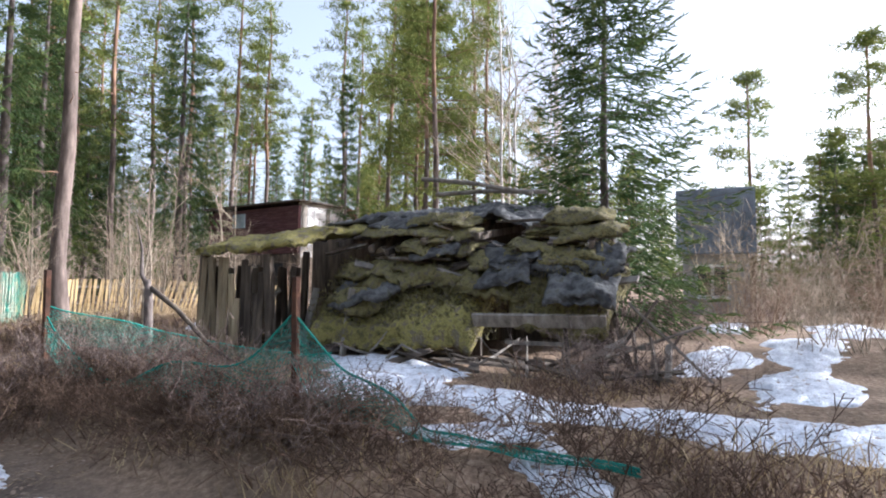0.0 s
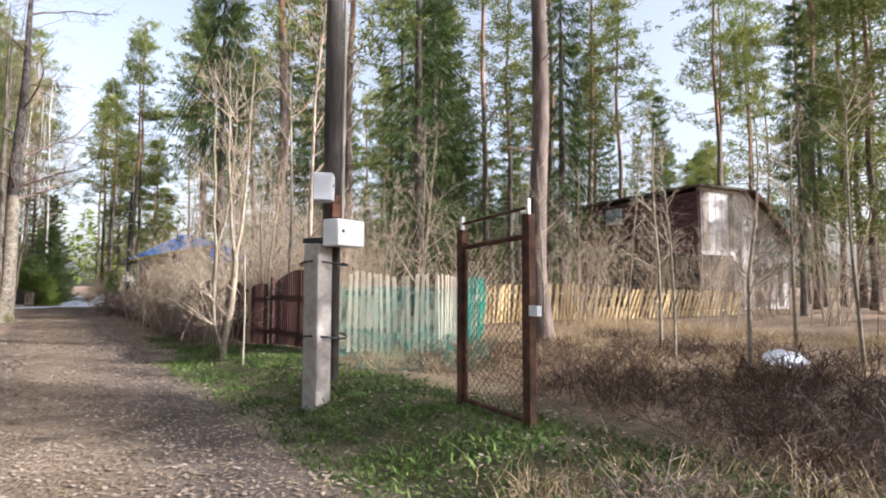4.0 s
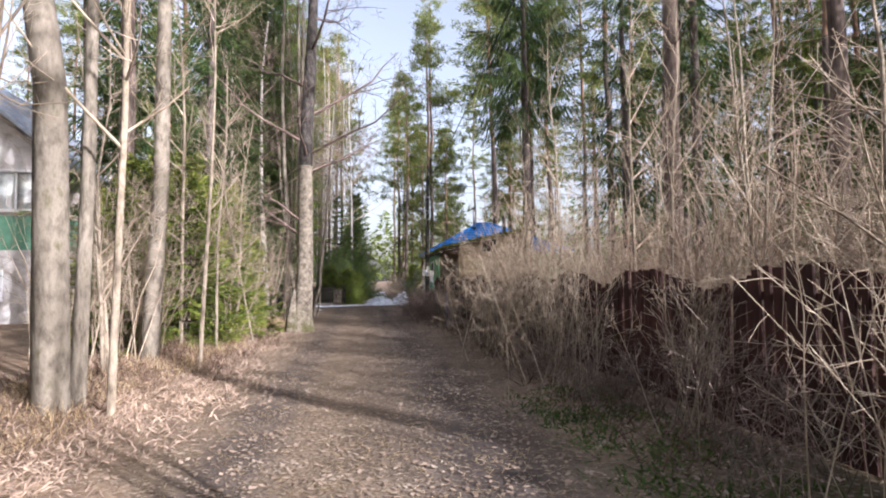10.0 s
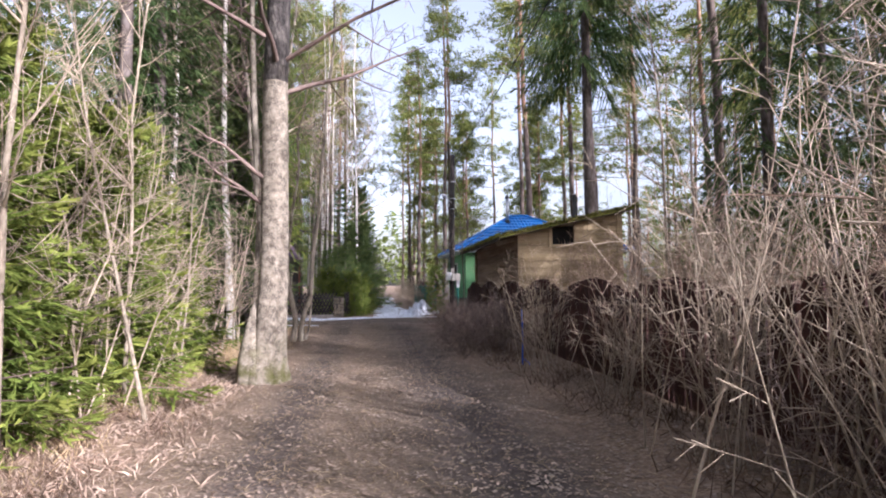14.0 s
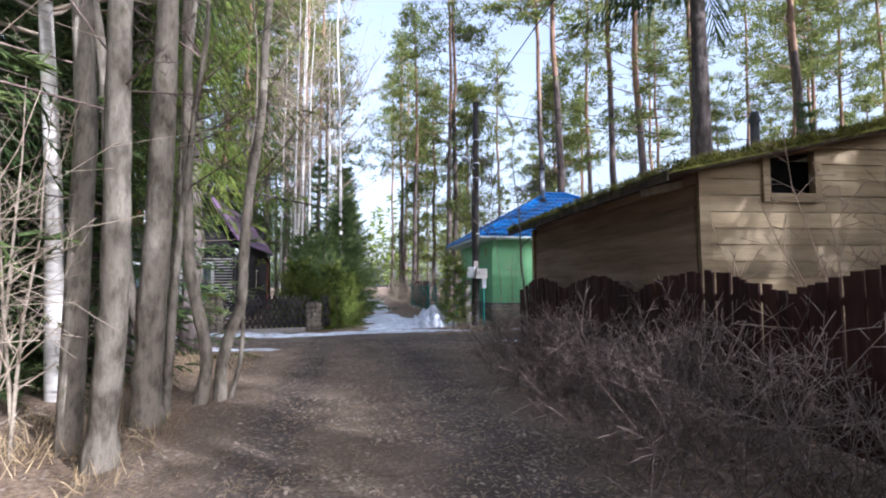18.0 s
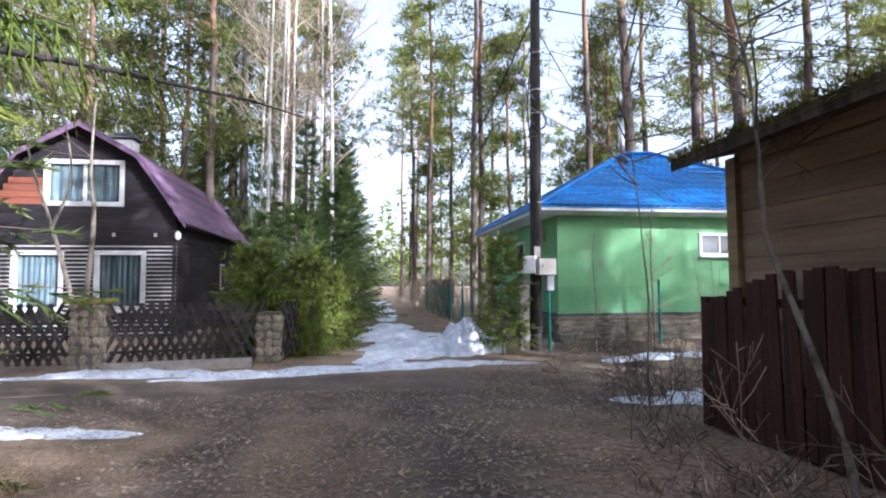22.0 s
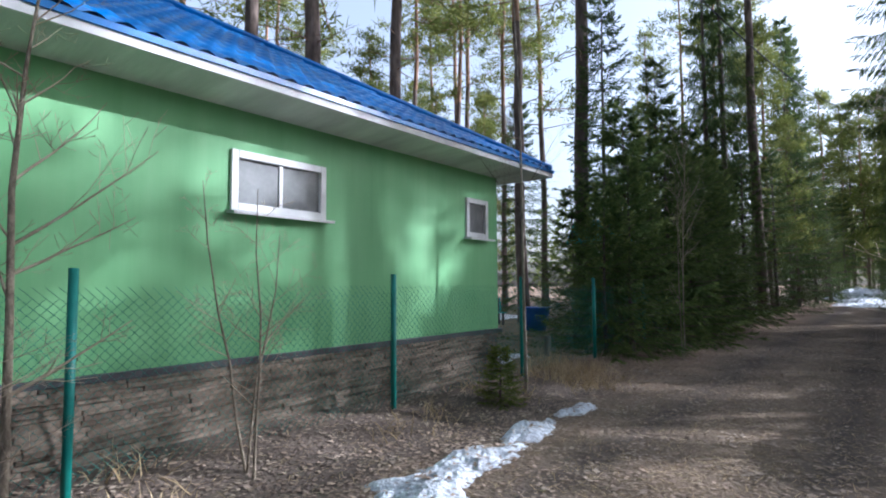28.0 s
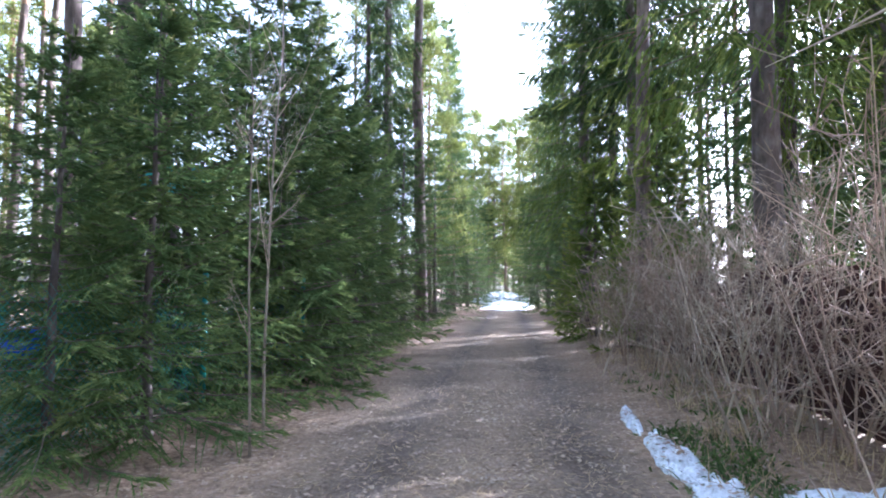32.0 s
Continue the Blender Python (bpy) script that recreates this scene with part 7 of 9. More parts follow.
def ruined_hut():
    """The collapsed hut: rotten upright boards, sagging roof layers under moss, loose planks."""
    h = thing("hut", (0, 0, 0), "collapsed wooden hut with a caved-in roof under thick moss", "hut")
    rng = random.Random(21)
    # north end: upright boards facing the road, the first seven coloured as sunlit, some lost, and a side wall going
    # back
    for k in range(11):
        y = -2.5 - 0.125 * k
        hh = 1.52 - 0.3 * rng.random() * (k > 4) - 0.5 * (k in (6, 9))
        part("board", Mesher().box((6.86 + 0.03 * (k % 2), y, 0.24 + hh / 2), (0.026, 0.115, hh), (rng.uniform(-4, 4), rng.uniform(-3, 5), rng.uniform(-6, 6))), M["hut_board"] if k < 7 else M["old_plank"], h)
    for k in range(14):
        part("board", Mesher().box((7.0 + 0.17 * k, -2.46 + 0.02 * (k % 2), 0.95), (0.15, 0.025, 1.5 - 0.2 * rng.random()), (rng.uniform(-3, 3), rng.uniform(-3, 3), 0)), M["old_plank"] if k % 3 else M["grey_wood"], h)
    for x, y, hh, tx, ty in ((6.95, -2.42, 1.75, 0, 2), (6.9, -3.9, 1.6, 0, -5), (8.3, -4.05, 1.1, 14, 6), (7.9, -6.9, 1.3, 0, 0), (7.5, -8.7, 1.3, 5, 0), (9.5, -2.4, 1.8, 0, 3)):
        part("post", Mesher().box((x, y, 0.2 + hh / 2), (0.11, 0.11, hh), (tx, ty, 10)), M["old_plank"], h)
    part("loose_plank", Mesher().box((7.75, -3.95, 0.72), (0.03, 0.12, 1.15), (9, 10, 8)), M["grey_wood"], h, "grey weathered plank")
    # dark hollow behind
    part("back_wall", Mesher().box((9.9, -5.4, 1.3), (0.1, 6.2, 2.4)), M["old_plank"], h)
    part("inner_floor", Mesher().box((8.7, -5.4, 0.25), (2.5, 6.2, 0.06)), M["old_plank"], h)

    def sheet(name, x0, x1, y0, y1, zf, mat, nx, ny, lump, seed, th=0.1, ragged=0.3):
        top, bot = [], []
        for j in range(ny + 1):
            for i in range(nx + 1):
                u, w = i / nx, j / ny
                x = x0 + (x1 - x0) * u
                y = y0 + (y1 - y0) * w
                e = ragged * noise.noise((x * 1.7 + seed, y * 1.7, 4)) if i in (0, nx) else 0
                f = ragged * noise.noise((x * 1.7, y * 1.7 + seed, 8)) if j in (0, ny) else 0
                rim = min(i, nx - i, 2) / 2 * min(j, ny - j, 2) / 2
                z = zf(u, w) + lump * (noise.noise((x * 1.4, y * 1.4, seed)) + 0.7 * noise.noise((x * 4, y * 4, seed)) + 0.45 * noise.noise((x * 10, y * 10, seed)))
                top.append((x + e, y + f, z - th * 0.5 * (1 - rim)))
                bot.append((x + e, y + f, z - th))
        n = nx + 1
        m = len(top)
        fs = []
        for j in range(ny):
            for i in range(nx):
                a = j * n + i
                fs.append((a, a + 1, a + n + 1, a + n))
                fs.append((m + a, m + a + n, m + a + n + 1, m + a + 1))
        for i in range(nx):
            fs += [(i, m + i, m + i + 1, i + 1), (ny * n + i, ny * n + i + 1, m + ny * n + i + 1, m + ny * n + i)]
        for j in range(ny):
            fs += [(j * n, (j + 1) * n, m + (j + 1) * n, m + j * n), (j * n + nx, m + j * n + nx, m + (j + 1) * n + nx, (j + 1) * n + nx)]
        return part(name, arrays_mesh(name, np.array(top + bot), np.array(fs), M[mat], True), None, h)

    # upper roof, sagging, and the slipped mossy slope: overlapping ragged slabs
    sheet("upper_roof", 8.5, 11.4, -8.5, -3.4, lambda u, w: 2.42 + 0.5 * u + 0.08 * math.sin(w * 2.6) - 0.75 * max(0.0, (0.3 - w) / 0.3) ** 1.4 - 0.25 * max(0.0, (w - 0.85) / 0.15), "roof_felt", 40, 70, 0.13, 3, 0.07, 0.5)
    sheet("end_roof", 6.68, 9.2, -4.5, -2.4, lambda u, w: 1.92 + 0.5 * u + 0.12 * (1 - w), "sunlit_moss", 34, 40, 0.09, 11, 0.13, 0.22)
    sheet("moss_slope", 7.2, 8.7, -7.1, -4.4, lambda u, w: 0.72 + 1.02 * u ** 0.75 - 0.12 * (1 - w) + 0.05 * math.sin(w * 7), "sunlit_moss", 40, 80, 0.15, 17, 0.22, 0.3)
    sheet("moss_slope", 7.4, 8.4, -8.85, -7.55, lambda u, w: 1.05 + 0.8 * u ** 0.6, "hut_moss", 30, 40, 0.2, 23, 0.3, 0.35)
    slabs = random.Random(8)
    for k in range(26):
        row = k % 4
        y = slabs.uniform(-8.5, -4.6)
        zz = 1.72 + 0.22 * row + slabs.uniform(-0.06, 0.06)
        if -5.6 < y < -4.3 and row < 3 or row < 2 and -7.0 < y < -6.4:
            y -= 0.9
        w, d = slabs.uniform(0.5, 1.3), slabs.uniform(0.35, 0.8)
        x = 8.0 + 0.16 * row + slabs.uniform(-0.12, 0.12)
        a = slabs.uniform(-0.12, 0.12)
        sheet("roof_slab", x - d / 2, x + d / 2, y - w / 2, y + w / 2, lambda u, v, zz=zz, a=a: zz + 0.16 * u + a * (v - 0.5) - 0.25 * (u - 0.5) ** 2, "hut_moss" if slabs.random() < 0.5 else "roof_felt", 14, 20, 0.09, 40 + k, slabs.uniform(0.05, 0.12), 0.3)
    for k in range(14):
        u, y = slabs.uniform(0.05, 0.85), slabs.uniform(-8.7, -4.6)
        x = 7.3 + 0.95 * u
        zz = 0.74 + 0.95 * u ** 0.8 if y > -7.3 else 1.08 + 0.8 * u ** 0.6
        w, d, a = slabs.uniform(0.5, 1.2), slabs.uniform(0.3, 0.55), slabs.uniform(-0.1, 0.1)
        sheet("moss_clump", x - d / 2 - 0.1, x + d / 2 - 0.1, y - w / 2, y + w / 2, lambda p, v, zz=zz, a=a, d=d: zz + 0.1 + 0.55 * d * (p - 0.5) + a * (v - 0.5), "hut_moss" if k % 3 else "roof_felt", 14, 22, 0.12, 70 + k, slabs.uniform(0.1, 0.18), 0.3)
    for k in range(9):
        y = -8.4 + k * 0.5
        part("rafter", Mesher().box((8.75, y, 2.2), (1.9, 0.07, 0.1), (slabs.uniform(-6, 6), -16 + slabs.uniform(-8, 8), slabs.uniform(-12, 12))), M["old_plank"], h)
    for k in range(34):
        y, row = slabs.uniform(-8.8, -4.3), slabs.random()
        part("broken_board", Mesher().box((7.75 + 0.6 * row, y, 1.25 + 1.1 * row), (slabs.uniform(0.05, 0.12), slabs.uniform(0.4, 1.2), 0.03), (slabs.uniform(-22, 22), slabs.uniform(-50, 30), slabs.uniform(-30, 30))), M["old_plank"] if k % 4 else M["grey_wood"], h)
    rng2 = np.random.default_rng(4)
    n = 9000
    px, py = rng2.uniform(7.3, 8.3, n), rng2.uniform(-8.8, -4.3, n)
    keep = rng2.uniform(0, 1, n) < 0.8
    pz = np.where(py > -7.4, 0.72 + 0.95 * (px - 7.3) ** 0.8, 1.08 + 0.8 * (px - 7.3) ** 0.6) + rng2.normal(0, 0.1, n)
    v, f = needles(np.stack([px, py, pz], 1)[keep], unit(rng2.normal(0, 0.5, (keep.sum(), 3)) + np.array([-0.5, 0, 0.5])), rng2.uniform(0.04, 0.12, keep.sum()), rng2.uniform(0.015, 0.04, keep.sum()), rng2)
    part("moss_cover", arrays_mesh("moss_cover", v, f, M["hut_moss"]), None, h)
    # fallen grey planks and poles
    for c, s, r in (((7.3, -7.95, 0.92), (0.18, 1.7, 0.05), (-2, 60, 2)), ((7.8, -7.6, 1.30), (0.16, 1.5, 0.04), (0, 20, -3)), ((8.2, -8.6, 1.58), (0.3, 0.7, 0.03), (0, 34, 10)), ((7.5, -8.4, 0.62), (0.14, 1.8, 0.05), (0, 5, 6)),
                    ((7.2, -3.1, 0.75), (0.06, 0.06, 1.5), (38, 30, 0)), ((7.35, -5.0, 0.7), (0.1, 0.05, 1.2), (0, 12, 0))):
        part("loose_plank", Mesher().box(c, s, r), M["grey_wood"], h, "grey weathered plank")
    part("loose_plank", Mesher().box((9.25, -4.5, 1.93), (0.04, 0.4, 0.24), (4, 12, 0)), M["pale_wood"], h, "bare pale board showing through the roof")
    part("loose_plank", Mesher().box((9.0, -6.42, 1.9), (0.04, 0.34, 0.2), (-5, 20, 0)), M["pale_wood"], h)
    part("loose_plank", Mesher().box((8.3, -6.85, 1.52), (0.04, 0.2, 0.12), (-5, 20, 0)), M["pale_wood"], h)
    for a, b in (((9.5, -5.1, 3.32), (9.6, -7.2, 2.93)), ((9.9, -5.2, 3.08), (9.8, -7.4, 2.98))):
        part("roof_pole", Mesher().tube([a, ((a[0] + b[0]) / 2, (a[1] + b[1]) / 2, (a[2] + b[2]) / 2 + 0.04), b], 0.04, 8), M["grey_wood"], h)
    # broken boards and sticks heaped at the south end
    for k in range(16):
        x, y, ln = rng.uniform(6.9, 8.2), rng.uniform(-9.6, -8.3), rng.uniform(0.7, 1.6)
        part("loose_plank", Mesher().box((x, y, 0.25 + 0.3 * ln), (rng.uniform(0.03, 0.08), 0.025, ln), (rng.uniform(30, 75), rng.uniform(-55, 55), rng.uniform(0, 180))), M["old_plank"] if k % 3 else M["grey_wood"], h)
    for k in range(14):
        x, y = rng.uniform(6.6, 7.6), rng.uniform(-9.0, -4.2)
        a, ln = rng.uniform(0, 6.28), rng.uniform(0.6, 1.5)
        z0 = ground_z(x, y)
        part("stick", Mesher().tube([(x, y, z0 + 0.03), (x + 0.5 * ln * math.cos(a), y + 0.5 * ln * math.sin(a), z0 + 0.25 * rng.random() + 0.05), (x + ln * math.cos(a), y + ln * math.sin(a), z0 + 0.5 * rng.random() + 0.05)], [0.022, 0.018, 0.008], 6), M["grey_wood"], h)
    for k in range(24):
        x, y = rng.uniform(6.7, 8.0), rng.uniform(-9.5, -3.6)
        part("debris", Mesher().box((x, y, ground_z(x, y) + 0.12), (rng.uniform(0.05, 0.14), rng.uniform(0.5, 1.5), 0.03), (rng.uniform(-14, 14), rng.uniform(-20, 20), rng.uniform(0, 180))), M["old_plank"], h)


ruined_hut()


def fallen_trunk():
    g = ground_z(5.05, -3.68)
    t = thing("fallen_branch", (5.05, -3.68, g), "broken dead stem with a limb bent down to the ground", "branch")
    part("stump", Mesher().tube([(0.0, 0.06, -0.1), (0.02, 0.03, 0.5), (-0.02, 0.0, 1.0), (0.0, 0.05, 1.12)], [0.07, 0.055, 0.05, 0.03], 9), M["spruce_bark"], t, smooth=True)
    part("limb", Mesher().tube([(0, 0.03, 1.04), (0, -0.2, 0.93), (0, -0.47, 0.79), (0, -0.72, 0.62), (0.02, -1.0, 0.4), (0.05, -1.3, 0.24), (0.1, -1.75, 0.06)], [0.034, 0.032, 0.029, 0.026, 0.022, 0.017, 0.01], 8), M["old_plank"], t, smooth=True)
    part("branch", Mesher().tube([(-0.02, 0.0, 1.0), (-0.02, 0.14, 1.2), (0.02, 0.2, 1.5), (0.0, 0.32, 1.9)], [0.03, 0.024, 0.016, 0.005], 7), M["spruce_bark"], t, smooth=True)


fallen_trunk()


def barn():
    """Old two-storey wooden house: a whitewashed end with half a gable, red upper boards, grey wall below."""
    h = thing("barn", (23.86, 10.08, ground_z(23.86, 10.08)), "derelict dark red wooden house with patchy white end wall", "house", rz=-8)
    L = 8.0
    gable = [(0.2, 0), (6.3, 0), (6.3, 3.35), (3.5, 5.4), (0.2, 5.4)]
    part("wall", Mesher().prism(gable, 1, 0.0, 0.2), M["whitewash"], h, "patchy whitewashed end wall")
    rng = random.Random(8)
    for k in range(14):
        x = 0.45 + k * 0.43
        top = 5.3 if x < 3.4 else 5.3 - (x - 3.4) * 0.74
        low = 0.1 if k > 4 else 2.6
        part("plank", Mesher().box((x, -0.012, (low + top) / 2), (rng.uniform(0.32, 0.42), 0.02, top - low - 0.1)), M["whitewash"] if k % 4 else M["grey_wood"], h)
    part("wall", Mesher().box((1.25, -0.02, 1.25), (2.0, 0.03, 2.4)), M["old_plank"], h, "grey unpainted lower boards")
    part("wall", Mesher().box((0.1, L / 2, 1.3), (0.2, L, 2.6)), M["old_plank"], h, "grey lower long wall")
    for k in range(13):
        part("board", Mesher().box((0.08 + 0.01 * (k % 2), L / 2, 2.72 + k * 0.2), (0.2, L, 0.19)), M["barn_board"], h)
    part("wall", Mesher().box((6.2, L / 2, 1.65), (0.2, L - 0.4, 3.3)), M["old_plank"], h)
    part("wall", Mesher().prism(gable, 1, L - 0.2, L), M["old_plank"], h)
    part("roof", Mesher().box((1.6, L / 2 - 0.05, 5.45), (3.7, L + 0.6, 0.09)), M["old_plank"], h)
    part("roof", Mesher().prism([(3.45, 5.5), (6.8, 3.05), (6.73, 2.97), (3.45, 5.38)], 1, -0.4, L + 0.2), M["old_plank"], h)
    part("barge_board", Mesher().prism([(3.4, 5.46), (6.77, 2.99), (6.65, 2.83), (3.3, 5.26)], 1, -0.46, -0.41), M["red_board"], h)
    part("window", Mesher().box((-0.05, 5.0, 4.6), (0.05, 1.1, 0.8)), M["pale_glass"], h, "pale bluish upper window")
    for y in (1.6, 3.6, 6.2):
        part("window", Mesher().box((-0.01, y, 1.6), (0.05, 0.9, 1.0)), M["dark_room"], h)


barn()


def grey_house():
    h = thing("house", (0, 0, 0), "small grey block house with a steep slate-sheet roof", "house")
    part("wall", Mesher().box((22.6, -10.0, 1.2), (2.8, 2.0, 3.0)), M["block_wall"], h)
    roof = part("roof", Mesher().prism([(20.85, 2.45), (21.1, 4.65), (24.1, 4.65), (24.35, 2.45)], 1, -11.2, -8.8), M["slate"], h)
    for k in range(22):
        part("roof_rib", Mesher().box((20.955, -11.1 + k * 0.105, 3.55), (0.03, 0.03, 2.2), (0, 6.5, 0)), M["slate"], roof)
    part("window", Mesher().box((21.18, -9.9, 1.55), (0.06, 0.95, 1.1)), M["white_trim"], h)
    for y in (-10.15, -9.65):
        part("pane", Mesher().box((21.13, y, 1.55), (0.04, 0.4, 0.95)), M["dark_room"], h)
    part("sill", Mesher().box((21.14, -9.9, 0.97), (0.14, 1.05, 0.05)), M["white_trim"], h)


grey_house()


def cottage():
    """The pale green cottage half hidden by trees on the other side."""
    h = thing("house", (0, 0, 0), "pale green and white cottage with a grey roof behind trees", "house")
    X, Y = -12.2, 28.2
    part("wall", Mesher().box((X, Y, 3.05), (7.0, 4.4, 1.1)), M["green_board"], h)
    part("upper_wall", Mesher().box((X, Y + 0.04, 4.5), (6.9, 4.3, 1.8)), M["whitewash"], h)
    part("foundation", Mesher().box((X, Y - 0.02, 1.2), (7.1, 4.5, 2.6)), M["whitewash"], h)
    part("gable", Mesher().prism([(X - 3.45, 5.35), (X + 3.45, 5.35), (X, 8.3)], 1, Y - 2.1, Y + 2.1), M["whitewash"], h)
    for s in (-1, 1):
        part("roof", Mesher().prism([(X, 8.75), (X + s * 4.2, 5.2), (X + s * 4.2, 5.05), (X, 8.6)], 1, Y - 2.9, Y + 2.7), M["slate"], h)
    for x in (X - 1.9, X + 0.2, X + 2.3):
        window("window", h, x - 0.6, x + 0.6, 3.75, 5.1, Y - 2.2, 0.1, 0.08)
    for x in (X - 1.2, X + 1.6):
        window("window", h, x - 0.45, x + 0.45, 0.9, 1.9, Y - 2.3, 0.1, 0.08)

cottage()

# ---- poles, boxes, wires ----
def meter_box(name, label, w, d, h, mat, at, rz, lock=True):
    """A small metal box with a lipped door, at its base point; its front faces -y."""
    b = thing(name, at, label, "meter box", rz=rz)
    part("body", Mesher().box((0, 0, h / 2), (w, d, h)), M[mat], b, bevel=0.008)
    part("door", Mesher().box((0, -d / 2 - 0.006, h / 2), (w * 0.96, 0.012, h * 0.96)), M[mat], b, bevel=0.004)
    if lock:
        part("lock", Mesher().tube([(-w * 0.3, -d / 2 - 0.02, h * 0.55), (-w * 0.3, -d / 2 - 0.004, h * 0.55)], 0.016, 10), M["black"], b)
    return b


def first_pole():
    p = thing("utility_pole", (3.42, 2.28, 0.1), "dark tarred wooden pole strapped to a pale concrete stub", "utility pole")
    part("pole", Mesher().tube([(0, 0, 0.25), (0.0, 0, 3), (0.02, 0.03, 8.2)], [0.10, 0.095, 0.075], 14), M["tarred"], p, smooth=True)
    stub = part("concrete_stub", Mesher().box((-0.2, -0.13, 0.83), (0.22, 0.2, 1.75), (0, 0, 24)), M["concrete"], p, "pale cast concrete stub", bevel=0.012)
    part("stub_cap", Mesher().box((-0.17, -0.11, 1.74), (0.27, 0.25, 0.05), (0, 0, 24)), M["black"], stub)
    for z in (0.72, 1.5):
        part("wire_tie", Mesher().tube([(-0.1 + 0.26 * math.cos(a), -0.06 + 0.2 * math.sin(a), z + 0.02 * math.sin(a * 2)) for a in np.linspace(0, math.tau, 19)], 0.011, 5, False), M["black"], stub)
    part("conduit", Mesher().tube([(0.1, -0.06, 2.0), (0.11, -0.07, 5), (0.12, -0.05, 8.0)], 0.025, 6), M["grey_wood"], p)
    part("bracket", Mesher().box((0.0, -0.11, 2.13), (0.1, 0.06, 0.24)), M["rust"], p)
    meter_box("meter_box", "light grey metal meter box on the dark pole", 0.3, 0.2, 0.29, "box_grey", (3.27, 2.16, 2.27), 62)
    meter_box("meter_box", "white metal meter box with a round lock on the dark pole", 0.42, 0.2, 0.28, "box_white", (3.44, 2.0, 1.78), 22)


def second_pole():
    x, y = 5.0, 39.6
    p = thing("utility_pole", (x, y, 0.1), "black tarred lamp pole with cables beside the green house", "utility pole")
    part("pole", Mesher().tube([(0, 0, 0.3), (0.03, 0, 3), (0.1, 0.05, 7.55)], [0.125, 0.118, 0.10], 16), M["tarred"], p, smooth=True)
    part("pole_butt", Mesher().tube([(-0.02, 0, -0.2), (0, 0, 0.31)], [0.12, 0.11], 12), M["tarred"], p)
    stub = part("concrete_stub", Mesher().box((-0.25, 0.05, 0.62), (0.2, 0.19, 1.7)), M["concrete"], p, "pale concrete support post", bevel=0.012)
    for z in (0.42, 1.32):
        part("wire_tie", Mesher().tube([(-0.12 + 0.27 * math.cos(a), 0.02 + 0.18 * math.sin(a), z) for a in np.linspace(0, math.tau, 19)], 0.012, 5, False), M["black"], stub)
    for z in (3.0, 4.9, 5.4, 6.2):
        part("steel_band", Mesher().tube([(0.03 + z * 0.01, 0, z), (0.03 + z * 0.01, 0, z + 0.03)], 0.122, 14, False), M["steel"], p)
    arm = part("lamp_arm", Mesher().tube([(0.0, -0.1, 5.2), (-0.18, -0.2, 5.36), (-0.3, -0.3, 5.42)], 0.018, 6), M["steel"], p)
    part("lamp_head", Mesher().tube([(-0.26, -0.26, 5.42), (-0.34, -0.34, 5.46), (-0.46, -0.44, 5.5), (-0.52, -0.5, 5.5)], [0.05, 0.085, 0.08, 0.03], 10), M["steel"], arm, "grey street lamp head")
    part("cable_coil", Mesher().tube([(0.1 + 0.16 * math.cos(a) * (1 if a < 9 else 0.8), -0.12 + 0.02 * math.sin(3 * a), 4.75 + 0.2 * math.sin(a)) for a in np.linspace(0, 14, 40)], 0.012, 5), M["black"], p)
    part("cable", Mesher().tube([(-0.1, -0.09, 1.9), (-0.12, -0.1, 3.2), (-0.1, -0.12, 4.3), (-0.16, -0.1, 5.0), (0.0, -0.1, 6.6)], 0.016, 5), M["black"], p)
    part("insulator", Mesher().tube([(-0.14, -0.06, 5.05), (-0.14, -0.06, 5.4)], 0.035, 8), M["box_white"], p)
    part("plate", Mesher().box((0.0, -0.14, 1.98), (0.13, 0.03, 0.22)), M["concrete"], p)
    meter_box("meter_box", "small white meter box on the lamp pole", 0.24, 0.18, 0.36, "box_white", (4.84, 39.44, 1.63), -30)
    meter_box("meter_box", "cream metal meter box on the lamp pole", 0.4, 0.18, 0.33, "box_cream", (5.14, 39.36, 1.6), 10)
    meter_box("meter_box", "small grey meter box low on the lamp pole", 0.16, 0.14, 0.32, "box_grey", (5.24, 39.46, 1.28), 10, False)
    # overhead cables
    for a, b, sag, r in (((5.1, 39.62, 7.3), (5.6, 75, 7.4), 1.6, 0.018), ((5.1, 39.62, 6.7), (5.6, 75, 6.8), 1.8, 0.012), ((5.1, 39.62, 7.35), (30, 37.0, 7.4), 1.0, 0.014), ((3.44, 2.3, 8.0), (5.1, 39.6, 7.45), 1.0, 0.014)):
        pts = [Vector(a).lerp(Vector(b), t) - Vector((0, 0, sag * 4 * t * (1 - t))) for t in np.linspace(0, 1, 25)]
        c = thing("overhead_cable", a, "black overhead cable strung between poles", "cable")
        part("cable", Mesher().tube([q - Vector(a) for q in pts], r, 5), M["black"], c)
    q = thing("utility_pole", (5.6, 75, 0), "dark far pole carrying the cables", "utility pole")
    part("pole", Mesher().tube([(0, 0, 0), (0, 0, 7.6)], [0.12, 0.09], 8), M["tarred"], q)


first_pole()
second_pole()


# ---- fences and gates ----
def picket_data(w, d, h, mat, pointed=0.06):
    return Mesher().prism([(-w / 2, 0), (w / 2, 0), (w / 2, h - pointed), (0, h), (-w / 2, h - pointed)] if pointed else [(-w / 2, 0), (w / 2, 0), (w / 2, h), (-w / 2, h)], 1, -d / 2, d / 2).data("picket", M[mat])


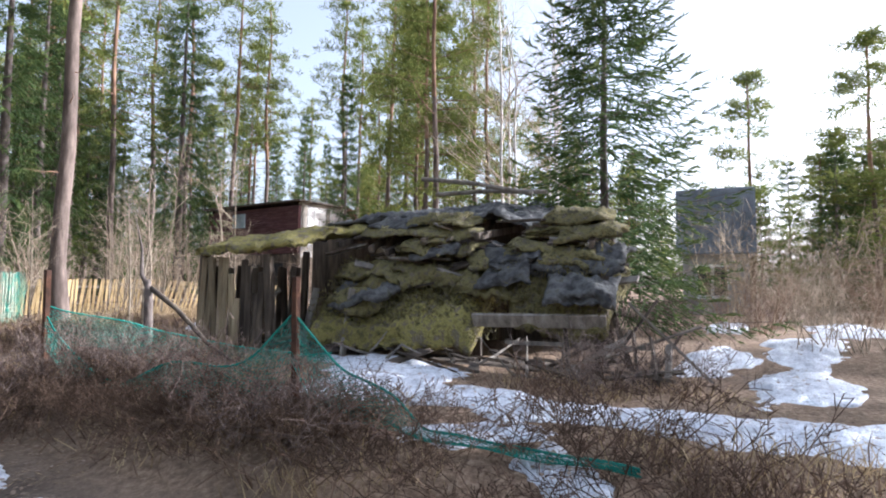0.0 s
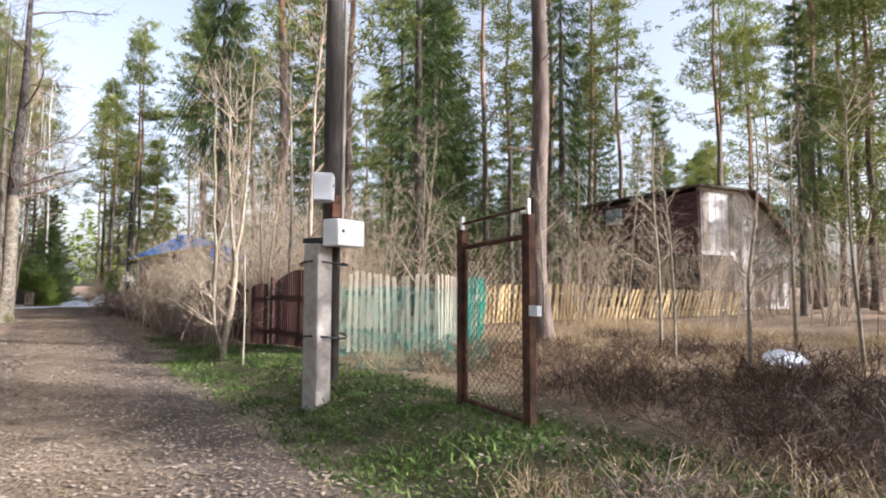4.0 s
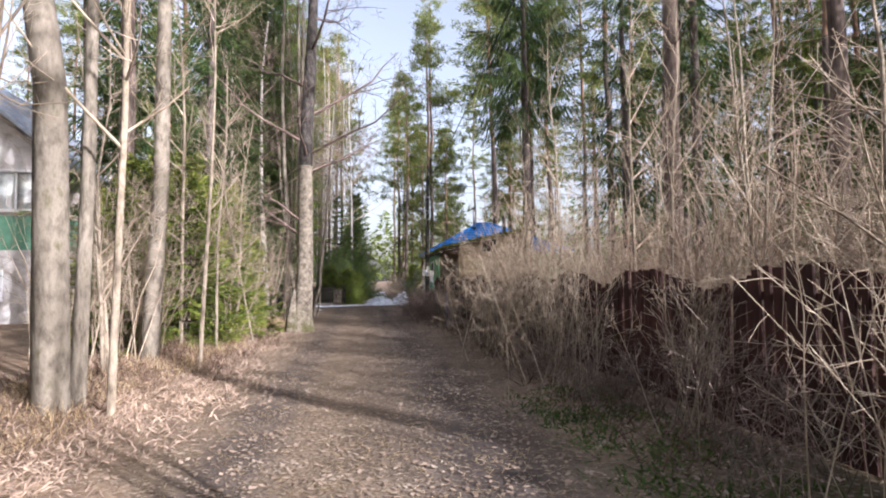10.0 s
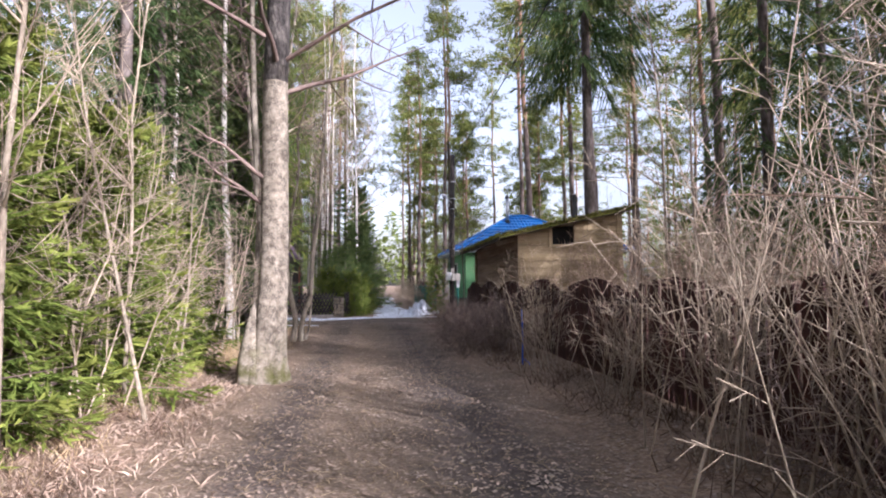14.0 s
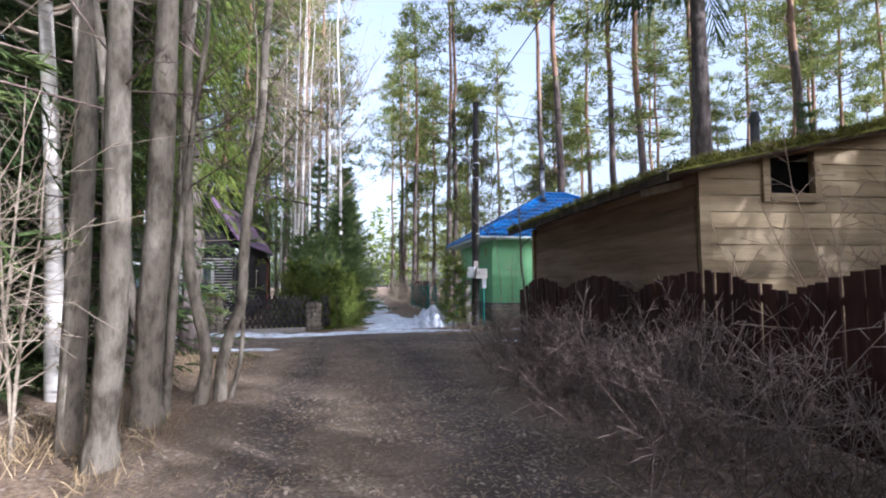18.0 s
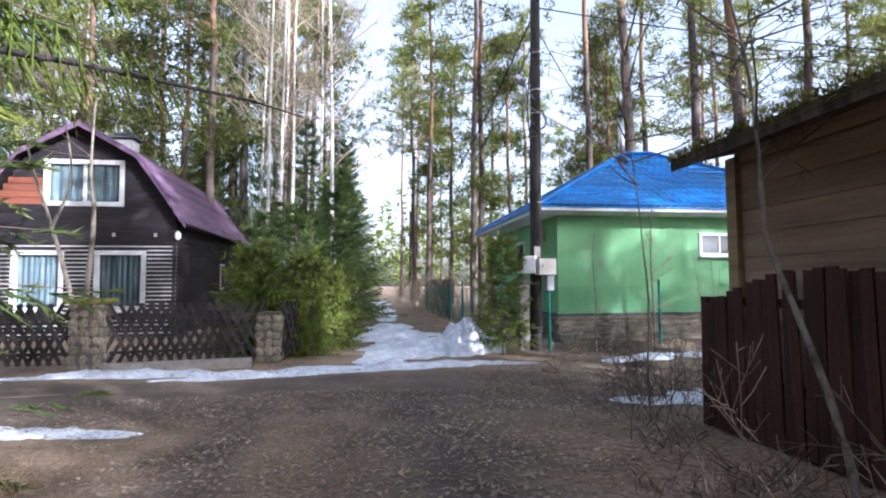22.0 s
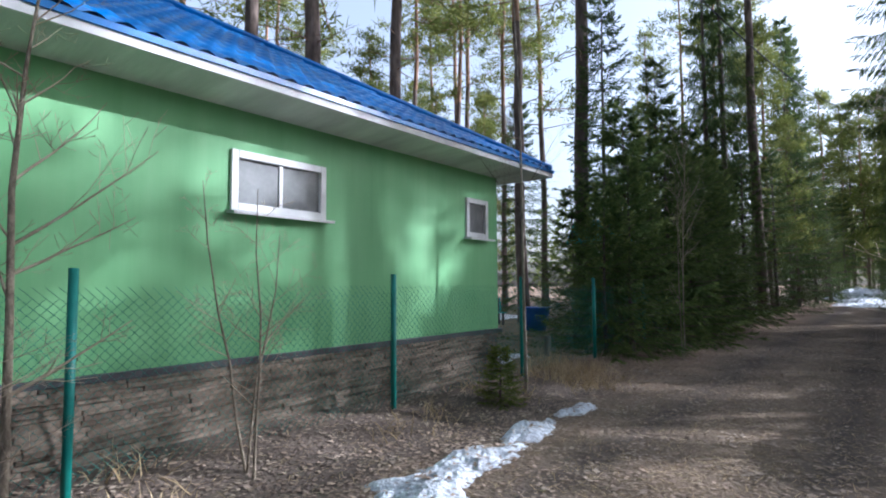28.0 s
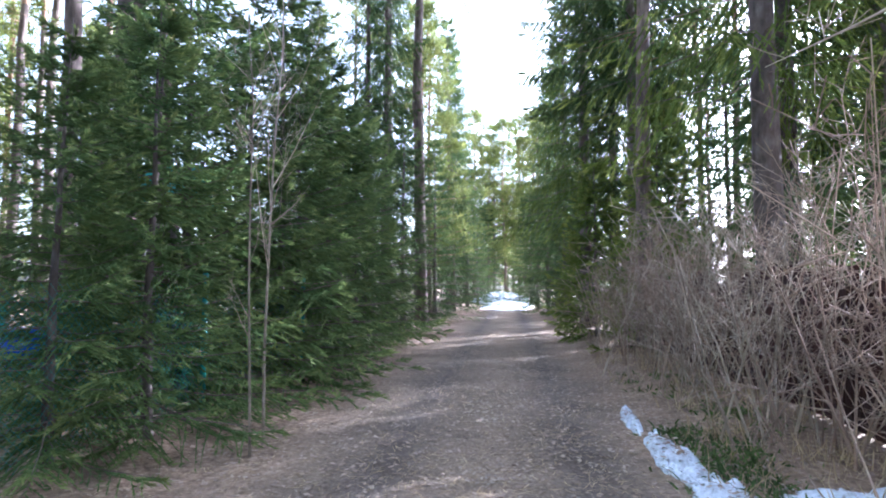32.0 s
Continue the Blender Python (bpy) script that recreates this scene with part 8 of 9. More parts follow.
def picket_run(name, label, a, b, step, shapes, heights, mat, rails=(0.4, 1.2), lean=0.0, jitter=1.5, rail=0.05, behind=False):
    """Pickets from a to b; heights gives a factor along the run."""
    a, b = Vector((*a, 0)), Vector((*b, 0))
    d = b - a
    ang = math.atan2(d.y, d.x)
    f = thing(name, (a.x, a.y, 0), label, "fence")
    n = int(d.length / step)
    zs = []
    for k in range(n):
        t = (k + 0.5) / n
        p = a + d * t
        z = ground_z(p.x, p.y) + 0.03
        zs.append(z)
        s = part("picket", rnd.choice(shapes), None, f)
        s.location = (p.x - a.x, p.y - a.y, z)
        s.rotation_euler = (radians(rnd.uniform(-jitter, jitter) * 0.4), radians(lean + rnd.uniform(-jitter, jitter)), ang)
        s.scale[2] = heights(t) * rnd.uniform(0.985, 1.015)
    zm = sum(zs) / max(len(zs), 1)
    e = Vector((-math.sin(ang), math.cos(ang), 0)) * (-0.035 if behind else 0.035)
    for z in rails:
        part("rail", Mesher().box(((d / 2 + e).x, (d / 2 + e).y, zm + z), (d.length, 0.04, rail + 0.02), (0, 0, math.degrees(ang))), M[mat], f)
    return f


brown = [picket_data(w, 0.022, 1.5, "brown_paint", 0.0) for w in (0.075, 0.085, 0.095)]
broad = [picket_data(w, 0.022, 1.5, "brown_paint", 0.0) for w in (0.09, 0.096, 0.102)]
wave = lambda n, t0=0.0: (lambda t: 0.76 + 0.15 * abs(math.sin((t - t0) * n * math.pi)))
picket_run("fence", "dark brown scalloped picket fence along the track", (4.35, 8.9), (4.3, 20.2), 0.106, brown, wave(5), "brown_paint", (0.45, 1.1), behind=True)
picket_run("fence", "dark brown scalloped picket fence before the shed", (4.3, 20.3), (4.6, 33.3), 0.106, broad, wave(5.0, 0.785), "brown_paint", (0.45, 1.1), behind=True)
picket_run("fence", "dark brown plank fence behind bare bushes along the side track", (13.2, 34.2), (25.5, 34.15), 0.112, broad, wave(5), "brown_paint", (0.45, 1.1), behind=True)


def brown_gate():
    """Arched double gate of brown pickets."""
    g = thing("gate", (4.5, 5.0, 0), "closed dark brown arched picket gate", "gate")
    n = 22
    for k in range(n):
        t = (k + 0.5) / n
        s = part("picket", rnd.choice(brown), None, g)
        y = t * 2.45
        s.location = (0, y, ground_z(4.5, 5 + y) + 0.03)
        s.rotation_euler[2] = math.pi / 2
        s.scale[2] = 0.79 + 0.11 * math.sin(t * math.pi)
    for z in (0.5, 1.15):
        part("rail", Mesher().box((0.035, 1.22, z), (0.04, 2.45, 0.09)), M["brown_paint"], g)
    for y in (-0.08, 2.55):
        part("gate_post", Mesher().box((0.02, y, 0.78), (0.13, 0.13, 1.5)), M["brown_paint"], g)
    w = thing("gate", (4.42, 7.65, 0), "narrow dark brown picket wicket beside the gate", "gate")
    for k in range(9):
        t = (k + 0.5) / 9
        s = part("picket", rnd.choice(brown), None, w)
        s.location = (0, t * 1.1, ground_z(4.4, 7.7 + t) + 0.03)
        s.rotation_euler[2] = math.pi / 2
        s.scale[2] = 0.78 + 0.04 * math.sin(t * math.pi)
    for z in (0.45, 1.1):
        part("rail", Mesher().box((0.035, 0.55, z), (0.04, 1.1, 0.08)), M["brown_paint"], w)


brown_gate()
pale = [picket_data(w, 0.02, 1.25, "pale_wood", 0.0) for w in (0.045, 0.055, 0.065)]
picket_run("fence", "pale unpainted picket fence with rounded rails", (4.75, 4.75), (6.1, 4.1), 0.1, pale, lambda t: 1.0 + 0.02 * math.sin(t * 9), "grey_wood", (0.35, 0.95))
picket_run("fence", "pale unpainted picket fence in tall dry grass", (6.1, 4.1), (8.6, 6.2), 0.11, pale, lambda t: 1.0, "grey_wood", (0.35, 0.95), jitter=3)
lath = [picket_data(w, 0.02, 1.05, "yellow_wood", 0.0) for w in (0.07, 0.09)]
picket_run("fence", "sunlit leaning lath fence behind the dry meadow", (9.5, 8.4), (14.0, 8.0), 0.13, lath, lambda t: 1.0, "grey_wood", (0.3, 0.8), lean=6, jitter=4)
picket_run("fence", "sunlit leaning lath fence falling over in the meadow", (14.0, 8.0), (19.5, 6.2), 0.15, lath, lambda t: 1.0 - 0.25 * t, "grey_wood", (0.3, 0.7), lean=18, jitter=5)
picket_run("fence", "brown picket fence behind bushes of the side track", (15.5, 33.6), (26.0, 33.2), 0.14, brown, wave(4), "brown_paint", (0.45, 1.1))
picket_run("fence", "reddish picket fence along the far lane", (4.9, 50.0), (5.4, 62.0), 0.2, brown, lambda t: 1.0, "brown_paint", (0.45, 1.1))


def rusty_gate():
    g = thing("gate", (4.08, 0.3, 0.22), "rusty iron gate frame with torn chain-link mesh standing open", "gate")
    a, b = Vector((-0.05, -0.52, 0)), Vector((0.05, 0.5, 0))
    for p, hh in ((a, 1.72), (b, 1.68)):
        part("gate_post", Mesher().box((p.x, p.y, hh / 2), (0.075, 0.075, hh), (0, 0, 6)), M["rust"], g)
        part("post_tip", Mesher().box((p.x, p.y, hh + 0.06), (0.028, 0.028, 0.14)), M["steel"], g)
    for z in (0.08, 1.55, 1.78):
        part("crossbar", Mesher().tube([a + Vector((0, 0, z)), b + Vector((0, 0, z - (0.04 if z > 1 else 0)))], 0.024 if z < 1.7 else 0.012, 6), M["rust"], g)
    for p in (a, b):
        q = p + (b - a).normalized() * (0.06 if p is a else -0.06)
        part("upright", Mesher().tube([q + Vector((0, 0, 0.08)), q + Vector((0, 0, 1.55))], 0.02, 6), M["rust"], g)
    part("mesh", wire_net(b - a, 1.4, 0.075, 0.0022, Vector((a.x, a.y, 0.1))).data("mesh", M["rust"]), None, g, "thin rusty chain-link")
    part("latch", Mesher().box((-0.06, -0.6, 0.95), (0.05, 0.09, 0.08)), M["box_white"], g, "pale latch")


def wire_net(span, height, pitch, r, origin, wob=0.0):
    """Crossing diagonal wires over a panel."""
    mb = Mesher()
    n = int(span.length / pitch)
    m = max(int(height / pitch), 1)
    for k in range(-m, n):
        for s in (1, -1):
            i0, i1 = max(k, 0), min(k + m, n)
            if i1 <= i0:
                continue
            u0, u1 = i0 / n, i1 / n
            z0, z1 = (i0 - k) * pitch, (i1 - k) * pitch
            if s < 0:
                z0, z1 = height - z0, height - z1
            pts = []
            for q in (0, 0.33, 0.67, 1):
                u = u0 + (u1 - u0) * q
                p = origin + span * u + Vector((0, 0, z0 + (z1 - z0) * q))
                if wob:
                    p += Vector((wob * noise.noise((u * 6, p.z * 3, 1)), wob * noise.noise((u * 6, p.z * 3, 5)), 0))
                pts.append(p)
            mb.tube(pts, r, 3, False)
    return mb


rusty_gate()


def chain_fence():
    """Green posts with chain-link along the green house."""
    posts = [(5.27, 39.55), (7.95, 39.96), (10.92, 40.06), (13.55, 40.08), (16.0, 40.07), (18.6, 40.1), (21.4, 40.1)]
    f = thing("fence", (0, 0, 0), "green chain-link fence on thin steel posts", "fence")
    for x, y in posts:
        part("post", Mesher().tube([(x, y, -0.2), (x, y, 1.5)], 0.03, 10), M["fence_green"], f, smooth=True)
    for (xa, ya), (xb, yb) in zip(posts, posts[1:]):
        span = Vector((xb - xa, yb - ya, 0))
        part("net", wire_net(span, 1.22, 0.068, 0.0016, Vector((xa, ya, 0.16)), 0.03).data("net", M["fence_green"]), None, f)
    for y in (41.5, 43.5):
        part("post", Mesher().tube([(5.1, y, -0.2), (5.1, y, 1.45)], 0.03, 8), M["fence_green"], f)
    part("net", wire_net(Vector((-0.17, 4.0, 0)), 1.22, 0.075, 0.0018, Vector((5.27, 39.55, 0.16)), 0.03).data("net", M["fence_green"]), None, f)
    g = thing("fence", (0, 0, 0), "green chain-link fence along the snowy lane", "fence")
    for k in range(6):
        part("post", Mesher().tube([(4.75, 44 + k * 2.6, -0.2), (4.75, 44 + k * 2.6, 1.5)], 0.03, 8), M["fence_green"], g)
    part("net", wire_net(Vector((0, 13, 0)), 1.25, 0.11, 0.003, Vector((4.75, 44, 0.1)), 0.05).data("net", M["fence_green"]), None, g)


chain_fence()


def sagging_net():
    """Torn green plastic net hanging between rusty posts."""
    f = thing("fence", (0, 0, 0), "torn green plastic netting sagging between rusty posts", "fence")
    posts = [(3.7, -9.6, 1.2), (4.0, -6.9, 1.42), (3.92, -3.58, 1.48)]
    for x, y, z in posts[1:]:
        part("post", Mesher().box((x, y, z / 2), (0.05, 0.05, z), (rnd.uniform(-2, 2), rnd.uniform(-2, 2), 0)), M["rust"], f)
    def run(p, q, t0, sag, low, seed, pitch=0.062):
        nu, nv = int((Vector(q) - Vector(p)).length / pitch), 11
        grid = []
        for j in range(nv + 1):
            w = j / nv
            row = []
            for i in range(nu + 1):
                u = i / nu
                x = p[0] + (q[0] - p[0]) * u
                y = p[1] + (q[1] - p[1]) * u
                top = t0[0] + (t0[1] - t0[0]) * u - sag * 4 * u * (1 - u) * (1 + 0.3 * math.sin(u * 9 + seed))
                g0 = ground_z(x, y) + 0.04
                top = max(top, g0 + low)
                g1 = max(g0, top - 0.42 - 0.1 * math.sin(u * 11 + seed))
                z = g1 + (top - g1) * (1 - w)
                b = 0.35 * sag * math.sin(w * 3.1) * math.sin(u * 3.1)
                row.append((x - b + 0.06 * noise.noise((u * 7, w * 3, seed)), y + 0.05 * noise.noise((u * 7, w * 3, seed + 4)), z))
            grid.append(row)
        paths = []
        for s in (1, -1):
            for k in range(-nv, nu + 1):
                line = [(k + j if s > 0 else k + nv - j, j) for j in range(nv + 1)]
                line = [(i, j) for i, j in line if 0 <= i <= nu]
                if len(line) > 1:
                    paths.append([grid[j][i] for i, j in line])
        mb = Mesher()
        for pth in paths:
            mb.tube(pth, 0.0022, 3, False)
        net = part("net", mb.data("net", M["net_green"]), None, f)
        part("edge_band", Mesher().tube(grid[0], 0.009, 5, False), M["net_green"], net)
    run(posts[1][:2], posts[2][:2], (1.15, 1.0), 0.66, 0.08, 1)
    run(posts[0][:2], posts[1][:2], (0.25, 1.1), 0.36, 0.05, 5)
    run(posts[2][:2], (6.6, -5.3), (1.1, 0.35), 0.05, 0.1, 9)
    n = thing("net", (0, 0, 0), "torn green plastic netting hung on the picket fence", "netting")
    part("net", wire_net(Vector((1.9, -0.75, 0)), 1.15, 0.06, 0.0028, Vector((4.55, 4.65, 0.2)), 0.06).data("net", M["net_green"]), None, n)
    part("net", wire_net(Vector((1.2, -1.5, 0)), 0.5, 0.06, 0.0035, Vector((4.3, 3.4, 0.25)), 0.22).data("net", M["net_green"]), None, n)
    part("net", wire_net(Vector((2.4, 2.3, 0)), 1.3, 0.07, 0.0035, Vector((6.4, 3.9, 0.25)), 0.1).data("net", M["net_green"]), None, n)


sagging_net()


def lattice_fence():
    """Crossed dark laths between field-stone pillars before the dark house."""
    for a, b in (((-2.75, 38.55), (-0.5, 39.0)), ((-8.6, 38.2), (-3.35, 38.5)), ((0.02, 39.2), (0.2, 39.75))):
        a, b = Vector((*a, 0)), Vector((*b, 0))
        d = b - a
        ang = math.degrees(math.atan2(d.y, d.x))
        f = thing("fence", (a.x, a.y, 0), "dark crossed-lath fence between stone pillars", "fence")
        n = int(d.length / 0.15)
        lathm = Mesher().box((0, 0, 0), (0.06, 0.022, 1.12)).data("lath", M["lath_dark"])
        for k in range(n):
            p = d * ((k + 0.5) / n)
            for s in (1, -1):
                o = part("lath", lathm, None, f)
                off = Vector((-d.y, d.x, 0)).normalized() * 0.014 * s
                o.location = (p.x + off.x, p.y + off.y, 0.62)
                o.rotation_euler = (0, radians(27 * s), radians(ang))
        for z in (0.3, 0.9):
            part("rail", Mesher().box(((d / 2).x, (d / 2).y, z), (d.length, 0.03, 0.05), (0, 0, ang)), M["lath_dark"], f)
    stones = []
    for k in range(8):
        bm = bmesh.new()
        bmesh.ops.create_icosphere(bm, subdivisions=1, radius=0.5)
        for v in bm.verts:
            v.co = v.co * (1 + 0.35 * noise.noise(v.co * 1.7 + Vector((k * 3, 0, 0))))
        me = bpy.data.meshes.new("stone")
        bm.to_mesh(me)
        bm.free()
        me.materials.append(M["pillar_stone"])
        stones.append(me)
    for x, y, w, hh, cap in ((-3.05, 38.55, 0.5, 1.12, True), (-0.25, 39.15, 0.42, 0.95, False), (-8.8, 38.2, 0.5, 1.1, True)):
        p = thing("pillar", (x, y, 0), "field-stone gate pillar with mossy top", "pillar")
        part("core", Mesher().box((0, 0, hh / 2 - 0.05), (w * 0.9, w * 0.9, hh + 0.05)), M["mortar"], p)
        for row in range(int(hh / 0.14)):
            for s in range(4):
                for c in range(3):
                    o = part("stone", rnd.choice(stones), None, p)
                    u = (c - 1) * w * 0.34 + rnd.uniform(-0.03, 0.03)
                    o.location = Euler((0, 0, s * math.pi / 2)).to_matrix() @ Vector((u, -w * 0.44, 0.08 + row * 0.145 + rnd.uniform(-0.02, 0.02)))
                    o.rotation_euler = (0, rnd.uniform(0, 6), s * 1.57)
                    o.scale = (rnd.uniform(0.15, 0.23), rnd.uniform(0.06, 0.10), rnd.uniform(0.13, 0.18))
        if cap:
            part("moss_cap", Mesher().box((0, 0, hh + 0.05), (w + 0.12, w + 0.12, 0.08)), M["moss"], p, bevel=0.03)
    b = thing("brick_border", (-1.6, 38.42, 0), "low stone border filled with snow under the fence", "border")
    part("kerb", Mesher().box((0, 0, 0.08), (2.3, 0.15, 0.16), (0, 0, 11)), M["concrete"], b)


lattice_fence()


# ---- yard things ----
def bench(x, y, rz, mat="teal"):
    b = thing("bench", (x, y, 0.08), "green painted garden bench in the snowy yard", "bench", rz=rz)
    for k in range(4):
        part("slat", Mesher().box((0, -0.18 + k * 0.11, 0.43), (1.6, 0.09, 0.03)), M[mat], b)
    for k in range(4):
        part("back_slat", Mesher().box((0, 0.24 + k * 0.02, 0.52 + k * 0.11), (1.6, 0.025, 0.09), (-10, 0, 0)), M[mat], b)
    for sx in (-0.7, 0.7):
        part("leg", Mesher().box((sx, -0.15, 0.21), (0.06, 0.06, 0.42)), M["dark_trim"], b)
        part("leg", Mesher().box((sx, 0.24, 0.45), (0.06, 0.06, 0.9), (-8, 0, 0)), M["dark_trim"], b)


bench(21.4, 46.2, -35)
bench(22.5, 47.6, 10, "box_grey")
c = thing("shelter", (20.0, 41.6, 0.05), "teal-roofed wooden garden shelter among the spruces", "shelter", rz=10)
for x in (-0.55, 0.55):
    for y in (-0.45, 0.45):
        part("post", Mesher().box((x, y, 1.2), (0.07, 0.07, 2.4)), M["grey_wood"], c)
for q in (-1, 1):
    part("roof_slope", Mesher().box((q * 0.38, 0, 2.62), (1.0, 1.3, 0.05), (0, q * 36, 0)), M["teal"], c)
c = thing("tub", (20.4, 43.7, 0.05), "blue plastic tub standing behind the wire fence", "tub")
part("body", Mesher().tube([(0, 0, 0.1), (0, 0, 0.5), (0, 0, 0.68), (0, 0, 0.72)], [0.3, 0.38, 0.42, 0.45], 20), M["blue_plastic"], c, smooth=True)
part("stand", Mesher().tube([(0, 0, 0.0), (0, 0, 0.1)], 0.24, 16), M["concrete"], c)
s = thing("stump", (15.65, 40.8, 0.1), "short weathered wooden stake in the yard", "stump")
part("stake", Mesher().tube([(0, 0, 0), (0.01, 0, 0.38)], [0.06, 0.055], 10), M["grey_wood"], s)
t = thing("toilet_hut", (17.6, 45.6, 0), "white garden cabin with dark door", "cabin")
part("wall", Mesher().box((0, 0, 1.05), (1.2, 1.2, 2.1)), M["whitewash"], t)
part("roof", Mesher().prism([(-0.75, 2.05), (0.75, 2.3), (0.75, 2.38), (-0.75, 2.13)], 1, -0.75, 0.75), M["slate"], t)
part("door", Mesher().box((-0.05, -0.615, 0.95), (0.7, 0.04, 1.8)), M["house_dark"], t)
r = thing("house", (46, 28.5, 0), "red-roofed cottage glimpsed between spruces", "house")
part("wall", Mesher().box((0, 0, 1.5), (5, 4, 3)), M["red_board"], r)
part("roof", Mesher().prism([(-2.4, 2.9), (2.4, 2.9), (0, 5.0)], 0, -2.8, 2.8), M["red_board"], r)
p = thing("blue_stake", (3.62, 22.75, 0.05), "bright blue plastic rod stuck in the verge", "rod")
part("rod", Mesher().tube([(0, 0, 0), (0.02, 0.02, 0.5), (0, 0.0, 0.95)], 0.013, 6), M["blue_plastic"], p)
part("cord", Mesher().tube([(0.02, 0, 0.12), (0.1, -0.1, 0.05), (0.05, -0.25, 0.02)], 0.008, 5), M["blue_plastic"], p)
v = thing("stake", (3.3, 5.22, 0.15), "thin pale upright stake in the grass", "stake")
part("rod", Mesher().tube([(0, 0, -0.1), (0.02, 0.03, 0.8), (0.0, 0.05, 1.75)], [0.016, 0.014, 0.01], 6), M["pale_wood"], v)


# ---- ground cover ----
def leaves():
    rng = np.random.default_rng(12)
    n = 170000
    a = rng.uniform(0, 1, n) < 0.68
    x = np.where(a, rng.normal(0.5, 2.1, n), rng.uniform(3, 30, n))
    y = np.where(a, rng.uniform(-6, 36, n), rng.normal(37.2, 1.7, n))
    b = rng.uniform(0, 1, n) < 0.06
    x = np.where(b, rng.uniform(5, 16, n), x)
    y = np.where(b, rng.uniform(38.3, 40.4, n), y)
    b = rng.uniform(0, 1, n) < 0.09
    x = np.where(b, rng.uniform(2.2, 4.3, n), x)
    y = np.where(b, rng.uniform(7, 35, n), y)
    size = 0.010 + 0.023 * rng.uniform(0, 1, n) ** 1.6
    z = np.array([ground_z(p, q) for p, q in zip(x, y)]) + 0.008
    ang = rng.uniform(0, math.tau, n)
    u = np.stack([np.cos(ang), np.sin(ang), rng.normal(0, 0.15, n)], 1) * size[:, None]
    w = np.stack([-np.sin(ang), np.cos(ang), rng.normal(0, 0.17, n)], 1) * size[:, None] * 0.6
    c = np.stack([x, y, z + 0.004], 1)
    on = np.array(SNOW_SPOTS)[::6]
    pick = rng.choice(n, min(len(on), n // 3), replace=False)
    c[pick] = on[:len(pick)] + np.column_stack([rng.normal(0, 0.03, (len(pick), 2)), np.full(len(pick), 0.012)])
    # dry blades and needles lying flat among the leaves
    m = 60000
    b = rng.uniform(0, 1, m) < 0.6
    sx = np.where(b, rng.normal(0.6, 1.6, m), rng.uniform(3, 30, m))
    sy = np.where(b, rng.uniform(-6, 36, m), rng.normal(37.2, 1.5, m))
    sa = rng.uniform(0, math.tau, m)
    sl = rng.uniform(0.02, 0.065, m)
    sc = np.stack([sx, sy, np.array([ground_z(p, q) for p, q in zip(sx, sy)]) + 0.012], 1)
    su = np.stack([np.cos(sa), np.sin(sa), rng.normal(0, 0.12, m)], 1) * sl[:, None]
    sw = np.stack([-np.sin(sa), np.cos(sa), np.zeros(m)], 1) * rng.uniform(0.0015, 0.0035, m)[:, None]
    straw = np.stack([sc - su - sw, sc - su + sw, sc + su + sw * 0.5, sc + su - sw * 0.5], 1).reshape(-1, 3)
    tagged(new("dry_straw", arrays_mesh("dry_straw", straw, np.arange(len(straw)).reshape(-1, 4), M["grass_dry"])), "pale dry grass blades lying on the track", "straw", kind="stuff")
    v = np.stack([c - u, c - w * 0.9 + u * 0.1, c + u, c + w], 1).reshape(-1, 3)
    tagged(new("fallen_leaves", arrays_mesh("fallen_leaves", v, np.arange(len(v)).reshape(-1, 4), M["leaf"])), "dry curled fallen leaves strewn over the track", "leaves", kind="stuff")


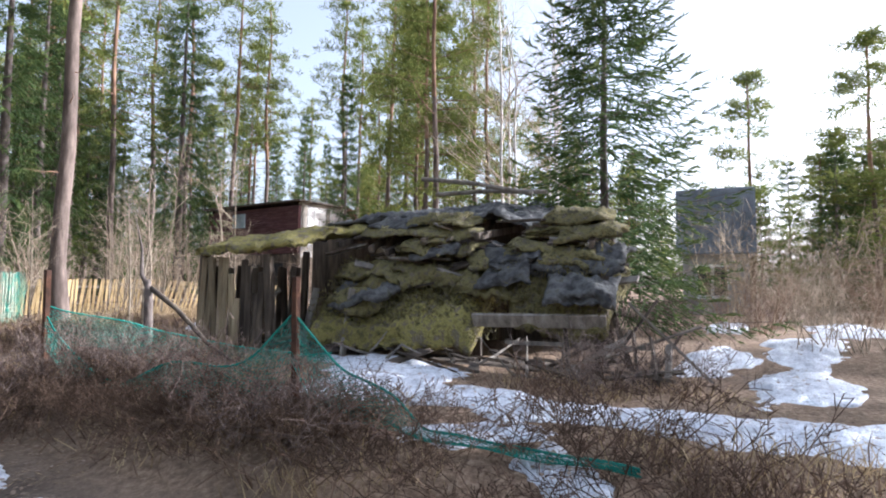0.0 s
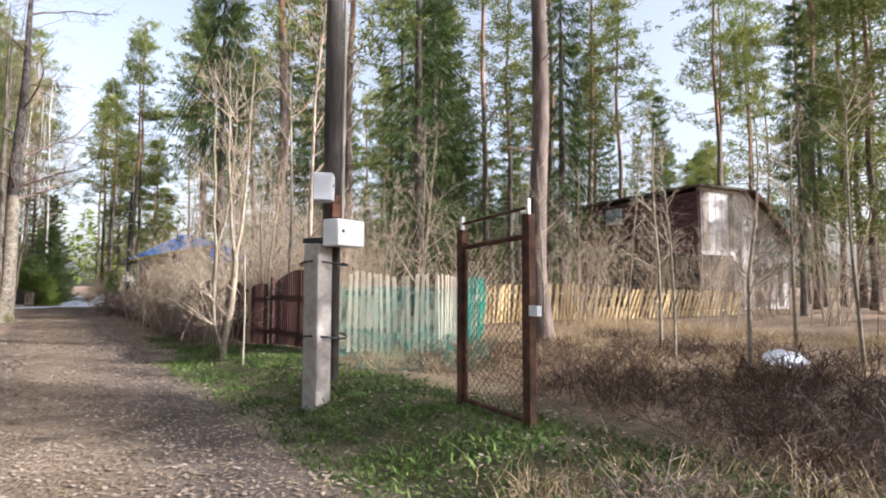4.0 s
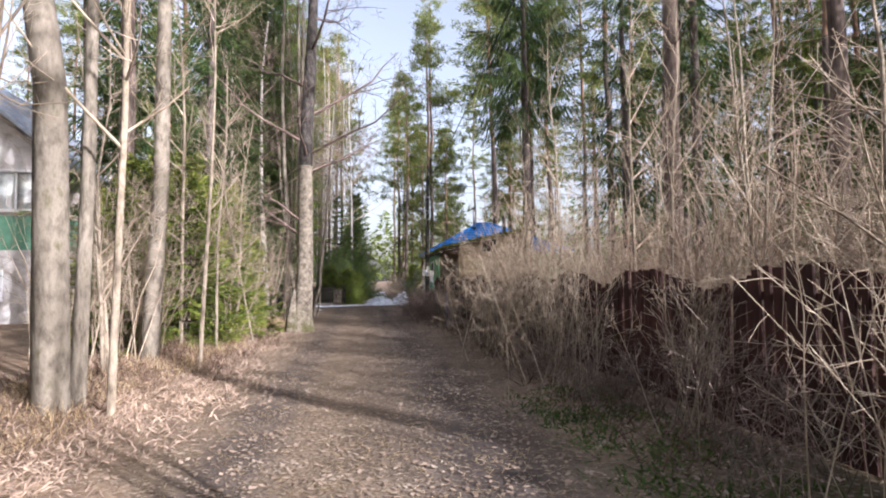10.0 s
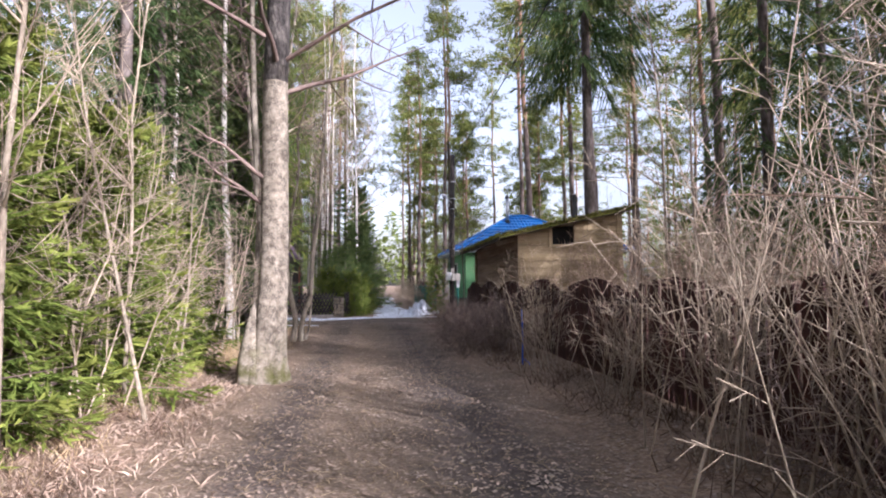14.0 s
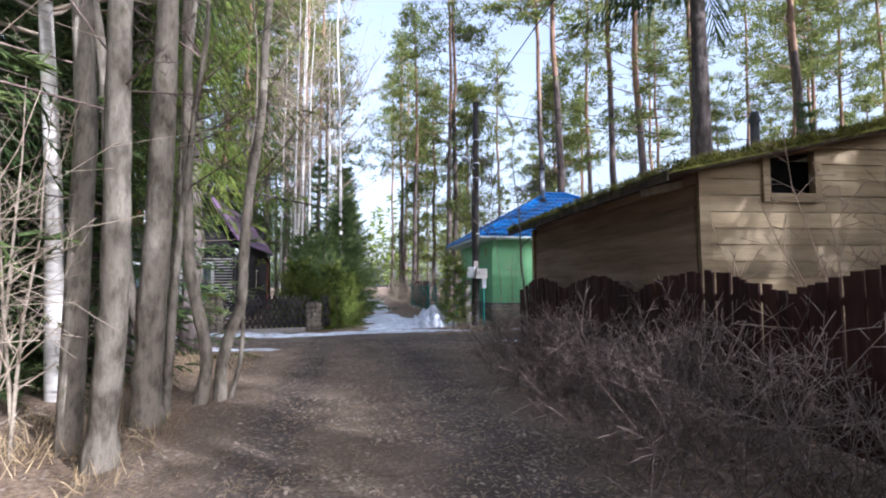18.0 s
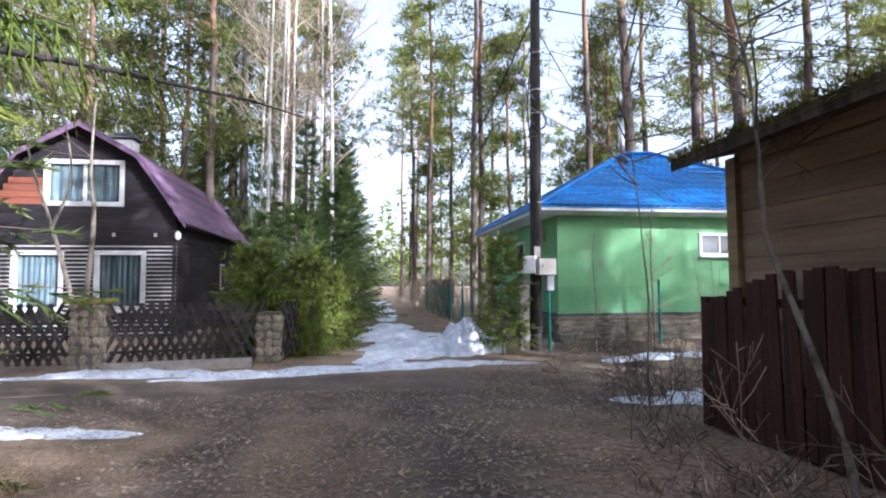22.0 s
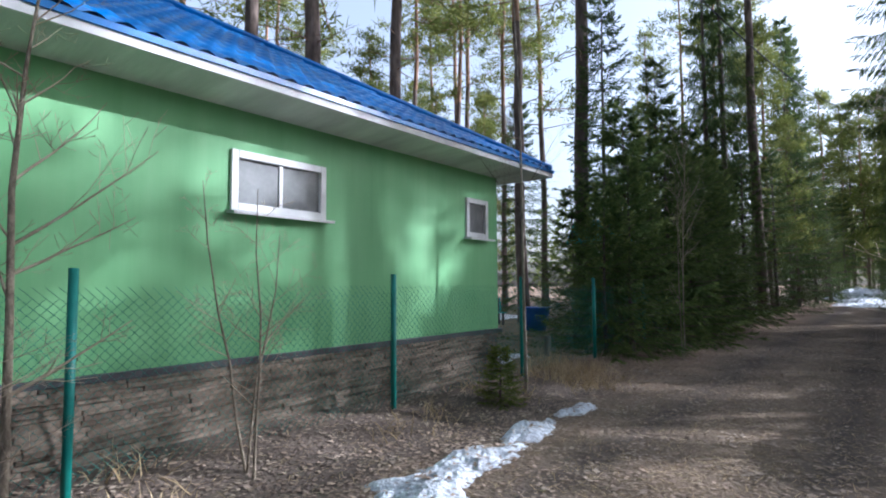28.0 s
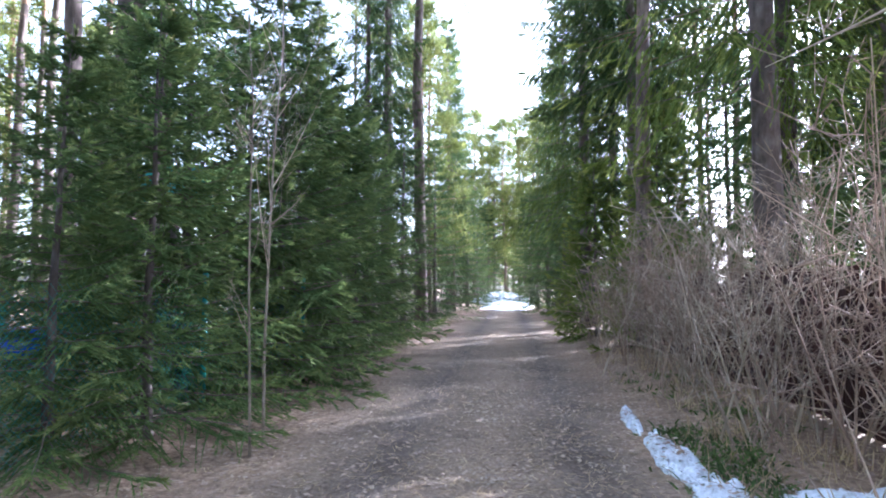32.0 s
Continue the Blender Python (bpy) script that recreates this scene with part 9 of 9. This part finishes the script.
def blades(name, spots, per, h, w, mat, label, lean=0.5, seed=1, patch=0.12):
    rng = np.random.default_rng(seed)
    spots = np.array([p for p in spots if not on_snow(*p)])
    n = len(spots) * per
    base = np.repeat(spots, per, 0) + rng.normal(0, patch, (n, 2))
    z = np.repeat(np.array([ground_z(*s) for s in spots]), per)
    p = np.column_stack([base, z - 0.01])
    way = unit(np.column_stack([rng.normal(0, lean, n), rng.normal(0, lean, n), np.ones(n)]))
    L = h * rng.uniform(0.4, 1.15, n)
    mid = p + way * (L * 0.55)[:, None]
    tip = p + way * L[:, None] + np.column_stack([rng.normal(0, 0.25, n), rng.normal(0, 0.25, n), -0.25 * np.ones(n)]) * (L * 0.6)[:, None]
    side = unit(np.cross(way, rng.normal(size=(n, 3)))) * (w * rng.uniform(0.6, 1.3, n))[:, None]
    v = np.stack([p - side, p + side, mid + side * 0.8, mid - side * 0.8, mid - side * 0.8, mid + side * 0.8, tip, tip + side * 0.1], 1).reshape(-1, 3)
    tagged(new(name, arrays_mesh(name, v, np.arange(len(v)).reshape(-1, 4), M[mat])), label, "grass", kind="stuff")


rng0 = np.random.default_rng(77)


def spread(n, x0, y0, x1, y1):
    return np.column_stack([rng0.uniform(x0, x1, n), rng0.uniform(y0, y1, n)])


leaves()
blades("dry_grass", np.concatenate([spread(260, 3.0, -11, 6.6, -1), spread(420, 4.6, -1, 13, 6.5), spread(160, -2.9, 5, -1.5, 24), spread(90, -3.2, 1.0, -1.2, 7.5), spread(14, 5.3, 39.4, 13, 40.3), spread(40, 13.5, 39.0, 15.2, 40.6), spread(60, -2.2, 24, -0.9, 33), spread(110, -3.6, 20, -1.6, 26), spread(50, 13, 34.3, 24, 35.4)]), 26, 0.30, 0.0035, "grass_dry", "tufts of pale dry grass", 0.55, 5, 0.14)
blades("dry_fern", np.concatenate([spread(70, -2.6, 13, -0.9, 22), spread(300, 3.1, -11, 6.8, -1.2), spread(140, 5, -1, 10, 4), spread(120, 3.4, 10, 4.2, 33), spread(90, -3.2, 8, -1.7, 22)]), 22, 0.34, 0.005, "fern_dry", "rust-brown dry fern and leaf litter", 0.8, 6, 0.18)
blades("bank_litter", np.concatenate([spread(620, -3.4, 9, -0.9, 23), spread(60, -1.0, 11, -0.4, 20), spread(420, -3.4, 0.5, -0.6, 9)]), 24, 0.17, 0.006, "bleached_fern", "matted pale fern and grass on the bank, coloured as sunlit", 1.5, 15, 0.16)
blades("green_cover", np.concatenate([spread(420, 2.6, -2.2, 4.3, 7.6), spread(120, 2.9, 7.5, 3.9, 13), spread(60, 14, 41, 19, 46), spread(16, 18, 34.6, 22, 35.3), spread(46, 16.6, 35.05, 18.4, 35.6)]), 34, 0.10, 0.008, "grass_green", "low green ground cover on the verge", 0.9, 8, 0.13)
blades("yard_grass", spread(220, 13.5, 40.6, 24, 47), 20, 0.07, 0.004, "grass_dry", "short faded lawn in the yard", 0.7, 9, 0.2)
